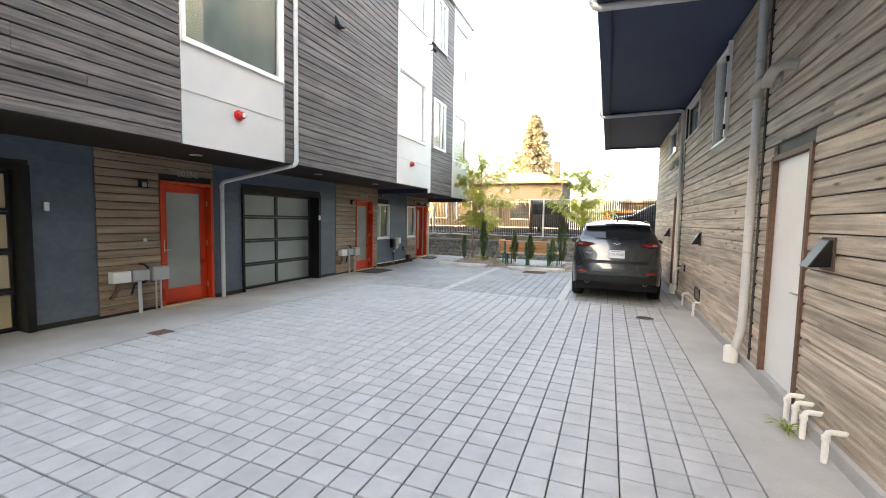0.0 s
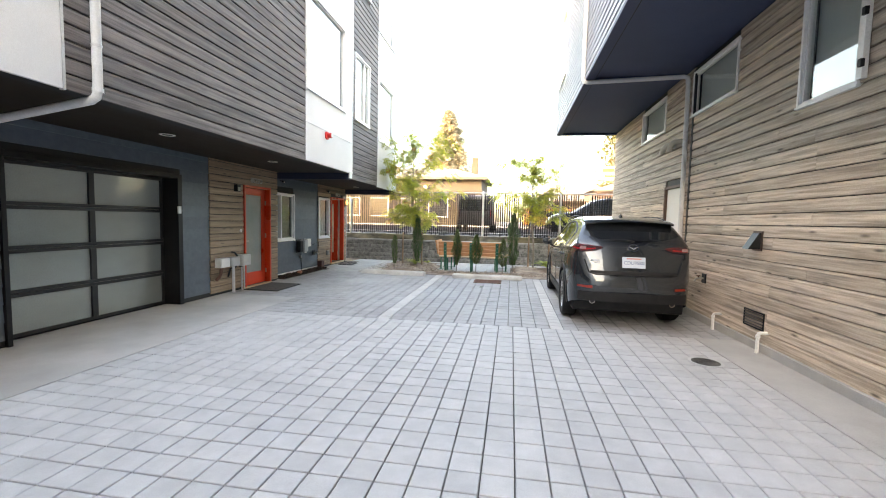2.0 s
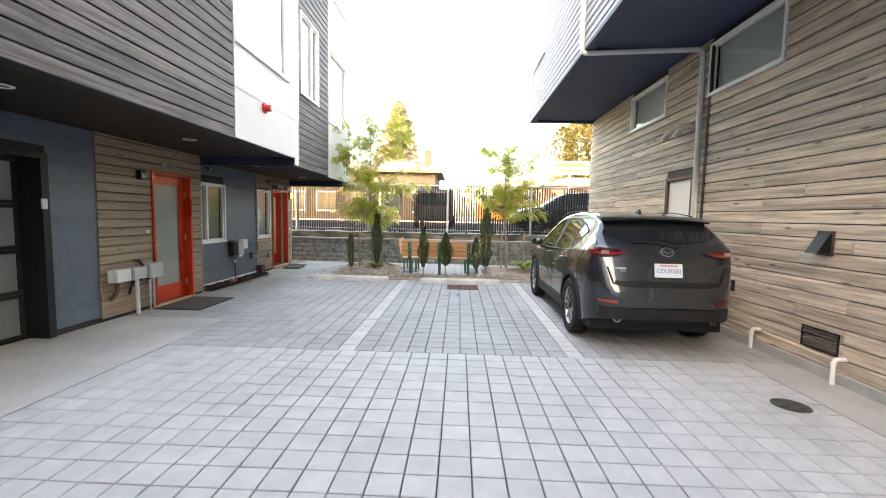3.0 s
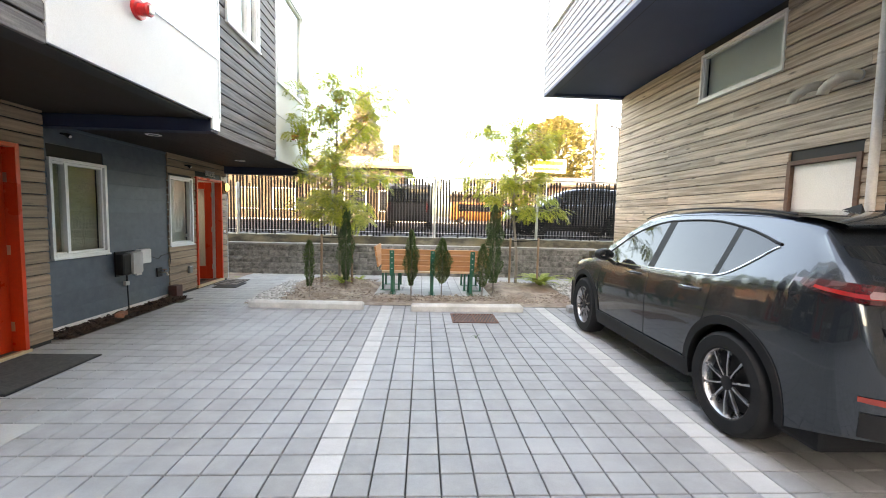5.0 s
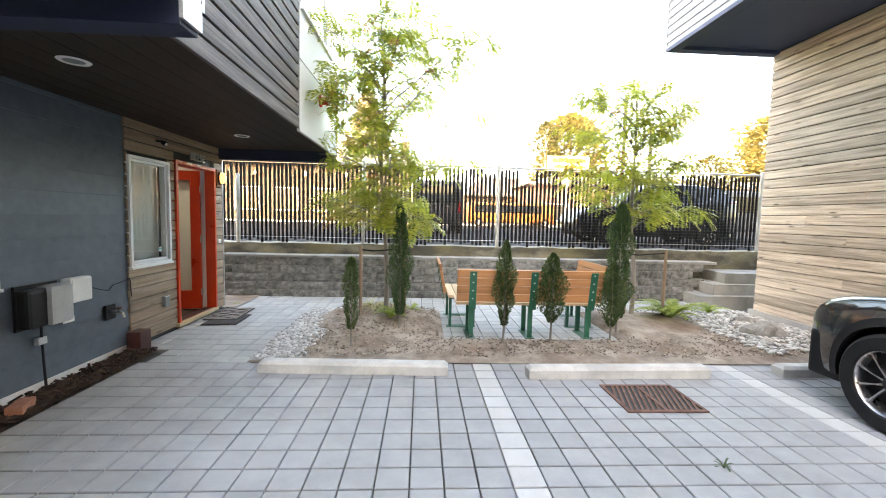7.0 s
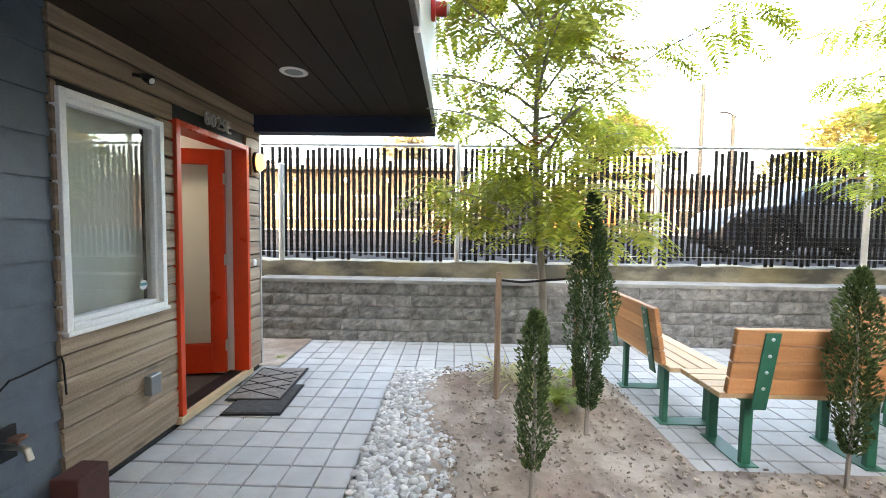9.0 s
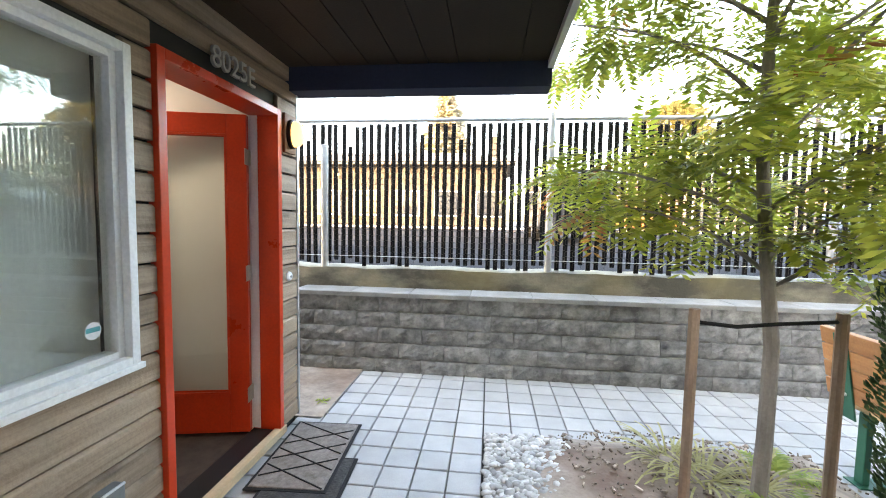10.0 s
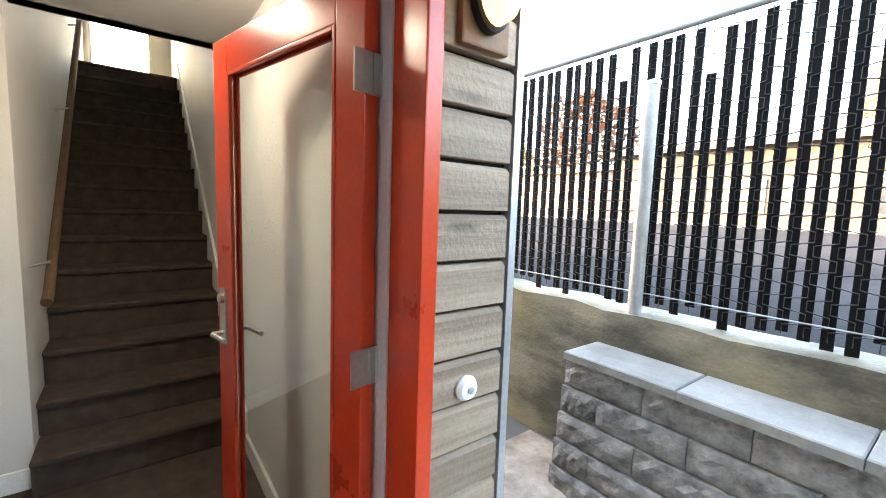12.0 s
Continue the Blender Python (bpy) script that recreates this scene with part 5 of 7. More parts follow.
def build_car(name, label, paint, m, detail=True):
    car = thing(name, label, "car", m)
    ss = sorted({*stations(0, 0.6, 0.02), *stations(0.6, 3.3, 0.04), *stations(3.3, LEN, 0.03), 0.495, 1.365, 3.195, 4.065})
    grid = []
    for s in ss:
        sec = section(s)
        grid.append([(x, s, z) for x, z in sec] + [(-x, s, z) for x, z in reversed(sec[:-1])])
    g = Geo().sheet(grid)
    n = len(grid[0])
    g.f.append(tuple(range(n)))
    g.f.append(tuple(len(g.v) - n + i for i in reversed(range(n))))
    part("body", g.mesh("body", paint, smooth=True), car)
    part("underbody", Geo().box(-0.78, 0.78, 0.25, 4.35, 0.22, 0.62).mesh("underbody", CLAD, 0.03), car, "black underbody and wheel wells")
    for sd in (-1, 1):
        # wheel arch and sill cladding
        for ax in (REAR_AX, FRONT_AX):
            grid = []
            for i in range(25):
                a = math.pi * (-0.06 + 1.12 * i / 24)
                row = []
                for r in (0.425, 0.49):
                    s, z = ax + r * math.cos(a), WHEEL_R + r * math.sin(a)
                    row.append((sd * (half_width(s, z) + 0.010), s, max(z, 0.27)))
                row.insert(0, (row[0][0] - sd * 0.07, row[0][1], row[0][2]))
                row.append((row[-1][0] - sd * 0.02, row[-1][1], row[-1][2]))
                grid.append(row)
            part("arch_trim", Geo().sheet(grid).mesh("arch_trim", CLAD, smooth=True), car, "matt black wheel arch")
        part("sill_trim", side_patch(lambda t: (1.37 + 1.82 * t, 0.25, 0.40), 0.012, sd, 14, 3).mesh("sill_trim", CLAD, smooth=True), car, "matt black sill cladding")
        part("sill_strip", Geo().tube([(sd * (half_width(s, 0.405) + 0.014), s, 0.405) for s in stations(1.40, 3.16, 0.1)], 0.006, 6).mesh("sill_strip", CLAD), car)
        # side glass
        win_lo = [(0.74, 1.39), (0.88, 1.285), (1.02, 1.19), (1.14, 1.142), (1.3, 1.125), (2.0, 1.085), (3.05, 1.05), (3.2, 1.05)]
        win_hi = [(0.74, 1.405), (0.9, 1.45), (1.1, 1.50), (1.5, 1.555), (2.1, 1.545), (2.6, 1.42), (3.0, 1.18), (3.2, 1.06)]
        for nm, a, b in (("quarter_glass", 0.75, 1.16), ("rear_side_glass", 1.19, 2.02), ("front_side_glass", 2.10, 3.14)):
            part(nm, side_patch(lambda t, a=a, b=b: (a + (b - a) * t, curve(a + (b - a) * t, win_lo), curve(a + (b - a) * t, win_hi)), 0.004, sd, 18, 6).mesh(nm, TINT, smooth=True), car, "dark tinted side glass")
        for a, b in ((1.145, 1.205), (2.005, 2.115)):
            part("pillar", side_patch(lambda t, a=a, b=b: (a + (b - a) * t, curve(a + (b - a) * t, win_lo) + 0.01, curve(a + (b - a) * t, win_hi)), 0.0055, sd, 3, 6).mesh("pillar", CLAD, smooth=True), car, "gloss black window pillar")
        part("window_trim", Geo().tube([(sd * (half_width(s, z) + 0.005), s, z) for s, z in [(s, curve(s, win_lo)) for s in stations(0.74, 3.19, 0.04)]], 0.006, 6).mesh("window_trim", CHROME), car, "bright window moulding")
        part("window_frame", Geo().tube([(sd * (half_width(s, z) + 0.003), s, z) for s, z in [(s, curve(s, win_hi)) for s in stations(0.74, 3.19, 0.05)]], 0.011, 6).mesh("window_frame", CLAD), car)
        # door seams and handles
        for line in ([(1.17, 1.06), (1.22, 0.80), (1.30, 0.60), (1.40, 0.41)], [(2.06, 1.05), (2.08, 0.8), (2.08, 0.41)], [(3.12, 1.0), (3.18, 0.75), (3.15, 0.41)]):
            part("door_seam", Geo().tube([(sd * (half_width(s, z) - 0.0005), s, z) for s, z in [(lerp([(i, p[0]) for i, p in enumerate(line)], k / 12), lerp([(i, p[1]) for i, p in enumerate(line)], k / 12)) for k in range(13)]], 0.004, 5).mesh("door_seam", CLAD), car)
        for s in (1.32, 2.25):
            z = 1.0
            x = half_width(s, z)
            hd = part("door_handle", Geo().tube([(sd * (x + 0.002), s - 0.02, z), (sd * (x + 0.032), s + 0.01, z + 0.004), (sd * (x + 0.036), s + 0.10, z), (sd * (x + 0.026), s + 0.19, z - 0.003), (sd * (x - 0.002), s + 0.215, z - 0.003)], [0.012, 0.015, 0.016, 0.015, 0.01], 10).mesh("door_handle", paint, smooth=True), car)
            part("handle_recess", Geo().lathe([(0.006, 0.0), (0.05, 0.003), (0.052, -0.004)], 18, pose(sd * (x - 0.002), s + 0.09, z - 0.005, 0, sd * 90, 0) @ Matrix.Diagonal((0.6, 1.2, 1, 1))).mesh("handle_recess", CLAD, smooth=True), hd)
        mr = part("door_mirror", Geo().lathe([(0.02, -0.02), (0.075, 0.0), (0.088, 0.05), (0.08, 0.10), (0.04, 0.135), (0.005, 0.14)], 18, pose(sd * 0.985, 2.72, 1.145, -90, 0, 0) @ Matrix.Diagonal((1.25, 0.82, 1, 1))).mesh("door_mirror", CLAD, smooth=True), car)
        part("mirror_arm", Geo().tube([(sd * 0.85, 2.80, 1.04), (sd * 0.94, 2.77, 1.10)], 0.022, 8).mesh("mirror_arm", CLAD), mr)
        # dark tint stands in for the dark reflection in the mirror
        part("mirror_glass", Geo().lathe([(0.003, -0.022), (0.072, -0.018), (0.072, -0.012)], 18, pose(sd * 0.985, 2.72, 1.145, -90, 0, 0) @ Matrix.Diagonal((1.2, 0.78, 1, 1))).mesh("mirror_glass", TINT), mr)
        # tail lamp that wraps round the corner
        corner = []
        for i in range(23):
            t = i / 22
            if t < 0.45:
                s = 0.50 - 0.42 * (t / 0.45)
                corner.append((s, None, t))
            else:
                corner.append((None, 1 - (t - 0.45) / 0.55, t))
        lens, inner = [], []
        for s, fx, t in corner:
            lo = lerp([(0, 1.205), (0.25, 1.155), (0.5, 1.125), (0.8, 1.145), (1, 1.187)], t)
            hi = lerp([(0, 1.225), (0.3, 1.232), (0.55, 1.225), (0.8, 1.212), (1, 1.197)], t)
            row = []
            for j in range(5):
                z = lo + (hi - lo) * j / 4
                if s is not None:
                    row.append((sd * (half_width(s, z) + 0.008), s, z))
                else:
                    xw = half_width(0.08, z) * (0.56 + 0.44 * fx)
                    p = tail_surface(xw, z, 0.008)
                    row.append((sd * p[0], min(p[1], 0.08 - 0.0 + 0.002), p[2]))
            lens.append(row)
        tl = part("tail_lamp", Geo().sheet(lens).mesh("tail_lamp", TAIL, smooth=True), car, "red wrap-around tail lamp")
        part("light_bar", Geo().sheet([[(p[0] + sd * 0.002, p[1] - 0.002, p[2]) for p in r[1:3]] for r in lens[4:19]]).mesh("light_bar", LIGHT_BAR, smooth=True), tl, "bright red light bar")
        part("clear_lens", Geo().sheet([[(p[0] + sd * 0.003, p[1] - 0.003, p[2] * 0.8 + 0.2 * r[2][2]) for p in r[1:4]] for r in lens[10:14]]).mesh("clear_lens", CLEAR_LENS, smooth=True), tl)
        part("rear_reflector", Geo().sheet([[(sd * (0.55 + 0.20 * i / 5), tail_surface(0.55 + 0.20 * i / 5, 0.61, 0)[1] - 0.012, 0.595 + 0.04 * j + 0.012 * (i / 5) * (1 - j)) for j in range(2)] for i in range(6)]).mesh("rear_reflector", AMBER), car, "orange-red bumper reflector")
        ex = part("exhaust_tip", Geo().lathe([(0.034, 0), (0.040, 0.0), (0.040, 0.10), (0.034, 0.10)], 20, pose(sd * 0.54, 0.03, 0.41, -90, 0, 0), close=True).mesh("exhaust_tip", CHROME, smooth=True), car, "chrome exhaust tip")
        part("exhaust_core", Geo().lathe([(0.034, 0.03), (0.034, 0.035)], 20, pose(sd * 0.54, 0.03, 0.41, -90, 0, 0)).mesh("exhaust_core", BACKING), ex)
        for ax in (REAR_AX, FRONT_AX):
            wheel_parts(car, sd * 0.765, ax, sd)
        part("roof_seam", Geo().tube([(sd * 0.60, s, curve(s, TOP) - 0.012) for s in stations(0.75, 2.6, 0.1)], 0.008, 5).mesh("roof_seam", CLAD), car)
    # rear window, spoiler, trims
    grid = []
    for i in range(9):
        row = []
        for j in range(17):
            u = (j - 8) / 8
            s = 0.175 + 0.11 * abs(u) ** 3 + (0.30 - 0.11 * abs(u) ** 3) * i / 8
            w = lerp([(0, 0.665), (0.5, 0.63), (1, 0.555)], i / 8)
            row.append((u * w, s - 0.006 + 0.02 * u * u, curve(s, TOP) + 0.010 - 0.022 * u * u))
        grid.append(row)
    part("rear_window", Geo().sheet(grid).mesh("rear_window", TINT, smooth=True), car, "dark tinted rear window")
    sp = [[(-0.62 + 1.24 * j / 12, s - 0.03 * (1 - (abs(j - 6) / 6) ** 2), z - 0.03 * (abs(j - 6) / 6) ** 2) for j in range(13)] for s, z in ((0.80, 1.632), (0.60, 1.615), (0.40, 1.578), (0.375, 1.565), (0.40, 1.545), (0.52, 1.545))]
    part("roof_spoiler", Geo().sheet(sp).mesh("roof_spoiler", paint, smooth=True), car)
    part("brake_light", Geo().box(-0.16, 0.16, 0.366, 0.374, 1.556, 1.570).mesh("brake_light", TAIL), car)
    grid = []
    for i in range(10):
        s = 2.66 + (3.42 - 2.66) * i / 9
        w = lerp([(0, 0.56), (1, 0.70)], i / 9)
        z = curve(s, TOP)
        grid.append([(-w + 2 * w * j / 12, s, z + 0.006 - 0.02 * (abs(j - 6) / 6) ** 2) for j in range(13)])
    part("windscreen", Geo().sheet(grid).mesh("windscreen", TINT, smooth=True), car, "dark windscreen")
    part("bumper_cladding", Geo().sheet([[(tail_surface(-0.74 + 1.48 * i / 24, z, 0.012)[0], tail_surface(-0.74 + 1.48 * i / 24, z, 0.012)[1], z) for z in (0.415, 0.46, 0.50, 0.55)] for i in range(25)]).mesh("bumper_cladding", CLAD, smooth=True), car, "matt black lower bumper")
    part("tailgate_seam", Geo().tube([(-0.66, tail_surface(-0.66, 1.0, 0.0)[1], 1.01), *[(x, tail_surface(x, 0.80, 0.002)[1], 0.80 + 0.06 * max(0, abs(x) - 0.55) / 0.11) for x in [-0.60 + 0.1 * i for i in range(13)]], (0.66, tail_surface(0.66, 1.0, 0.0)[1], 1.01)], 0.009, 6).mesh("tailgate_seam", CLAD), car)
    part("tailgate_recess", Geo().sheet([[(x, tail_surface(x, z, 0.004)[1], z) for z in (0.812, 0.855)] for x in [-0.58 + 1.16 * i / 16 for i in range(17)]]).mesh("tailgate_recess", CLAD), car)
    pl = part("licence_plate", Geo().box(-0.155, 0.155, -0.006, 0.004, -0.078, 0.078).mesh("licence_plate", PLATE, 0.003), car, "white licence plate with dark characters", pose(0.0, tail_surface(0, 0.99, 0.010)[1] - 0.006, 0.985, -10, 0, 0))
    if detail:
        letters("plate_number", "CDU9580", 0.066, INK, pl, pose(0, -0.0075, -0.028, 90, 0, 0), 0.001)
        part("plate_band", Geo().box(-0.10, 0.10, -0.0075, -0.006, 0.045, 0.062).mesh("plate_band", surf("faded_red_print", (0.45, 0.16, 0.14), (0.5, 0.2, 0.18), bump=0)), pl)
    bd = part("badge", Geo().lathe([(0.058, -0.006), (0.066, -0.006), (0.066, 0.006), (0.058, 0.006)], 28, pose(0, tail_surface(0, 1.19, 0.012)[1], 1.19, 62, 0, 0) @ Matrix.Diagonal((1.12, 0.86, 1, 1)), close=True).mesh("badge", CHROME, smooth=True), car, "plain chrome oval badge")
    part("badge_wing", Geo().tube([(-0.06, tail_surface(0, 1.20, 0.016)[1], 1.207), (-0.03, tail_surface(0, 1.19, 0.016)[1], 1.193), (0, tail_surface(0, 1.18, 0.018)[1], 1.173), (0.03, tail_surface(0, 1.19, 0.016)[1], 1.193), (0.06, tail_surface(0, 1.20, 0.016)[1], 1.207)], 0.006, 6).mesh("badge_wing", CHROME), bd)
    part("model_script", Geo().box(-0.58, -0.46, tail_surface(0.52, 1.0, 0.006)[1] - 0.004, tail_surface(0.52, 1.0, 0.006)[1], 0.985, 1.01).box(-0.53, -0.46, tail_surface(0.5, 0.96, 0.006)[1] - 0.004, tail_surface(0.5, 0.96, 0.006)[1], 0.962, 0.972).mesh("model_script", CHROME), car, "small chrome lettering bars")
    part("rear_wiper", Geo().tube([(0.02, 0.150, 1.275), (-0.10, 0.165, 1.295), (-0.42, 0.172, 1.295)], [0.016, 0.01, 0.006], 8).mesh("rear_wiper", CLAD), car)
    part("antenna_fin", Geo().add([(-0.016, 0.88, 1.635), (0.016, 0.88, 1.635), (0.012, 1.02, 1.655), (-0.012, 1.02, 1.655), (0, 0.895, 1.698)], [(0, 1, 4), (1, 2, 4), (2, 3, 4), (3, 0, 4)]).mesh("antenna_fin", CLAD), car)
    # the tail is bowed in plan, its corners swept forward
    still = Matrix()
    for ob in car.children_recursive:
        if ob.matrix_basis == still and (ob.parent is car or ob.parent.matrix_basis == still):
            for v in ob.data.vertices:
                v.co.y += 0.11 * (min(abs(v.co.x), 0.9) / 0.85) ** 2.6 * max(0.0, 1 - max(v.co.y, 0.0) / 0.55)
    return car


def letters(name, text, size, material, parent, m, depth=0.006):
    """Text as a mesh, centred on x."""
    cu = bpy.data.curves.new(name, "FONT")
    cu.body, cu.size, cu.extrude, cu.align_x = text, size, depth, "CENTER"
    tmp = new(name + "_source", cu)
    bpy.context.view_layer.update()
    me = bpy.data.meshes.new_from_object(tmp.evaluated_get(bpy.context.evaluated_depsgraph_get()))
    bpy.data.objects.remove(tmp)
    bpy.data.curves.remove(cu)
    me.name = name
    me.materials.clear()
    me.materials.append(material)
    return part(name, me, parent, m=m)


build_car("car", "dark grey compact sport utility car parked by the wall", PAINT, at(0.08, 8.66, 0.0, -0.3))

# ---- fixtures on the walls ----
def downspout(label, pts, r, mat, straps, foot=None):
    d = thing("downspout", label, "downspout", Matrix.Translation(pts[-1]))
    o = Vector(pts[-1])
    g = Geo()
    q = [Vector(p) - o for p in pts]
    run = [q[0]]
    for a, b, c in zip(q, q[1:], q[2:]):
        u, v = (a - b).normalized(), (c - b).normalized()
        run += [b + u * 0.07, b + u * 0.02 + v * 0.02, b + v * 0.07]
    run.append(q[-1])
    part("pipe", g.tube(run, r, 14).mesh("pipe", mat, smooth=True), d)
    for p in straps:
        part("strap", Geo().lathe([(r + 0.001, -0.012), (r + 0.005, -0.012), (r + 0.005, 0.012), (r + 0.001, 0.012)], 16, Matrix.Translation(Vector(p) - o), close=True).mesh("strap", GALV), d)
    for i in (1, 2):
        if i < len(q) - 1:
            part("elbow_joint", Geo().lathe([(r + 0.001, -0.02), (r + 0.006, -0.02), (r + 0.006, 0.02), (r + 0.001, 0.02)], 16, Matrix.Translation(q[i] + Vector((0, 0, 0.075 if i == 1 else -0.09))), close=True).mesh("joint", mat), d)
    if foot:
        part("drain_boot", Geo().lathe([(0.075, 0), (0.075, 0.17), (0.06, 0.19), (0.05, 0.19)], 18, Matrix.Translation(Vector(foot) - o)).mesh("boot", PVC, smooth=True), d, "white plastic drain boot")
    return d


downspout("white painted downspout bent under the overhang", [(FA + 0.05, 5.74, 9.3), (FA + 0.05, 5.74, 2.54), (XA + 0.07, 5.64, 2.25), (XA + 0.07, 5.64, 0.0)], 0.038, PIPE,
          [(FA + 0.05, 5.74, 3.0), (FA + 0.05, 5.74, 5.2), (XA + 0.07, 5.64, 1.9), (XA + 0.07, 5.64, 0.4)])
downspout("grey downspout crossing the soffit to the cedar wall", [(OX - 0.045, 10.97, 9.8), (OX - 0.045, 10.97, 4.23), (EX - 0.055, 10.68, 4.19), (EX - 0.055, 10.62, 0.0)], 0.04, PIPE,
          [(OX - 0.045, 10.97, 5.0), (EX - 0.055, 10.66, 3.2), (EX - 0.055, 10.64, 1.2)], (EX - 0.08, 10.62, 0.0))
downspout("grey downspout down the cedar wall into a white boot", [(OX - 0.045, 5.34, 9.8), (OX - 0.045, 5.34, 4.23), (EX - 0.055, 5.42, 4.19), (EX - 0.055, 5.42, 0.42), (EX - 0.13, 5.48, 0.0)], 0.045, PIPE,
          [(EX - 0.055, 5.42, 3.4), (EX - 0.055, 5.42, 1.3)], (EX - 0.13, 5.48, 0.0))
for y in (5.30, 10.52):
    tr = thing("corner_flashing", "dark vertical joint flashing in the cedar wall", "flashing", at(EX - 0.004, y, 0.1), group="joint flashings")
    part("strip", Geo().box(-0.004, 0.03, -0.03, 0.03, 0, 4.15).mesh("strip", BACKING), tr)
    for i in range(28):
        part("nail_tab", Geo().box(-0.008, -0.003, 0.022, 0.034, 0.06 + i * 0.1455, 0.075 + i * 0.1455).mesh("tab", GALV), tr)


def numbers(text, x, y, z):
    t = thing("house_number", "black metal house number reading " + text, "house number", Matrix.Translation((x + 0.004, y, z)))
    letters("numeral", text, 0.15, NUMBER, t, pose(0.012, 0, 0, 90, 0, 90), 0.008)
    return t


NUMBER = surf("brushed_number_metal", (0.34, 0.33, 0.31), (0.42, 0.41, 0.39), (9, 9, 9), (0.35, 0.5), metal=0.2, bump=0)
numbers("8025C", XA, 4.99, 2.275)
numbers("8025D", XA, 10.73, 2.235)
numbers("8025E", WX, 15.49, 2.235)


def sconce(m, label, lit):
    s = thing("wall_lamp", label, "wall lamp", m)
    part("back_plate", Geo().box(0, 0.022, -0.075, 0.075, -0.13, 0.13).mesh("back_plate", surf("bronze_plate_" + ("lit" if lit else "dark"), (0.16, 0.075, 0.035), (0.22, 0.11, 0.05), (6, 6, 6), bump=0.1), 0.006), s)
    part("collar", Geo().lathe([(0.068, 0.02), (0.068, 0.045), (0.060, 0.05)], 22, pose(0, 0, 0, 0, 90, 0) @ Matrix.Diagonal((1.45, 0.9, 1, 1))).mesh("collar", BLACK, smooth=True), s)
    part("lens", Geo().lathe([(0.060, 0.045), (0.058, 0.08), (0.042, 0.105), (0.02, 0.118), (0.004, 0.12)], 22, pose(0, 0, 0, 0, 90, 0) @ Matrix.Diagonal((1.45, 0.9, 1, 1))).mesh("lens", LAMP_LENS if lit else FROST, smooth=True), s)


sconce(at(WX + 0.002, 16.09, 2.06), "round bulkhead wall lamp glowing warm by the open door", True)
for y, z in ((4.20, 2.10), (10.06, 2.08)):
    s = thing("entry_camera", "small dark square wall light by the door", "wall light", at(XA + 0.002, y, z), group="entry lights")
    part("housing", Geo().box(0, 0.075, -0.055, 0.055, -0.07, 0.07).mesh("housing", BLACK, 0.008), s)
    part("lens", Geo().box(0.075, 0.082, -0.035, 0.035, -0.055, 0.02).mesh("lens", FROST, 0.003), s)


def downlight(x, y, z):
    d = thing("downlight", "round recessed white soffit light", "downlight", at(x, y, z), group="soffit lights")
    part("trim_ring", Geo().lathe([(0.062, -0.004), (0.088, -0.006), (0.095, 0.0), (0.062, 0.0)], 26, close=True).mesh("ring", TRIM, smooth=True), d)
    part("lens", Geo().lathe([(0.061, -0.002), (0.061, 0.0)], 26).mesh("lens", FROST), d)


for x, y, z in ((-6.34, 4.55, 2.575), (-6.20, 7.40, 2.575), (-6.21, 9.86, 2.575), (-6.56, 12.47, 2.515), (-6.54, 14.99, 2.515)):
    downlight(x, y, z)


def alarm(x, y, z):
    a = thing("fire_bell", "round red fire alarm with a clear strobe lens", "fire alarm", at(x + 0.006, y, z), group="fire alarms")
    side = pose(0, 0, 0, 0, 90, 0)
    part("mount", Geo().lathe([(0.078, 0), (0.082, 0.012), (0.078, 0.03), (0.05, 0.036)], 26, side).mesh("mount", ALARM_RED, smooth=True), a)
    part("horn", Geo().lathe([(0.052, 0.03), (0.050, 0.075), (0.056, 0.10), (0.050, 0.112)], 22, side).mesh("horn", ALARM_RED, smooth=True), a)
    part("strobe", Geo().box(0.110, 0.135, -0.022, 0.022, -0.034, 0.034).mesh("strobe", WHITE_BOX, 0.008), a, "clear strobe lens")


for x, y, z in ((FA, 4.54, 3.125), (FA, 10.44, 3.175), (FX, 15.22, 3.05)):
    alarm(x, y, z)
v = thing("wall_vent", "dark metal vent hood on the grey boards", "vent", at(FA, 7.02, 5.58))
part("hood", Geo().add([(0, -0.09, 0.1), (0, 0.09, 0.1), (0.02, 0.09, 0.1), (0.02, -0.09, 0.1), (0, -0.09, -0.1), (0, 0.09, -0.1), (0.13, 0.09, -0.1), (0.13, -0.09, -0.1)], [(0, 1, 2, 3), (4, 7, 6, 5), (3, 2, 6, 7), (0, 3, 7, 4), (1, 5, 6, 2), (0, 4, 5, 1)]).mesh("hood", BLACK, 0.006), v)
for z in (6.92, 6.78):
    sp = thing("spotlight", "small dark spotlight on the upper wall", "spotlight", at(FA, 11.58 if z > 6.85 else 11.68, z), group="upper spotlights")
    part("arm", Geo().tube([(0, 0, 0), (0.12, 0, 0.02)], 0.015).mesh("arm", BLACK), sp)
    part("head", Geo().lathe([(0.03, -0.08), (0.055, 0.05), (0.05, 0.06)], 16, pose(0.15, 0, 0, 0, 140, 0)).mesh("head", BLACK, smooth=True), sp)


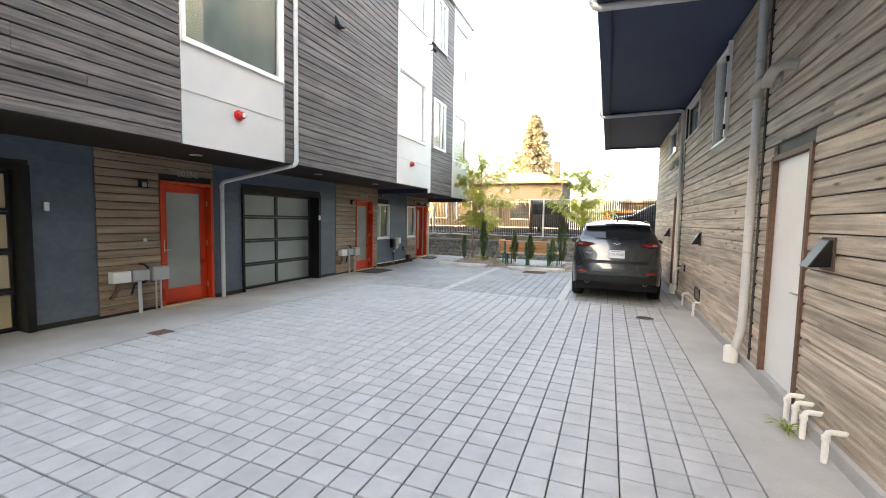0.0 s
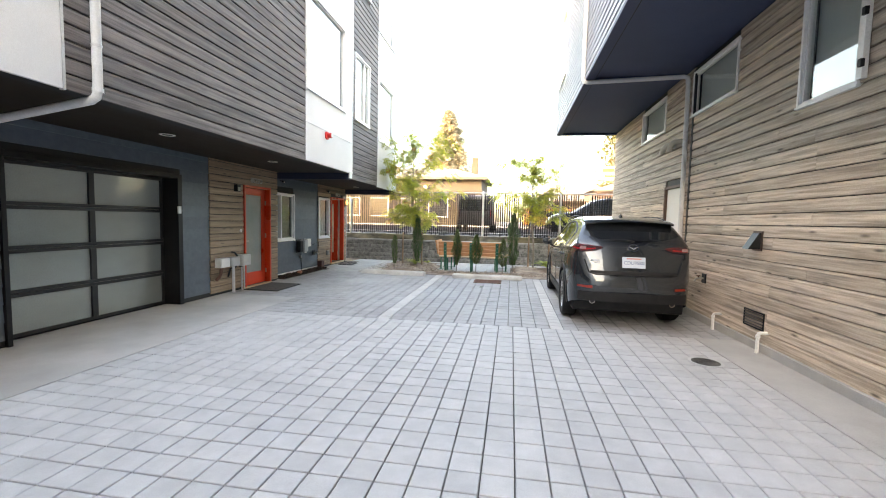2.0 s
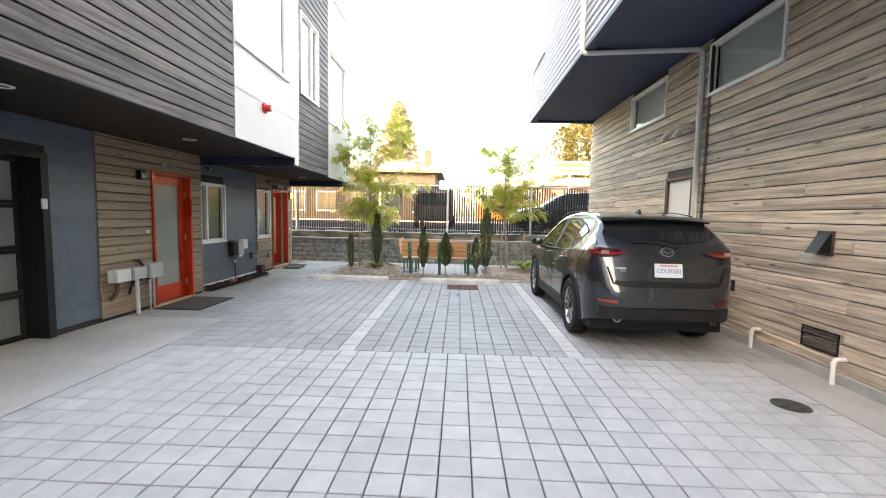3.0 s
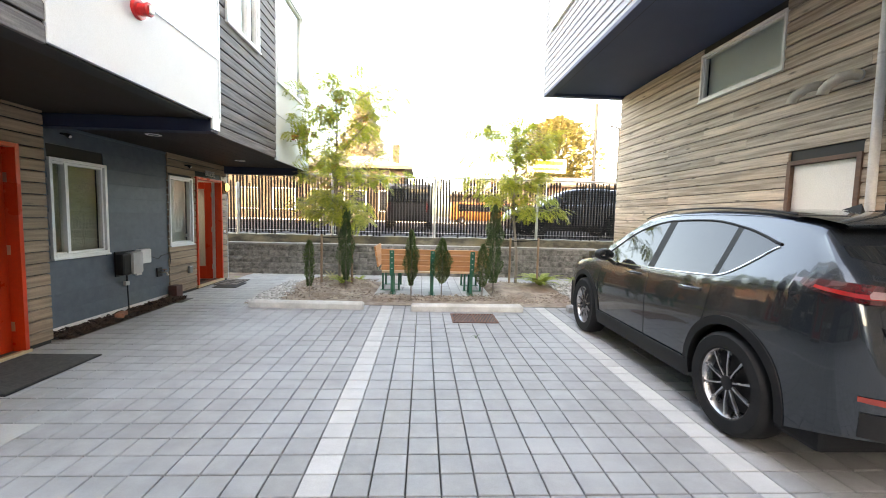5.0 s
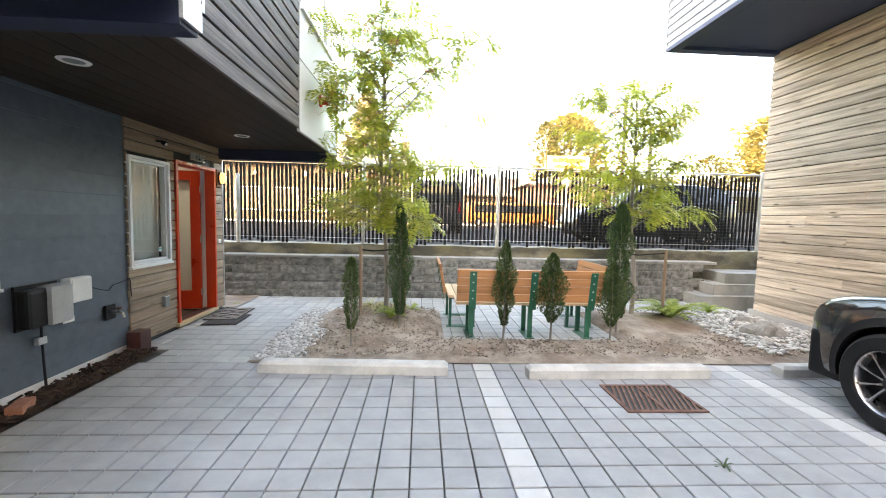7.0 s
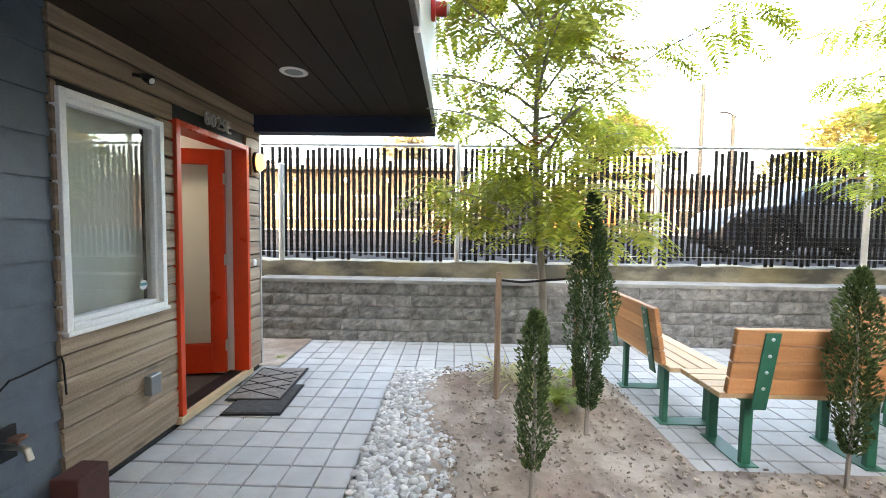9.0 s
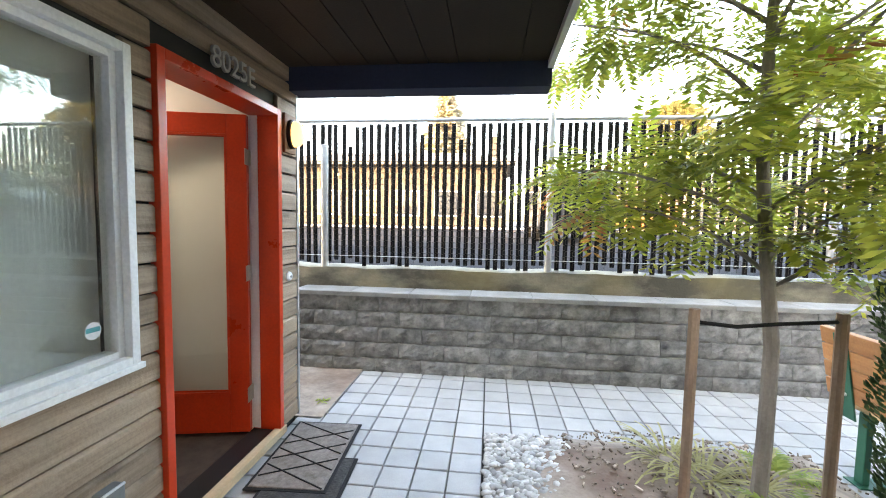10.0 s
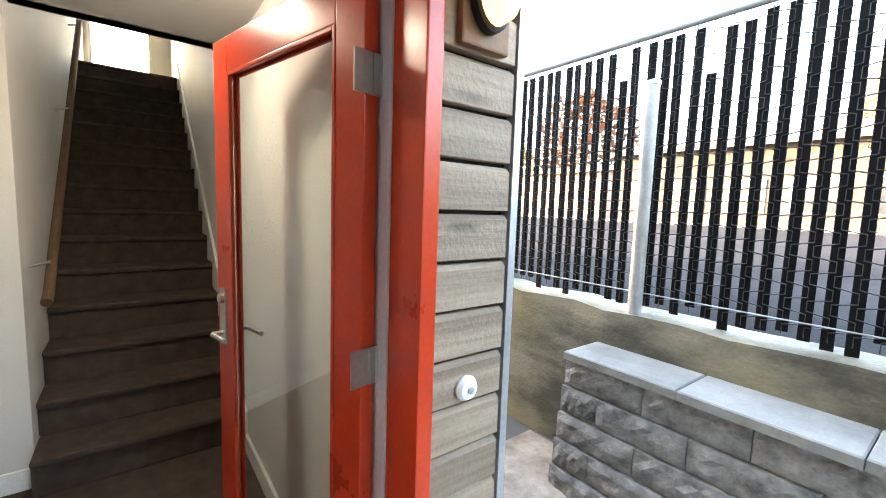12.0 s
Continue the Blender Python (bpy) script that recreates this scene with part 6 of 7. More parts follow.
def meter_row(ys, z):
    """Gas meter boxes and their pipes below."""
    for i, y in enumerate(ys):
        b = thing("utility_box", ("pale" if i == 0 else "grey") + " utility box on the cedar wall with a conduit below", "utility box", at(XA + 0.002, y, z), group="utility boxes")
        e = 0.03 if i == 2 else 0.0
        part("enclosure", Geo().box(0, 0.13 + e, -0.13, 0.13, -0.09 - e * 0.6, 0.09 + e).mesh("enclosure", WHITE_BOX if i == 0 else GREY_BOX, 0.012), b)
        part("cover", Geo().box(0.13 + e, 0.14 + e, -0.118, 0.118, -0.078 - e * 0.6, 0.078 + e).mesh("cover", WHITE_BOX if i == 0 else GREY_BOX, 0.005), b)
        if i == 1:
            part("conduit", Geo().tube([(0.07, 0, -0.09), (0.07, 0.01, -z)], 0.028, 12).mesh("conduit", PIPE, smooth=True), b)
            part("supply_pipe", Geo().tube([(0.03, -0.10, -0.30), (0.05, -0.06, -0.14), (0.05, 0.10, -0.12), (0.05, 0.17, -0.05), (0.04, 0.16, 0.10), (0.03, 0.10, 0.17), (0.0, 0.04, 0.18)], 0.017, 10).mesh("supply_pipe", BLACK, smooth=True), b, "bent black supply pipe")
        elif i == 0:
            part("bracket", Geo().tube([(0.06, -0.02, -0.09), (0.06, -0.04, -0.20), (0.05, -0.08, -0.28), (0.0, -0.10, -0.33)], 0.030, 10).mesh("bracket", RUST, smooth=True), b)
        else:
            part("valve", Geo().lathe([(0.03, -0.13), (0.036, -0.12), (0.03, -0.09)], 14, Matrix.Translation((0.07, -0.08, 0))).mesh("valve", BLACK, smooth=True), b, "black valve under the box")
            for k in (-0.04, 0.04):
                part("conduit", Geo().tube([(0.07, k, -0.09), (0.07, k, -z)], 0.014, 10).mesh("conduit", GALV, smooth=True), b)


meter_row((3.80, 4.08, 4.38), 0.62)
meter_row((9.56, 9.86, 10.16), 0.62)
u = thing("gas_meter", "black meter with a grey rounded cover on the blue wall", "utility box", at(WX, 13.02, 0.74))
part("meter_body", Geo().box(0.02, 0.13, -0.21, 0.0, -0.16, 0.15).mesh("meter_body", BLACK, 0.03), u, "black meter body")
part("enclosure", Geo().box(0.02, 0.17, -0.05, 0.17, -0.165, 0.165).mesh("enclosure", GREY_BOX, 0.04, True), u, "grey rounded cover")
part("back_plate", Geo().box(0, 0.02, -0.20, 0.18, -0.18, 0.18).mesh("back_plate", BLACK, 0.003), u)
part("conduit", Geo().tube([(0.03, 0.0, -0.18), (0.03, 0.0, -0.30), (0.03, 0.02, -0.74)], 0.010, 8).mesh("conduit", BLACK), u)
part("terminal", Geo().box(0, 0.04, -0.04, 0.04, -0.33, -0.27).mesh("terminal", GREY_BOX, 0.004), u)
w = thing("junction_box", "small white junction box on the blue wall", "utility box", at(WX, 13.36, 0.81))
part("enclosure", Geo().box(0, 0.09, -0.11, 0.12, -0.11, 0.11).mesh("enclosure", WHITE_BOX, 0.012), w)
part("lid", Geo().box(0.09, 0.098, -0.10, 0.11, -0.1, 0.1).mesh("lid", WHITE_BOX, 0.004), w)
part("tag", Geo().box(0, 0.02, -0.12, 0.0, -0.29, -0.24).mesh("tag", WHITE_BOX, 0.004), w)


def spigot(m, label):
    s = thing("hose_tap", label, "tap", m)
    part("plate", Geo().box(0, 0.018, -0.065, 0.065, -0.075, 0.075).mesh("plate", BLACK, 0.004), s)
    part("body", Geo().tube([(0.01, 0, 0), (0.10, 0, 0), (0.13, 0, -0.01), (0.145, 0, -0.055)], 0.014, 12).mesh("body", BRASS, smooth=True), s)
    part("wheel", Geo().lathe([(0.03, 0), (0.034, 0.006), (0.03, 0.012), (0.004, 0.01)], 14, pose(0.09, 0, 0.035, 0, 0, 0)).tube([(0.09, 0, 0), (0.09, 0, 0.04)], 0.006).mesh("wheel", RUST, smooth=True), s)


spigot(at(WX, 13.80, 0.50), "brass hose tap on a dark plate in the blue wall")
spigot(at(EX, 9.70, 0.69, 180), "brass hose tap on the cedar wall behind the car")
o = thing("outlet_box", "grey covered outdoor socket on the cedar boards", "socket", at(WX, 14.68, 0.43))
part("cover", Geo().box(0, 0.05, -0.045, 0.045, -0.065, 0.065).mesh("cover", surf("weathered_grey_cover", (0.13, 0.14, 0.14), (0.18, 0.19, 0.19), bump=0.05), 0.008), o)
part("hinge_bar", Geo().tube([(0.045, -0.045, 0.06), (0.045, 0.045, 0.06)], 0.006).mesh("hinge_bar", GALV), o)
for x, y, z in ((WX, 16.085, 1.09), (XA, 4.23, 1.18), (XA, 10.20, 1.22)):
    b = thing("door_bell", "round white door bell on the cedar boards", "door bell", at(x, y, z), group="door bells")
    part("body", Geo().lathe([(0.032, 0), (0.034, 0.008), (0.026, 0.02), (0.004, 0.024)], 20, pose(0, 0, 0, 0, 90, 0)).mesh("body", TRIM, smooth=True), b)
    part("button", Geo().lathe([(0.010, 0.02), (0.010, 0.027), (0.003, 0.029)], 14, pose(0, 0, 0, 0, 90, 0)).mesh("button", GALV, smooth=True), b)
for y, z in ((8.50, 1.60), (2.86, 1.68)):
    k = thing("keypad", "small pale keypad beside the garage door", "keypad", at(XA + 0.012, y + 0.10, z), group="keypads")
    part("body", Geo().box(0, 0.025, -0.03, 0.03, -0.06, 0.06).mesh("body", WHITE_BOX, 0.005), k)
for y, z in ((12.04, 2.42), (14.62, 2.36)):
    c = thing("security_light", "small dark sensor lamp under the soffit", "sensor lamp", at(WX, y, z), group="sensor lamps")
    part("arm", Geo().tube([(0, 0, 0), (0.06, 0, -0.01)], 0.012).mesh("arm", BLACK), c)
    part("head", Geo().lathe([(0.012, -0.03), (0.026, 0.0), (0.03, 0.04), (0.026, 0.045)], 14, pose(0.075, 0, -0.015, 0, 120, 0)).mesh("head", BLACK, smooth=True), c)
    part("lens", Geo().lathe([(0.02, 0.045), (0.015, 0.052), (0.003, 0.054)], 12, pose(0.075, 0, -0.015, 0, 120, 0)).mesh("lens", TRIM, smooth=True), c)
cb = thing("cable", "thin dark cable looped along the blue wall", "cable", at(WX + 0.006, 13.3, 0.75))
part("wire", Geo().tube([(0.004, 0.25 + 0.06 * i, 0.05 - 0.03 * math.sin(i * 0.35) - 0.012 * i * (i < 5)) for i in range(10)] + [(0.004, 0.80, 0.02), (0.004, 0.81, -0.15)], 0.005, 6).mesh("wire", BLACK), cb)


def wedge_lamp(y, z):
    """A dark hooded wall lamp on the east wall."""
    l = thing("wedge_lamp", "dark hooded metal vent on the cedar wall", "vent hood", at(EX - 0.002, y, z, 180), group="hooded vents")
    part("hood", Geo().add([(0, -0.075, 0.11), (0, 0.075, 0.11), (0.03, 0.075, 0.11), (0.03, -0.075, 0.11), (0, -0.075, -0.09), (0, 0.075, -0.09), (0.15, 0.075, -0.10), (0.15, -0.075, -0.10)], [(0, 1, 2, 3), (4, 7, 6, 5), (3, 2, 6, 7), (0, 3, 7, 4), (1, 5, 6, 2), (0, 4, 5, 1)]).mesh("hood", BLACK, 0.008), l)
    part("flange", Geo().box(0, 0.012, -0.10, 0.10, -0.12, 0.13).mesh("flange", surf("brown_flange", (0.07, 0.045, 0.035), (0.1, 0.065, 0.05), bump=0.1), 0.003), l)


wedge_lamp(3.70, 1.40)
wedge_lamp(8.32, 1.35)
wedge_lamp(12.3, 1.38)


def gooseneck(y, z):
    l = thing("exhaust_pipes", "pair of tan elbow vent pipes on the cedar wall", "vent pipe", at(EX, y, z))
    for d in (0.0, 0.38):
        p = part("pipe", Geo().tube([(0.02, -d, 0.06), (-0.08, -d, 0.07), (-0.14, -d + 0.05, 0.06), (-0.15, -d + 0.17, 0.02), (-0.15, -d + 0.22, -0.02), (-0.15, -d + 0.235, -0.07)], 0.052, 14).mesh("pipe", surf("tan_plastic_%d" % int(d * 10), (0.42, 0.38, 0.32), (0.52, 0.48, 0.41), bump=0.03), smooth=True), l)
        part("flange", Geo().lathe([(0.06, 0), (0.06, 0.012), (0.04, 0.014)], 16, pose(0, -d, 0.06, 0, -90, 0)).mesh("flange", GREY_BOX), p)


gooseneck(4.95, 3.02)
gooseneck(11.30, 3.02)


def stub(x, y, h):
    s = thing("vent_stub", "short white plastic pipe elbow at the wall foot", "pipe", at(x, y, 0.0), group="white pipe elbows")
    part("pipe", Geo().tube([(0, 0, 0), (0, 0, h - 0.03), (0.012, 0, h - 0.006), (0.03, 0, h), (EX - x + 0.02, 0, h)], 0.020, 12).mesh("pipe", PVC, smooth=True), s)
    part("socket", Geo().lathe([(0.021, -0.03), (0.026, -0.03), (0.026, 0.0), (0.021, 0.0)], 14, Matrix.Translation((0, 0, h - 0.03)), close=True).mesh("socket", PVC), s)


for y, h in ((3.93, 0.22), (3.77, 0.22), (3.62, 0.21), (3.28, 0.22), (8.0, 0.25), (9.12, 0.24)):
    stub(EX - 0.10, y, h)
lv = thing("louvre_vent", "dark slatted foundation vent low in the cedar wall", "louvre", at(EX, 8.29, 0.36))
part("frame", Geo().box(-0.012, 0, -0.22, 0.22, -0.11, -0.095).box(-0.012, 0, -0.22, 0.22, 0.095, 0.11).box(-0.012, 0, -0.22, -0.205, -0.095, 0.095).box(-0.012, 0, 0.205, 0.22, -0.095, 0.095).mesh("frame", BLACK), lv)
for i in range(5):
    part("slat", Geo().box(-0.015, 0.015, -0.205, 0.205, -0.004, 0.004, pose(-0.006, 0, -0.075 + i * 0.038, 0, 35, 0)).mesh("slat", surf("brown_louvre_%d" % i, (0.06, 0.05, 0.045), (0.09, 0.075, 0.065), bump=0.05)), lv)
hw = thing("window_stay", "open wooden casement shutter beside the tall window", "shutter", at(EX - 0.005, 6.90, 2.88))
part("leaf", Geo().box(-0.05, 0.0, -0.035, 0.035, 0, 1.34).mesh("leaf", TRIM, 0.004), hw)
for z in (0.10, 0.55, 1.05):
    part("clip", Geo().box(-0.075, -0.04, -0.05, -0.01, z, z + 0.07).mesh("clip", BLACK, 0.004), hw)

# ---- door mats ----
def mat(m, w, l, label, ribs):
    t = thing("door_mat", label, "door mat", m)
    part("backing", Geo().slab(-w / 2, w / 2, -l / 2, l / 2, 0, 0.010, 0.003).mesh("backing", RUBBER), t)
    part("mat_top", Geo().slab(-w / 2 + 0.02, w / 2 - 0.02, -l / 2 + 0.02, l / 2 - 0.02, 0.010, 0.016, 0.003).mesh("pile", MAT_RIB if ribs else surf("dark_mat_pile", (0.03, 0.03, 0.03), (0.06, 0.06, 0.058), (30, 30, 30), (0.9, 1), bump=0.6), fix=False), t)
    if ribs:
        for i in range(-4, 5):
            y = i * 0.085
            for d in (-1, 1):
                a, b = Vector((-w / 2 + 0.03, y - d * 0.10, 0.017)), Vector((w / 2 - 0.03, y + d * 0.10, 0.017))
                if max(abs(a.y), abs(b.y)) < l / 2 - 0.02 and (i + 4) % 2 == (0 if d > 0 else 1):
                    part("rib", Geo().tube([a, b], 0.005, 5).mesh("rib", RUBBER), t)


mat(at(-7.08, 15.78, 0.012, 3), 0.46, 0.76, "grey-brown door mat with a diagonal rib pattern", True)
mat(at(-6.98, 15.46, 0.003, 3), 0.46, 0.60, "thin black rubber mat under the patterned mat", False)
mat(at(-6.70, 10.66, 0.003, 0), 0.75, 1.0, "dark door mat before the red door", False)

# ---- plants ----
def leaf_material(name, c1, c2, gloss=0.5):
    ma = bpy.data.materials.new(name)
    ma.use_nodes = True
    n, l = ma.node_tree.nodes, ma.node_tree.links
    bs = n["Principled BSDF"]
    ge = n.new("ShaderNodeNewGeometry")
    ra = n.new("ShaderNodeValToRGB")
    ra.color_ramp.elements[0].color, ra.color_ramp.elements[1].color = (*c1, 1), (*c2, 1)
    l.new(ge.outputs["Random Per Island"], ra.inputs[0])
    l.new(ra.outputs[0], bs.inputs["Base Color"])
    bs.inputs["Roughness"].default_value = gloss
    tr = n.new("ShaderNodeBsdfTranslucent")
    l.new(ra.outputs[0], tr.inputs[0])
    mx = n.new("ShaderNodeMixShader")
    mx.inputs[0].default_value = 0.48
    l.new(bs.outputs[0], mx.inputs[1])
    l.new(tr.outputs[0], mx.inputs[2])
    l.new(mx.outputs[0], n["Material Output"].inputs[0])
    return ma


LEAF = leaf_material("yellow_green_leaflets", (0.19, 0.26, 0.03), (0.50, 0.50, 0.08))
LEAF_RED = leaf_material("red_brown_leaflets", (0.35, 0.10, 0.03), (0.40, 0.22, 0.05))
EVERGREEN = leaf_material("dark_evergreen_sprays", (0.022, 0.052, 0.018), (0.075, 0.13, 0.045))
EVERGREEN2 = leaf_material("mid_evergreen_sprays", (0.035, 0.065, 0.020), (0.10, 0.15, 0.05))
FERN = leaf_material("bright_fern", (0.15, 0.22, 0.03), (0.36, 0.42, 0.09))
DRY = leaf_material("straw_grass", (0.30, 0.27, 0.10), (0.48, 0.44, 0.20))
GOLD = leaf_material("golden_far_leaves", (0.13, 0.115, 0.04), (0.23, 0.195, 0.075))
# Conifer needles much paler than foliage: sunlight and haze are in the colour.
CONIFER = leaf_material("conifer_sun_in_colour", (0.30, 0.265, 0.19), (0.44, 0.40, 0.30))
FARGREEN = leaf_material("far_olive_leaves", (0.05, 0.055, 0.018), (0.11, 0.105, 0.035))
FARRED = leaf_material("far_red_leaves", (0.08, 0.035, 0.024), (0.14, 0.065, 0.04))
TRUNK = surf("grey_young_bark", (0.16, 0.14, 0.12), (0.28, 0.25, 0.22), (12, 12, 3), (0.7, 0.9), bump=0.4)
STAKE = surf("weathered_stake", (0.20, 0.13, 0.09), (0.30, 0.21, 0.15), (16, 16, 2), (0.8, 0.95), bump=0.3)


def compound_leaf(g, base, along, rng, length, pairs, size):
    """A feathered leaf: narrow leaflets in pairs along a drooping stalk."""
    d = along.normalized()
    side = d.cross(Vector((0, 0, 1)))
    side = side.normalized() if side.length > 0.05 else Vector((1, 0, 0))
    p = base.copy()
    step = length / pairs
    for i in range(pairs):
        d = (d + Vector((0, 0, -0.10))).normalized()
        p = p + d * step
        k = size * (0.65 + 0.5 * math.sin(math.pi * (i + 1) / (pairs + 1)))
        for s in (-1, 1):
            q = (side * s + d * 0.45 + Vector((0, 0, rng.uniform(-0.35, 0.1)))).normalized()
            w = d * (k * 0.17)
            mid = p + q * k * 0.5
            g.add([p, mid - w, p + q * k, mid + w], [(0, 1, 2, 3)])


def branch(rng, start, d, length, bend, n=6):
    pts, p = [start.copy()], start.copy()
    d = d.normalized()
    for _ in range(n):
        d = (d + Vector((jit(rng, 0.16), jit(rng, 0.16), bend + jit(rng, 0.08)))).normalized()
        p = p + d * (length / n)
        pts.append(p.copy())
    return pts


def young_tree(label, m, height, spread, seed, limbs, lean, leaves, west=-9.0):
    rng = random.Random(seed)
    t = thing("tree", label, "tree", m, "young trees in the bed")
    trunk = [Vector((0, 0, -0.05))]
    for i in range(1, 10):
        z = height * 0.86 * i / 9
        trunk.append(Vector((lean[0] * z / height + 0.03 * math.sin(i), lean[1] * z / height + 0.02 * math.cos(i * 1.7), z)))
    part("trunk", Geo().tube(trunk, [0.032 * (1 - 0.75 * i / 9) + 0.004 for i in range(10)], 9).mesh("trunk", TRUNK, smooth=True), t)
    crown, red = Geo(), Geo()
    tips = []
    for k in range(limbs):
        f = (0.28 if height > 4 else 0.40) + (0.66 if height > 4 else 0.54) * (k + 0.5) / limbs
        i = f * 9
        a, b = trunk[int(i)], trunk[min(int(i) + 1, 9)]
        st = a.lerp(b, i - int(i))
        ang = k * 2.4 + jit(rng, 0.3)
        low = k % 7 == 2 and 0.36 < f < 0.62 and height > 4
        up = 0.35 if low else 0.80 + 0.5 * f
        L = spread * (0.7 if low else 0.62 + 0.62 * math.sin(math.pi * min(1.0, max(0.0, (f - 0.12) / 0.95)))) * rng.uniform(0.75, 1.15)
        if math.cos(ang) < 0 and f > 0.45:
            L = min(L, (west + 0.25) / math.cos(ang) * math.hypot(1, up)) if west > -5 else L
        L *= (1 - 0.45 * max(0.0, -math.sin(ang))) * (0.4 if low and math.cos(ang) < 0.3 else 0.75 if low or f < 0.45 else 1.0)
        pts = branch(rng, st, Vector((math.cos(ang), math.sin(ang), up)), L, -0.07 if low else -0.11)
        part("limb", Geo().tube(pts, [0.012 * (1 - 0.12 * j) for j in range(len(pts))], 6).mesh("limb", TRUNK, smooth=True), t)
        for j in range(1, len(pts)):
            tips.append((pts[j], (pts[j] - pts[j - 1]), j / len(pts)))
    tips.append((trunk[-1], Vector((0.2, 0.1, 1)), 1))
    tips += [(trunk[i], Vector((jit(rng, 1), jit(rng, 1), 0.4)), 0.6) for i in (5, 6, 7, 8, 9)]
    for p, d, f in tips:
        for _ in range(max(1, int(leaves * (0.35 + f)))):
            q = (d.normalized() * 0.6 + Vector((jit(rng, 1), jit(rng, 1), jit(rng, 0.5)))).normalized()
            st = p + Vector((jit(rng, 0.06), jit(rng, 0.06), jit(rng, 0.06)))
            if st.x < west + 0.12 and st.z > 1.9:
                continue
            q.x = max(q.x, -0.1) if st.x < west + 0.45 and st.z > 1.9 else q.x
            compound_leaf(red if rng.random() < 0.025 else crown, st, q, rng, rng.uniform(0.24, 0.40), 11, rng.uniform(0.055, 0.085))
    part("crown", crown.mesh("crown", LEAF, fix=False), t, "feathery yellow-green leaves")
    if red.v:
        part("turning_leaves", red.mesh("turning_leaves", LEAF_RED, fix=False), t, "a few red-brown leaves")
    return t


young_tree("slender young tree with feathery yellow-green leaves", at(-4.72, 15.38, 0.08), 4.55, 1.42, 7, 38, (-0.12, 0.0), 8, -0.98)
young_tree("smaller young tree with feathery yellow-green leaves", at(-0.95, 15.65, 0.04), 3.9, 1.15, 19, 26, (-0.14, 0.0), 8)


def stakes(m, label, second=True):
    s = thing("tree_stake", label, "tree stake", m)
    part("post", Geo().tube([(0, 0, -0.05), (0, 0, 1.06)], 0.024, 8).mesh("post", STAKE), s)
    part("tie", Geo().tube([(0, 0, 1.0), (0.18, 0.0, 0.985), (0.36, 0.02, 1.0), (0.60, 0.02, 1.02)], 0.010, 6).mesh("tie", RUBBER), s, "black rubber tie")
    if second:
        part("post", Geo().tube([(0.62, 0.02, -0.05), (0.62, 0.02, 1.06)], 0.024, 8).mesh("post2", STAKE), s)


stakes(at(-5.07, 15.32, 0.06), "pair of brown wooden stakes tied to the young tree")
stakes(at(-1.10, 15.58, 0.05), "brown wooden stakes tied to the smaller tree")


def column_shrub(label, m, h, r, mat, seed, n, stem=0.18):
    rng = random.Random(seed)
    s = thing("shrub", label, "shrub", m, "upright evergreen shrubs")
    part("stem", Geo().tube([(0, 0, -0.04), (0.01, 0, h * 0.5), (0, 0.01, h * 0.9)], [0.014, 0.010, 0.004], 6).mesh("stem", TRUNK), s)
    g = Geo()
    lobes = [(rng.uniform(0, 6.28), rng.uniform(0.1, 0.95), rng.uniform(0.5, 1.0)) for _ in range(16)]
    for _ in range(n * 2):
        z = stem * h + (1 - stem) * h * rng.random() ** 0.9
        f = (z / h - stem) / (1 - stem)
        a = rng.uniform(0, 6.283)
        env = r * (min(1, f * 2.6 + 0.3)) * (1 - f ** 3.0) ** 0.6
        bump = 1 + 0.34 * math.sin(a * 2 + z * 7 + seed) + 0.3 * math.sin(z * 19 + a * 3 + seed * 2)
        d = env * bump * (0.35 + 0.65 * rng.random() ** 0.5)
        p = Vector((d * math.cos(a), d * math.sin(a), z))
        u = Vector((math.cos(a) * 0.7 + jit(rng, 0.5), math.sin(a) * 0.7 + jit(rng, 0.5), 0.9 + jit(rng, 0.5))).normalized()
        v = u.cross(Vector((jit(rng, 1), jit(rng, 1), jit(rng, 1)))).normalized()
        L, w = rng.uniform(0.016, 0.036), rng.uniform(0.004, 0.008)
        g.add([p, p + u * L * 0.5 + v * w, p + u * L, p + u * L * 0.5 - v * w], [(0, 1, 2, 3)])
    part("foliage", g.mesh("foliage", mat, fix=False), s)


column_shrub("small narrow upright evergreen shrub in the soil", at(-5.01, 14.18, 0.05), 1.0, 0.085, EVERGREEN2, 1, 1700)
column_shrub("tall dark columnar evergreen beside the tree", at(-4.50, 14.90, 0.08), 1.62, 0.125, EVERGREEN, 2, 5200, 0.1)
column_shrub("narrow upright evergreen behind the bench", at(-3.20, 14.42, 0.05), 1.22, 0.105, EVERGREEN2, 3, 2700, 0.15)
column_shrub("bushy upright evergreen behind the bench", at(-2.63, 14.37, 0.05), 1.08, 0.14, EVERGREEN2, 4, 3000, 0.22)
column_shrub("small upright evergreen at the bench end", at(-1.86, 14.42, 0.05), 0.98, 0.115, EVERGREEN2, 5, 2300, 0.18)
column_shrub("tall dark columnar evergreen beside the smaller tree", at(-1.58, 14.84, 0.06), 1.72, 0.15, EVERGREEN, 6, 5600, 0.1)


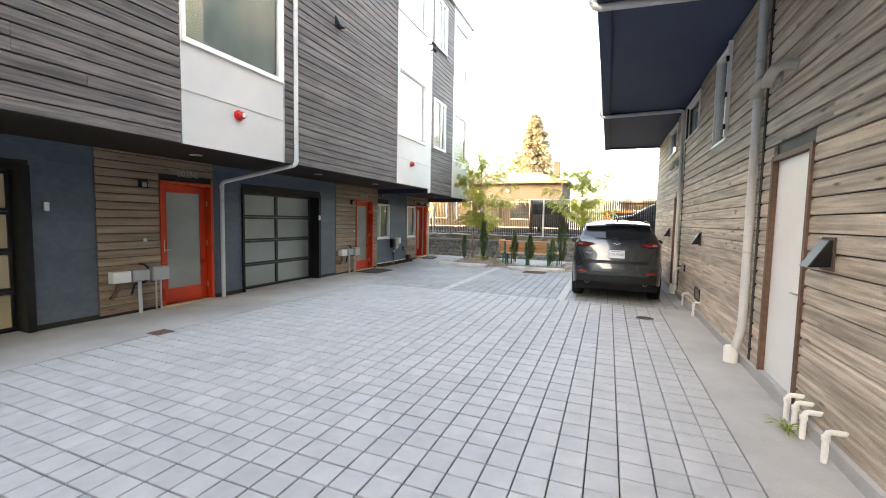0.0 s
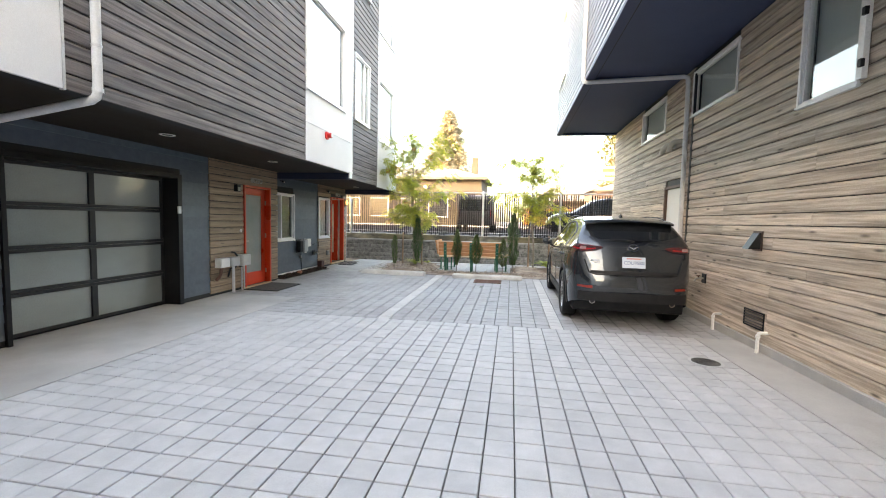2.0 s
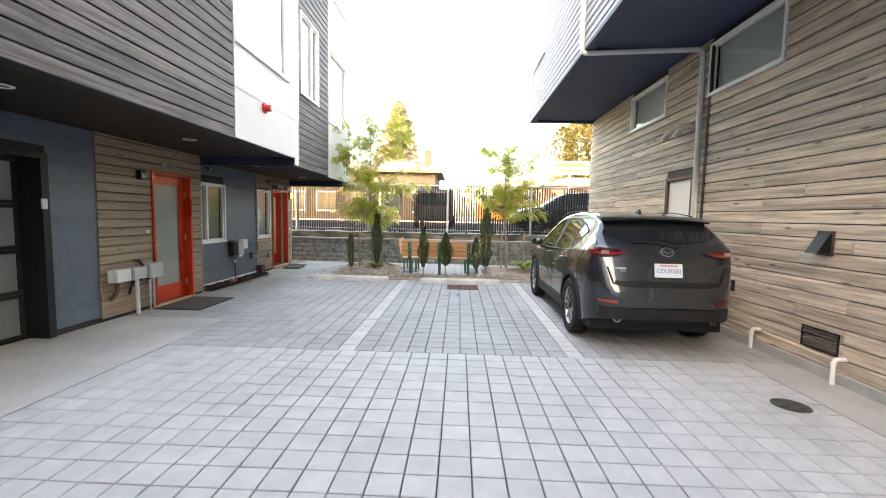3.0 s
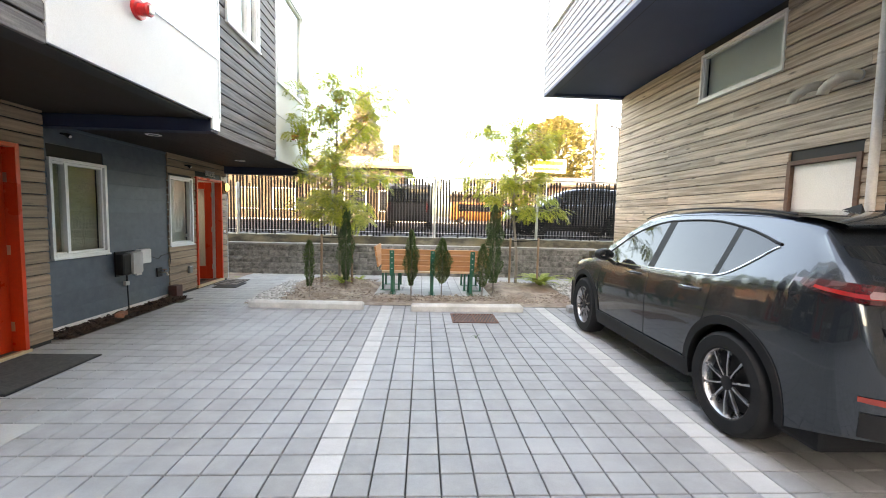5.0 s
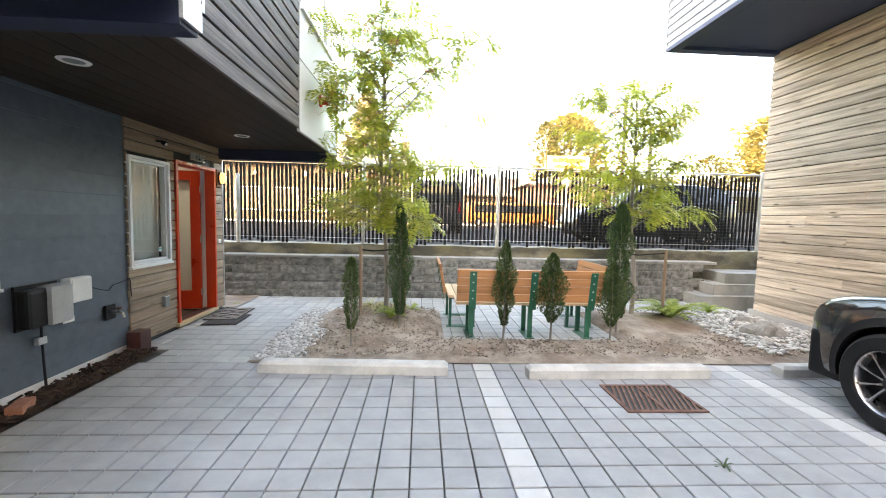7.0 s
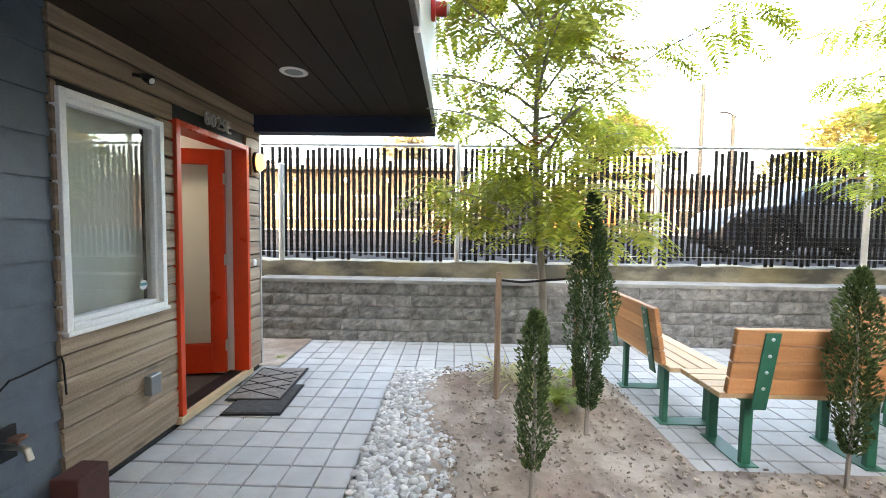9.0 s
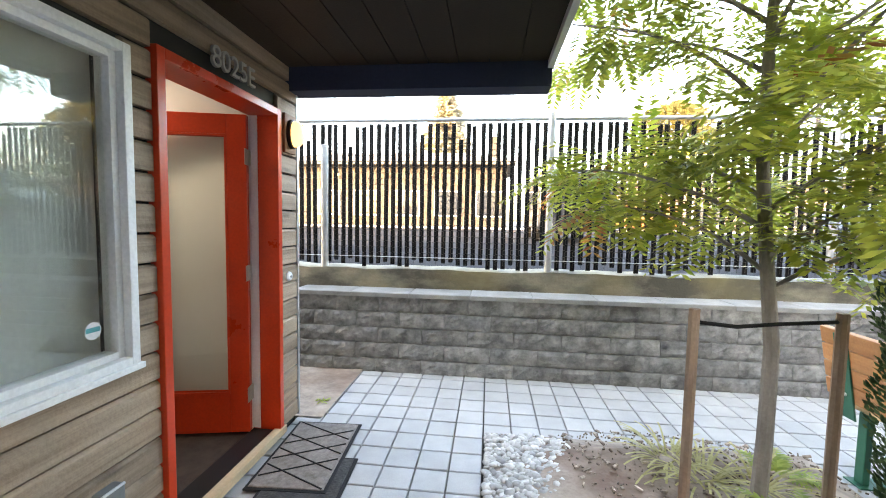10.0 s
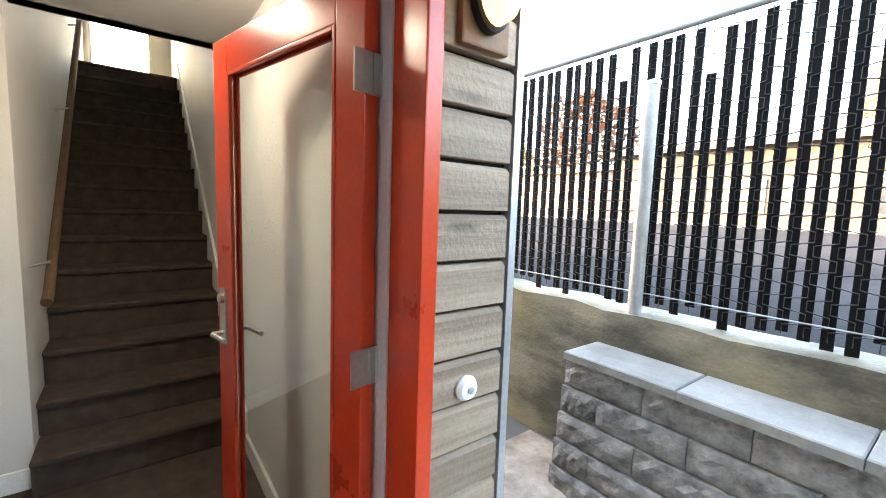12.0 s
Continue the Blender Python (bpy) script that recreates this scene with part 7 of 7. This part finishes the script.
def fern(label, m, r, fronds, mat, seed, feather=True, name="fern"):
    rng = random.Random(seed)
    f = thing(name, label, name, m)
    g = Geo()
    for k in range(fronds):
        a = k * 2.4 + jit(rng, 0.3)
        L = r * rng.uniform(0.7, 1.1)
        d = Vector((math.cos(a), math.sin(a), rng.uniform(0.9, 1.6))).normalized()
        p = Vector((jit(rng, 0.02), jit(rng, 0.02), 0))
        n = 11
        for i in range(n):
            q = p + d * L / n
            d = (d + Vector((0, 0, -0.13))).normalized()
            sd = d.cross(Vector((0, 0, 1))).normalized()
            w = (0.16 * r * math.sin(math.pi * (i + 1) / (n + 1)) + 0.01) if feather else 0.006
            if feather:
                for s in (-1, 1):
                    tip = q + sd * s * w + d * w * 0.4
                    g.add([p, q, tip], [(0, 1, 2)])
            else:
                g.add([p - sd * w, p + sd * w, q + sd * w * 0.8, q - sd * w * 0.8], [(0, 1, 2, 3)])
            p = q
    part("fronds", g.mesh("fronds", mat, fix=False), f)


fern("bright green fern clump in the bed", at(-0.45, 15.45, 0.09), 0.60, 34, FERN, 1)
fern("small yellow-green fern by the gravel", at(0.55, 16.0, 0.06), 0.34, 18, FERN, 2)
fern("low yellow-green fern by the tree", at(-4.40, 15.75, 0.07), 0.25, 20, FERN, 3)
fern("low green fern at the tree foot", at(-4.62, 15.2, 0.13), 0.30, 22, FERN, 4)
for x, y, s in ((-4.95, 15.75, 5), (-4.85, 15.60, 6), (-4.62, 15.55, 7)):
    fern("tuft of dry straw-coloured grass by the tree", at(x, y, 0.10), 0.36, 46, DRY, s, False, "grass_tuft")
fern("flat tuft of weeds at the wall foot", at(1.28, 3.72, 0.0), 0.20, 22, FERN, 9, False, "weed")
fern("small weed growing at the house corner", at(-7.30, 16.5, 0.0), 0.09, 12, FERN, 10, False, "weed")
fern("fallen twig of leaves on the paving", at(-2.30, 11.9, 0.0), 0.08, 7, EVERGREEN, 11, False, "twig")

# ---- the street and town beyond the fence ----
def far_tree(label, x, y, z0, top, r, mat, seed, n, cone=False):
    rng = random.Random(seed)
    t = thing("tree", label, "tree", at(x, y, STREET))
    h = top - STREET
    lo = z0 - STREET
    part("trunk", Geo().tube([(0, 0, 0), (0.2, 0, h * 0.5), (0, 0, h * 0.92)], [r * 0.06, r * 0.04, 0.05], 8).mesh("trunk", TRUNK), t)
    g = Geo()
    for k in range(14):
        a, f = k * 2.4, (k + 1) / 15
        z = lo + (h - lo) * f * 0.9
        part("limb", Geo().tube([(0.1, 0, z - r * 0.15), (r * 0.6 * math.cos(a) * (1 - f * 0.8), r * 0.6 * math.sin(a) * (1 - f * 0.8), z + (0 if cone else r * 0.2))], [0.09, 0.03], 5).mesh("limb", TRUNK), t)
    for _ in range(n):
        f = rng.random()
        a = rng.uniform(0, 6.283)
        z = lo + (h - lo) * f
        if cone:
            tier = 0.62 + 0.38 * abs(math.sin(f * 26 + math.sin(a * 3) * 0.8))
            env = r * (1 - f) ** 0.85 * tier * (0.8 + 0.25 * math.sin(a * 5 + f * 9))
        else:
            env = r * math.sqrt(max(0.0, 1 - (2 * f - 0.95) ** 2)) * (0.78 + 0.24 * math.sin(a * 4 + f * 7 + seed) + 0.16 * math.sin(a * 9 + f * 17))
        d = max(env, 0.05) * rng.random() ** 0.4
        p = Vector((d * math.cos(a), d * math.sin(a), z))
        u = Vector((math.cos(a) + jit(rng, 0.7), math.sin(a) + jit(rng, 0.7), (-0.35 if cone else 0.2) + jit(rng, 0.7))).normalized()
        v = u.cross(Vector((jit(rng, 1), jit(rng, 1), 1))).normalized()
        s = r * rng.uniform(0.055, 0.13)
        g.add([p, p + u * s * 0.6 + v * s * 0.35, p + u * s * 1.3, p + u * s * 0.5 - v * s * 0.35], [(0, 1, 2, 3)])
    part("crown", g.mesh("crown", mat, fix=False), t)


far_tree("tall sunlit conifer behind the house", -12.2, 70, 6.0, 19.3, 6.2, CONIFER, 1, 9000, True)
far_tree("round golden autumn tree across the street", 17.5, 70, 5.5, 17.0, 6.2, GOLD, 2, 7000)
far_tree("broad golden autumn tree further along", 50.0, 70, 6.0, 18.3, 7.5, GOLD, 3, 6500)
far_tree("olive green street tree by the sign", 12.5, 66, 6.5, 15.0, 3.0, FARGREEN, 4, 2000)
far_tree("red-brown autumn tree behind the shops", -44, 70, 5, 19.0, 8.0, FARRED, 5, 3400)
far_tree("yellow-green street tree by the shops", -52, 64, 1.8, 11.5, 5.0, GOLD, 6, 2600)
far_tree("dark green street tree across the road", 32, 60, 3, 10, 4.0, FARGREEN, 8, 2200)

TAN = surf("sunlit_tan_render", (0.050, 0.043, 0.037), (0.072, 0.062, 0.053), (0.3, 0.3, 0.3), (0.7, 0.9), bump=0.05, spec=0.1)
ROOFT = surf("grey_shingle_roof", (0.13, 0.115, 0.10), (0.18, 0.16, 0.14), (1, 1, 1), (0.8, 0.95), bump=0.2)
FASCIA = surf("dark_fascia", (0.05, 0.045, 0.04), (0.08, 0.07, 0.06), (1, 1, 1), (0.6, 0.8), bump=0)
DARKWIN = surf("dark_shop_glass", (0.02, 0.022, 0.025), (0.03, 0.032, 0.035), (1, 1, 1), (0.05, 0.1), bump=0, spec=0.7)


def far_house(name, label, x0, x1, y0, y1, eave, ridge, wall_mat, roof_mat, wins, chimney=None):
    h = thing(name, label, "building", at(x0, y0, STREET))
    w, d, e, r = x1 - x0, y1 - y0, eave - STREET, ridge - STREET
    part("wall", Geo().box(0, w, 0, d, 0, e).mesh("wall", wall_mat), h)
    o = 0.7
    part("roof", Geo().add([(-o, -o, e), (w + o, -o, e), (w + o, d + o, e), (-o, d + o, e), (d * 0.35, d / 2, r), (w - d * 0.35, d / 2, r)], [(0, 1, 5, 4), (1, 2, 5), (2, 3, 4, 5), (3, 0, 4), (3, 2, 1, 0)]).mesh("roof", roof_mat), h)
    part("fascia", Geo().box(-o, w + o, -o - 0.05, -o, e - 0.22, e + 0.04).mesh("fascia", FASCIA), h)
    for a, b, c, dd in wins:
        k = part("window", Geo().box(a, b, -0.06, 0.0, c, dd).mesh("window", DARKWIN), h, "dark window")
        part("frame", Geo().box(a - 0.08, a, -0.10, 0, c - 0.08, dd + 0.08).box(b, b + 0.08, -0.10, 0, c - 0.08, dd + 0.08).box(a, b, -0.10, 0, c - 0.08, c).box(a, b, -0.10, 0, dd, dd + 0.08).mesh("frame", TRIM), k)
    if chimney:
        part("chimney", Geo().box(chimney - 0.35, chimney + 0.35, d * 0.3, d * 0.3 + 0.7, e, r + 1.0).mesh("chimney", TAN, 0.05), h)
    return h


far_house("shop_building", "long tan building with a grey roof across the road", -24, -4.8, 45, 55, 5.95, 7.5, TAN, ROOFT, [(1 + i * 3.2, 2.9 + i * 3.2, 1.0, 2.8) for i in range(6)], 18.2)
far_house("pale_building", "pale building with a tan roof further off", 2, 20, 74, 86, 5.2, 8.6, TAN, ROOFT, [(1.5 + i * 4, 3.5 + i * 4, 1.2, 2.8) for i in range(4)])
far_house("brick_shop", "low brown shop building along the road", 9.5, 48, 60, 70, 6.0, 7.5, surf("brown_brick_far", (0.10, 0.068, 0.056), (0.135, 0.094, 0.078), (1, 1, 1), bump=0.1), ROOFT, [(1.5 + i * 4.5, 4.5 + i * 4.5, 0.6, 2.6) for i in range(8)])
far_house("red_building", "red-brown building far along the street", -70, -34, 60, 75, 6.5, 8.2, surf("red_brown_far", (0.26, 0.11, 0.08), (0.32, 0.15, 0.11), (1, 1, 1), bump=0.1), ROOFT, [(2 + i * 5, 4.5 + i * 5, 1.0, 3.0) for i in range(6)])
for x in (-18.0, -14.0, -10.6):
    l = thing("shop_lamp", "warm globe lamp on the tan building", "lamp", at(x, 44.9, 4.95), group="shop lamps")
    part("arm", Geo().tube([(0, 0.1, 0.3), (0, -0.2, 0.35), (0, -0.2, 0.15)], 0.03).mesh("arm", BLACK), l)
    part("globe", Geo().lathe([(0.01, -0.16), (0.12, -0.08), (0.16, 0.02), (0.12, 0.12), (0.03, 0.16)], 14, at(0, -0.2, 0)).mesh("globe", glow("warm_globe_%d" % int(-x), (1.0, 0.78, 0.45), 0.8), smooth=True), l)
sg = thing("street_sign", "white sign board with yellow and orange bars on a pole", "sign", at(8.4, 45, STREET))
part("board", Geo().box(-1.8, 1.8, -0.15, 0.15, 4.9, 6.15).mesh("board", TRIM, 0.03), sg)
part("lettering", Geo().box(-1.5, 1.5, -0.17, -0.15, 5.62, 5.98).mesh("lettering", surf("sign_yellow", (0.60, 0.38, 0.03), (0.66, 0.44, 0.05), bump=0)), sg, "yellow bar of lettering")
part("lettering", Geo().box(-1.3, 1.3, -0.17, -0.15, 5.12, 5.36).mesh("lettering_low", surf("sign_orange", (0.60, 0.20, 0.03), (0.66, 0.25, 0.05), bump=0)), sg, "orange bar of lettering")
part("pole", Geo().tube([(0, 0, 0), (0, 0, 5.0)], 0.12).mesh("pole", GALV), sg)
for x, top, arm in ((10.8, 10.0, 0.0), (12.85, 8.0, 0.9)):
    p = thing("street_lamp" if arm else "utility_pole", "thin grey pole rising over the far street", "pole", at(x, 40, STREET))
    part("shaft", Geo().tube([(0, 0, 0), (0, 0, top)], [0.16, 0.13], 8).mesh("shaft", BLACK), p)
    if arm:
        part("arm", Geo().tube([(0, 0, top), (-arm * 0.5, 0, top + 0.2), (-arm, 0, top + 0.2)], 0.06).mesh("arm", BLACK), p)

build_car("car_behind_fence", "black-blue sport utility car parked along the street", PAINT2, at(4.35, 20.9, STREET, 90), False)


def van(label, m, body_mat, L, W, H):
    v = thing("van", label, "van", m)
    part("body", Geo().box(-W / 2, W / 2, 0, L, 0.35, H).mesh("body", body_mat, 0.12, True, segments=3), v)
    part("rear_window", Geo().box(-W / 2 + 0.18, W / 2 - 0.18, -0.012, 0.0, H * 0.58, H - 0.22).mesh("rear_window", TINT), v)
    for sd in (-1, 1):
        part("side_window", Geo().box(sd * W / 2 - 0.006, sd * W / 2 + 0.006, L * 0.15, L * 0.92, H * 0.58, H - 0.2).mesh("side_window", TINT), v)
        part("tail_lamp", Geo().box(sd * (W / 2 - 0.16) - 0.05, sd * (W / 2 - 0.16) + 0.05, -0.012, 0.01, 0.8, 1.2).mesh("tail_lamp", TAIL), v)
        for y in (0.8, L - 0.9):
            wh = part("wheel", Geo().lathe([(0.2, -0.1), (0.34, -0.1), (0.34, 0.1), (0.2, 0.1)], 24, pose(0, 0, 0, 0, 90, 0), close=True).mesh("tyre", RUBBER), v, m=at(sd * (W / 2 - 0.08), y, 0.34))
            part("rim", Geo().lathe([(0.2, -0.08), (0.2, 0.08)], 18, pose(0, 0, 0, 0, 90, 0)).mesh("rim", RIM), wh)


NAVYVAN = surf("dark_van_paint", (0.016, 0.018, 0.024), (0.022, 0.024, 0.03), (1, 1, 1), (0.25, 0.35), bump=0, coat=0.8)
van("dark blue van parked across the street", at(-3.65, 25.0, STREET, 0), NAVYVAN, 4.9, 2.0, 2.0)
van("orange delivery truck standing in the far lot", at(6.4, 43, STREET, 90), surf("orange_truck_paint", (0.16, 0.058, 0.018), (0.20, 0.075, 0.024), (1, 1, 1), (0.3, 0.4), bump=0), 7.0, 2.2, 1.9)
van("grey pickup at the kerb beyond the fence", at(10.5, 24.0, STREET, 90), surf("grey_truck_paint", (0.06, 0.065, 0.075), (0.08, 0.085, 0.095), (1, 1, 1), (0.3, 0.4), bump=0, coat=0.6), 5.2, 1.95, 1.75)
g = Geo().box(-60, 60, 18.1, 43.6, STREET + 0.002, STREET + 0.012)
solid("road", g.mesh("road", ASPHALT), "worn grey asphalt road beyond the fence", "road", "structure")
g = Geo().box(-60, 60, 43.6, 44.2, STREET - 0.02, STREET + 0.13)
solid("kerb", g.mesh("kerb", CONCRETE, 0.02), "pale concrete kerb along the road", "kerb", "structure")

# ---- paving, stone by stone ----
def field(x0, nx, dx, y0, ny, dy):
    return [(x0 + i * dx, y0 + j * dy) for i in range(nx) for j in range(ny)]


paving = thing("pavement", "courtyard paving of square pale grey concrete pavers", "pavement", kind="structure")
rngp = random.Random(11)
near_area = lambda x, y: (-3.4 < x < -0.3 and 2.0 < y < 4.7) or (-3.47 < x < -2.0 and 8.7 < y < 10.6)
KINDS = {"pale": (PAVER, PAVER_J, []), "dark": (PAVER_D, PAVER_DJ, []), "stripe": (PAVER_S, PAVER_S, []), "mid": (PAVER_M, PAVER_M, [])}


def bed_or_strip(x, y):
    return x < -7.08 and 11.66 < y < 14.05


for x, y in field(-5.655, 32, 0.2035, -4.06, 63, 0.2):
    KINDS["pale"][2].append((x, y, 0.2035))
for x0, n, dx in ((-7.27, 18, 0.2), (-3.67, 1, 0.2), (-3.47, 12, 0.2017), (-1.05, 1, 0.19), (-0.86, 11, 0.205)):
    for x, y in field(x0, n, dx, 8.54, 26, 0.2):
        if y < 9.7 and x < -5.68 or bed_or_strip(x + 0.1, y + 0.1):
            continue
        KINDS["stripe" if n == 1 else "dark"][2].append((x, y, dx))
for x, y in field(-7.4, 7, 0.2, 13.74, 18, 0.2):
    if bed_or_strip(x + 0.1, y + 0.1):
        continue
    KINDS["mid"][2].append((x, y, 0.2))
for x, y in field(-6.0, 37, 0.2, 16.14, 6, 0.2):
    KINDS["mid"][2].append((x, y, 0.2))
for x, y in field(-4.0, 12, 0.2, 14.54, 8, 0.2):
    KINDS["mid"][2].append((x, y, 0.2))
for kind, (single, joined, places) in KINDS.items():
    g, cache, count = Geo(), {}, 0
    for x, y, dx in places:
        gap = 0.0044 if kind != "stripe" else 0.004
        tilt = pose(0, 0, 0, jit(rngp, 0.22), jit(rngp, 0.22), jit(rngp, 0.35))
        m = Matrix.Translation((x + dx / 2, y + 0.1, jit(rngp, 0.0015))) @ tilt
        a, b = dx / 2 - gap, 0.1 - 0.0058
        if kind == "stripe" or (near_area(x, y) and count < 290):
            key = round(dx, 4)
            if key not in cache:
                cache[key] = Geo().slab(-a, a, -b, b, -0.055, 0, 0.004).mesh("paver", single)
            part("paver", cache[key], paving, m=m)
            count += 1
        else:
            g.slab(-a, a, -b, b, -0.055, 0, 0.004, m)
    if g.v:
        tagged(part("paver_field", g.mesh("paver_field", joined, fix=False), paving), kind="stuff")
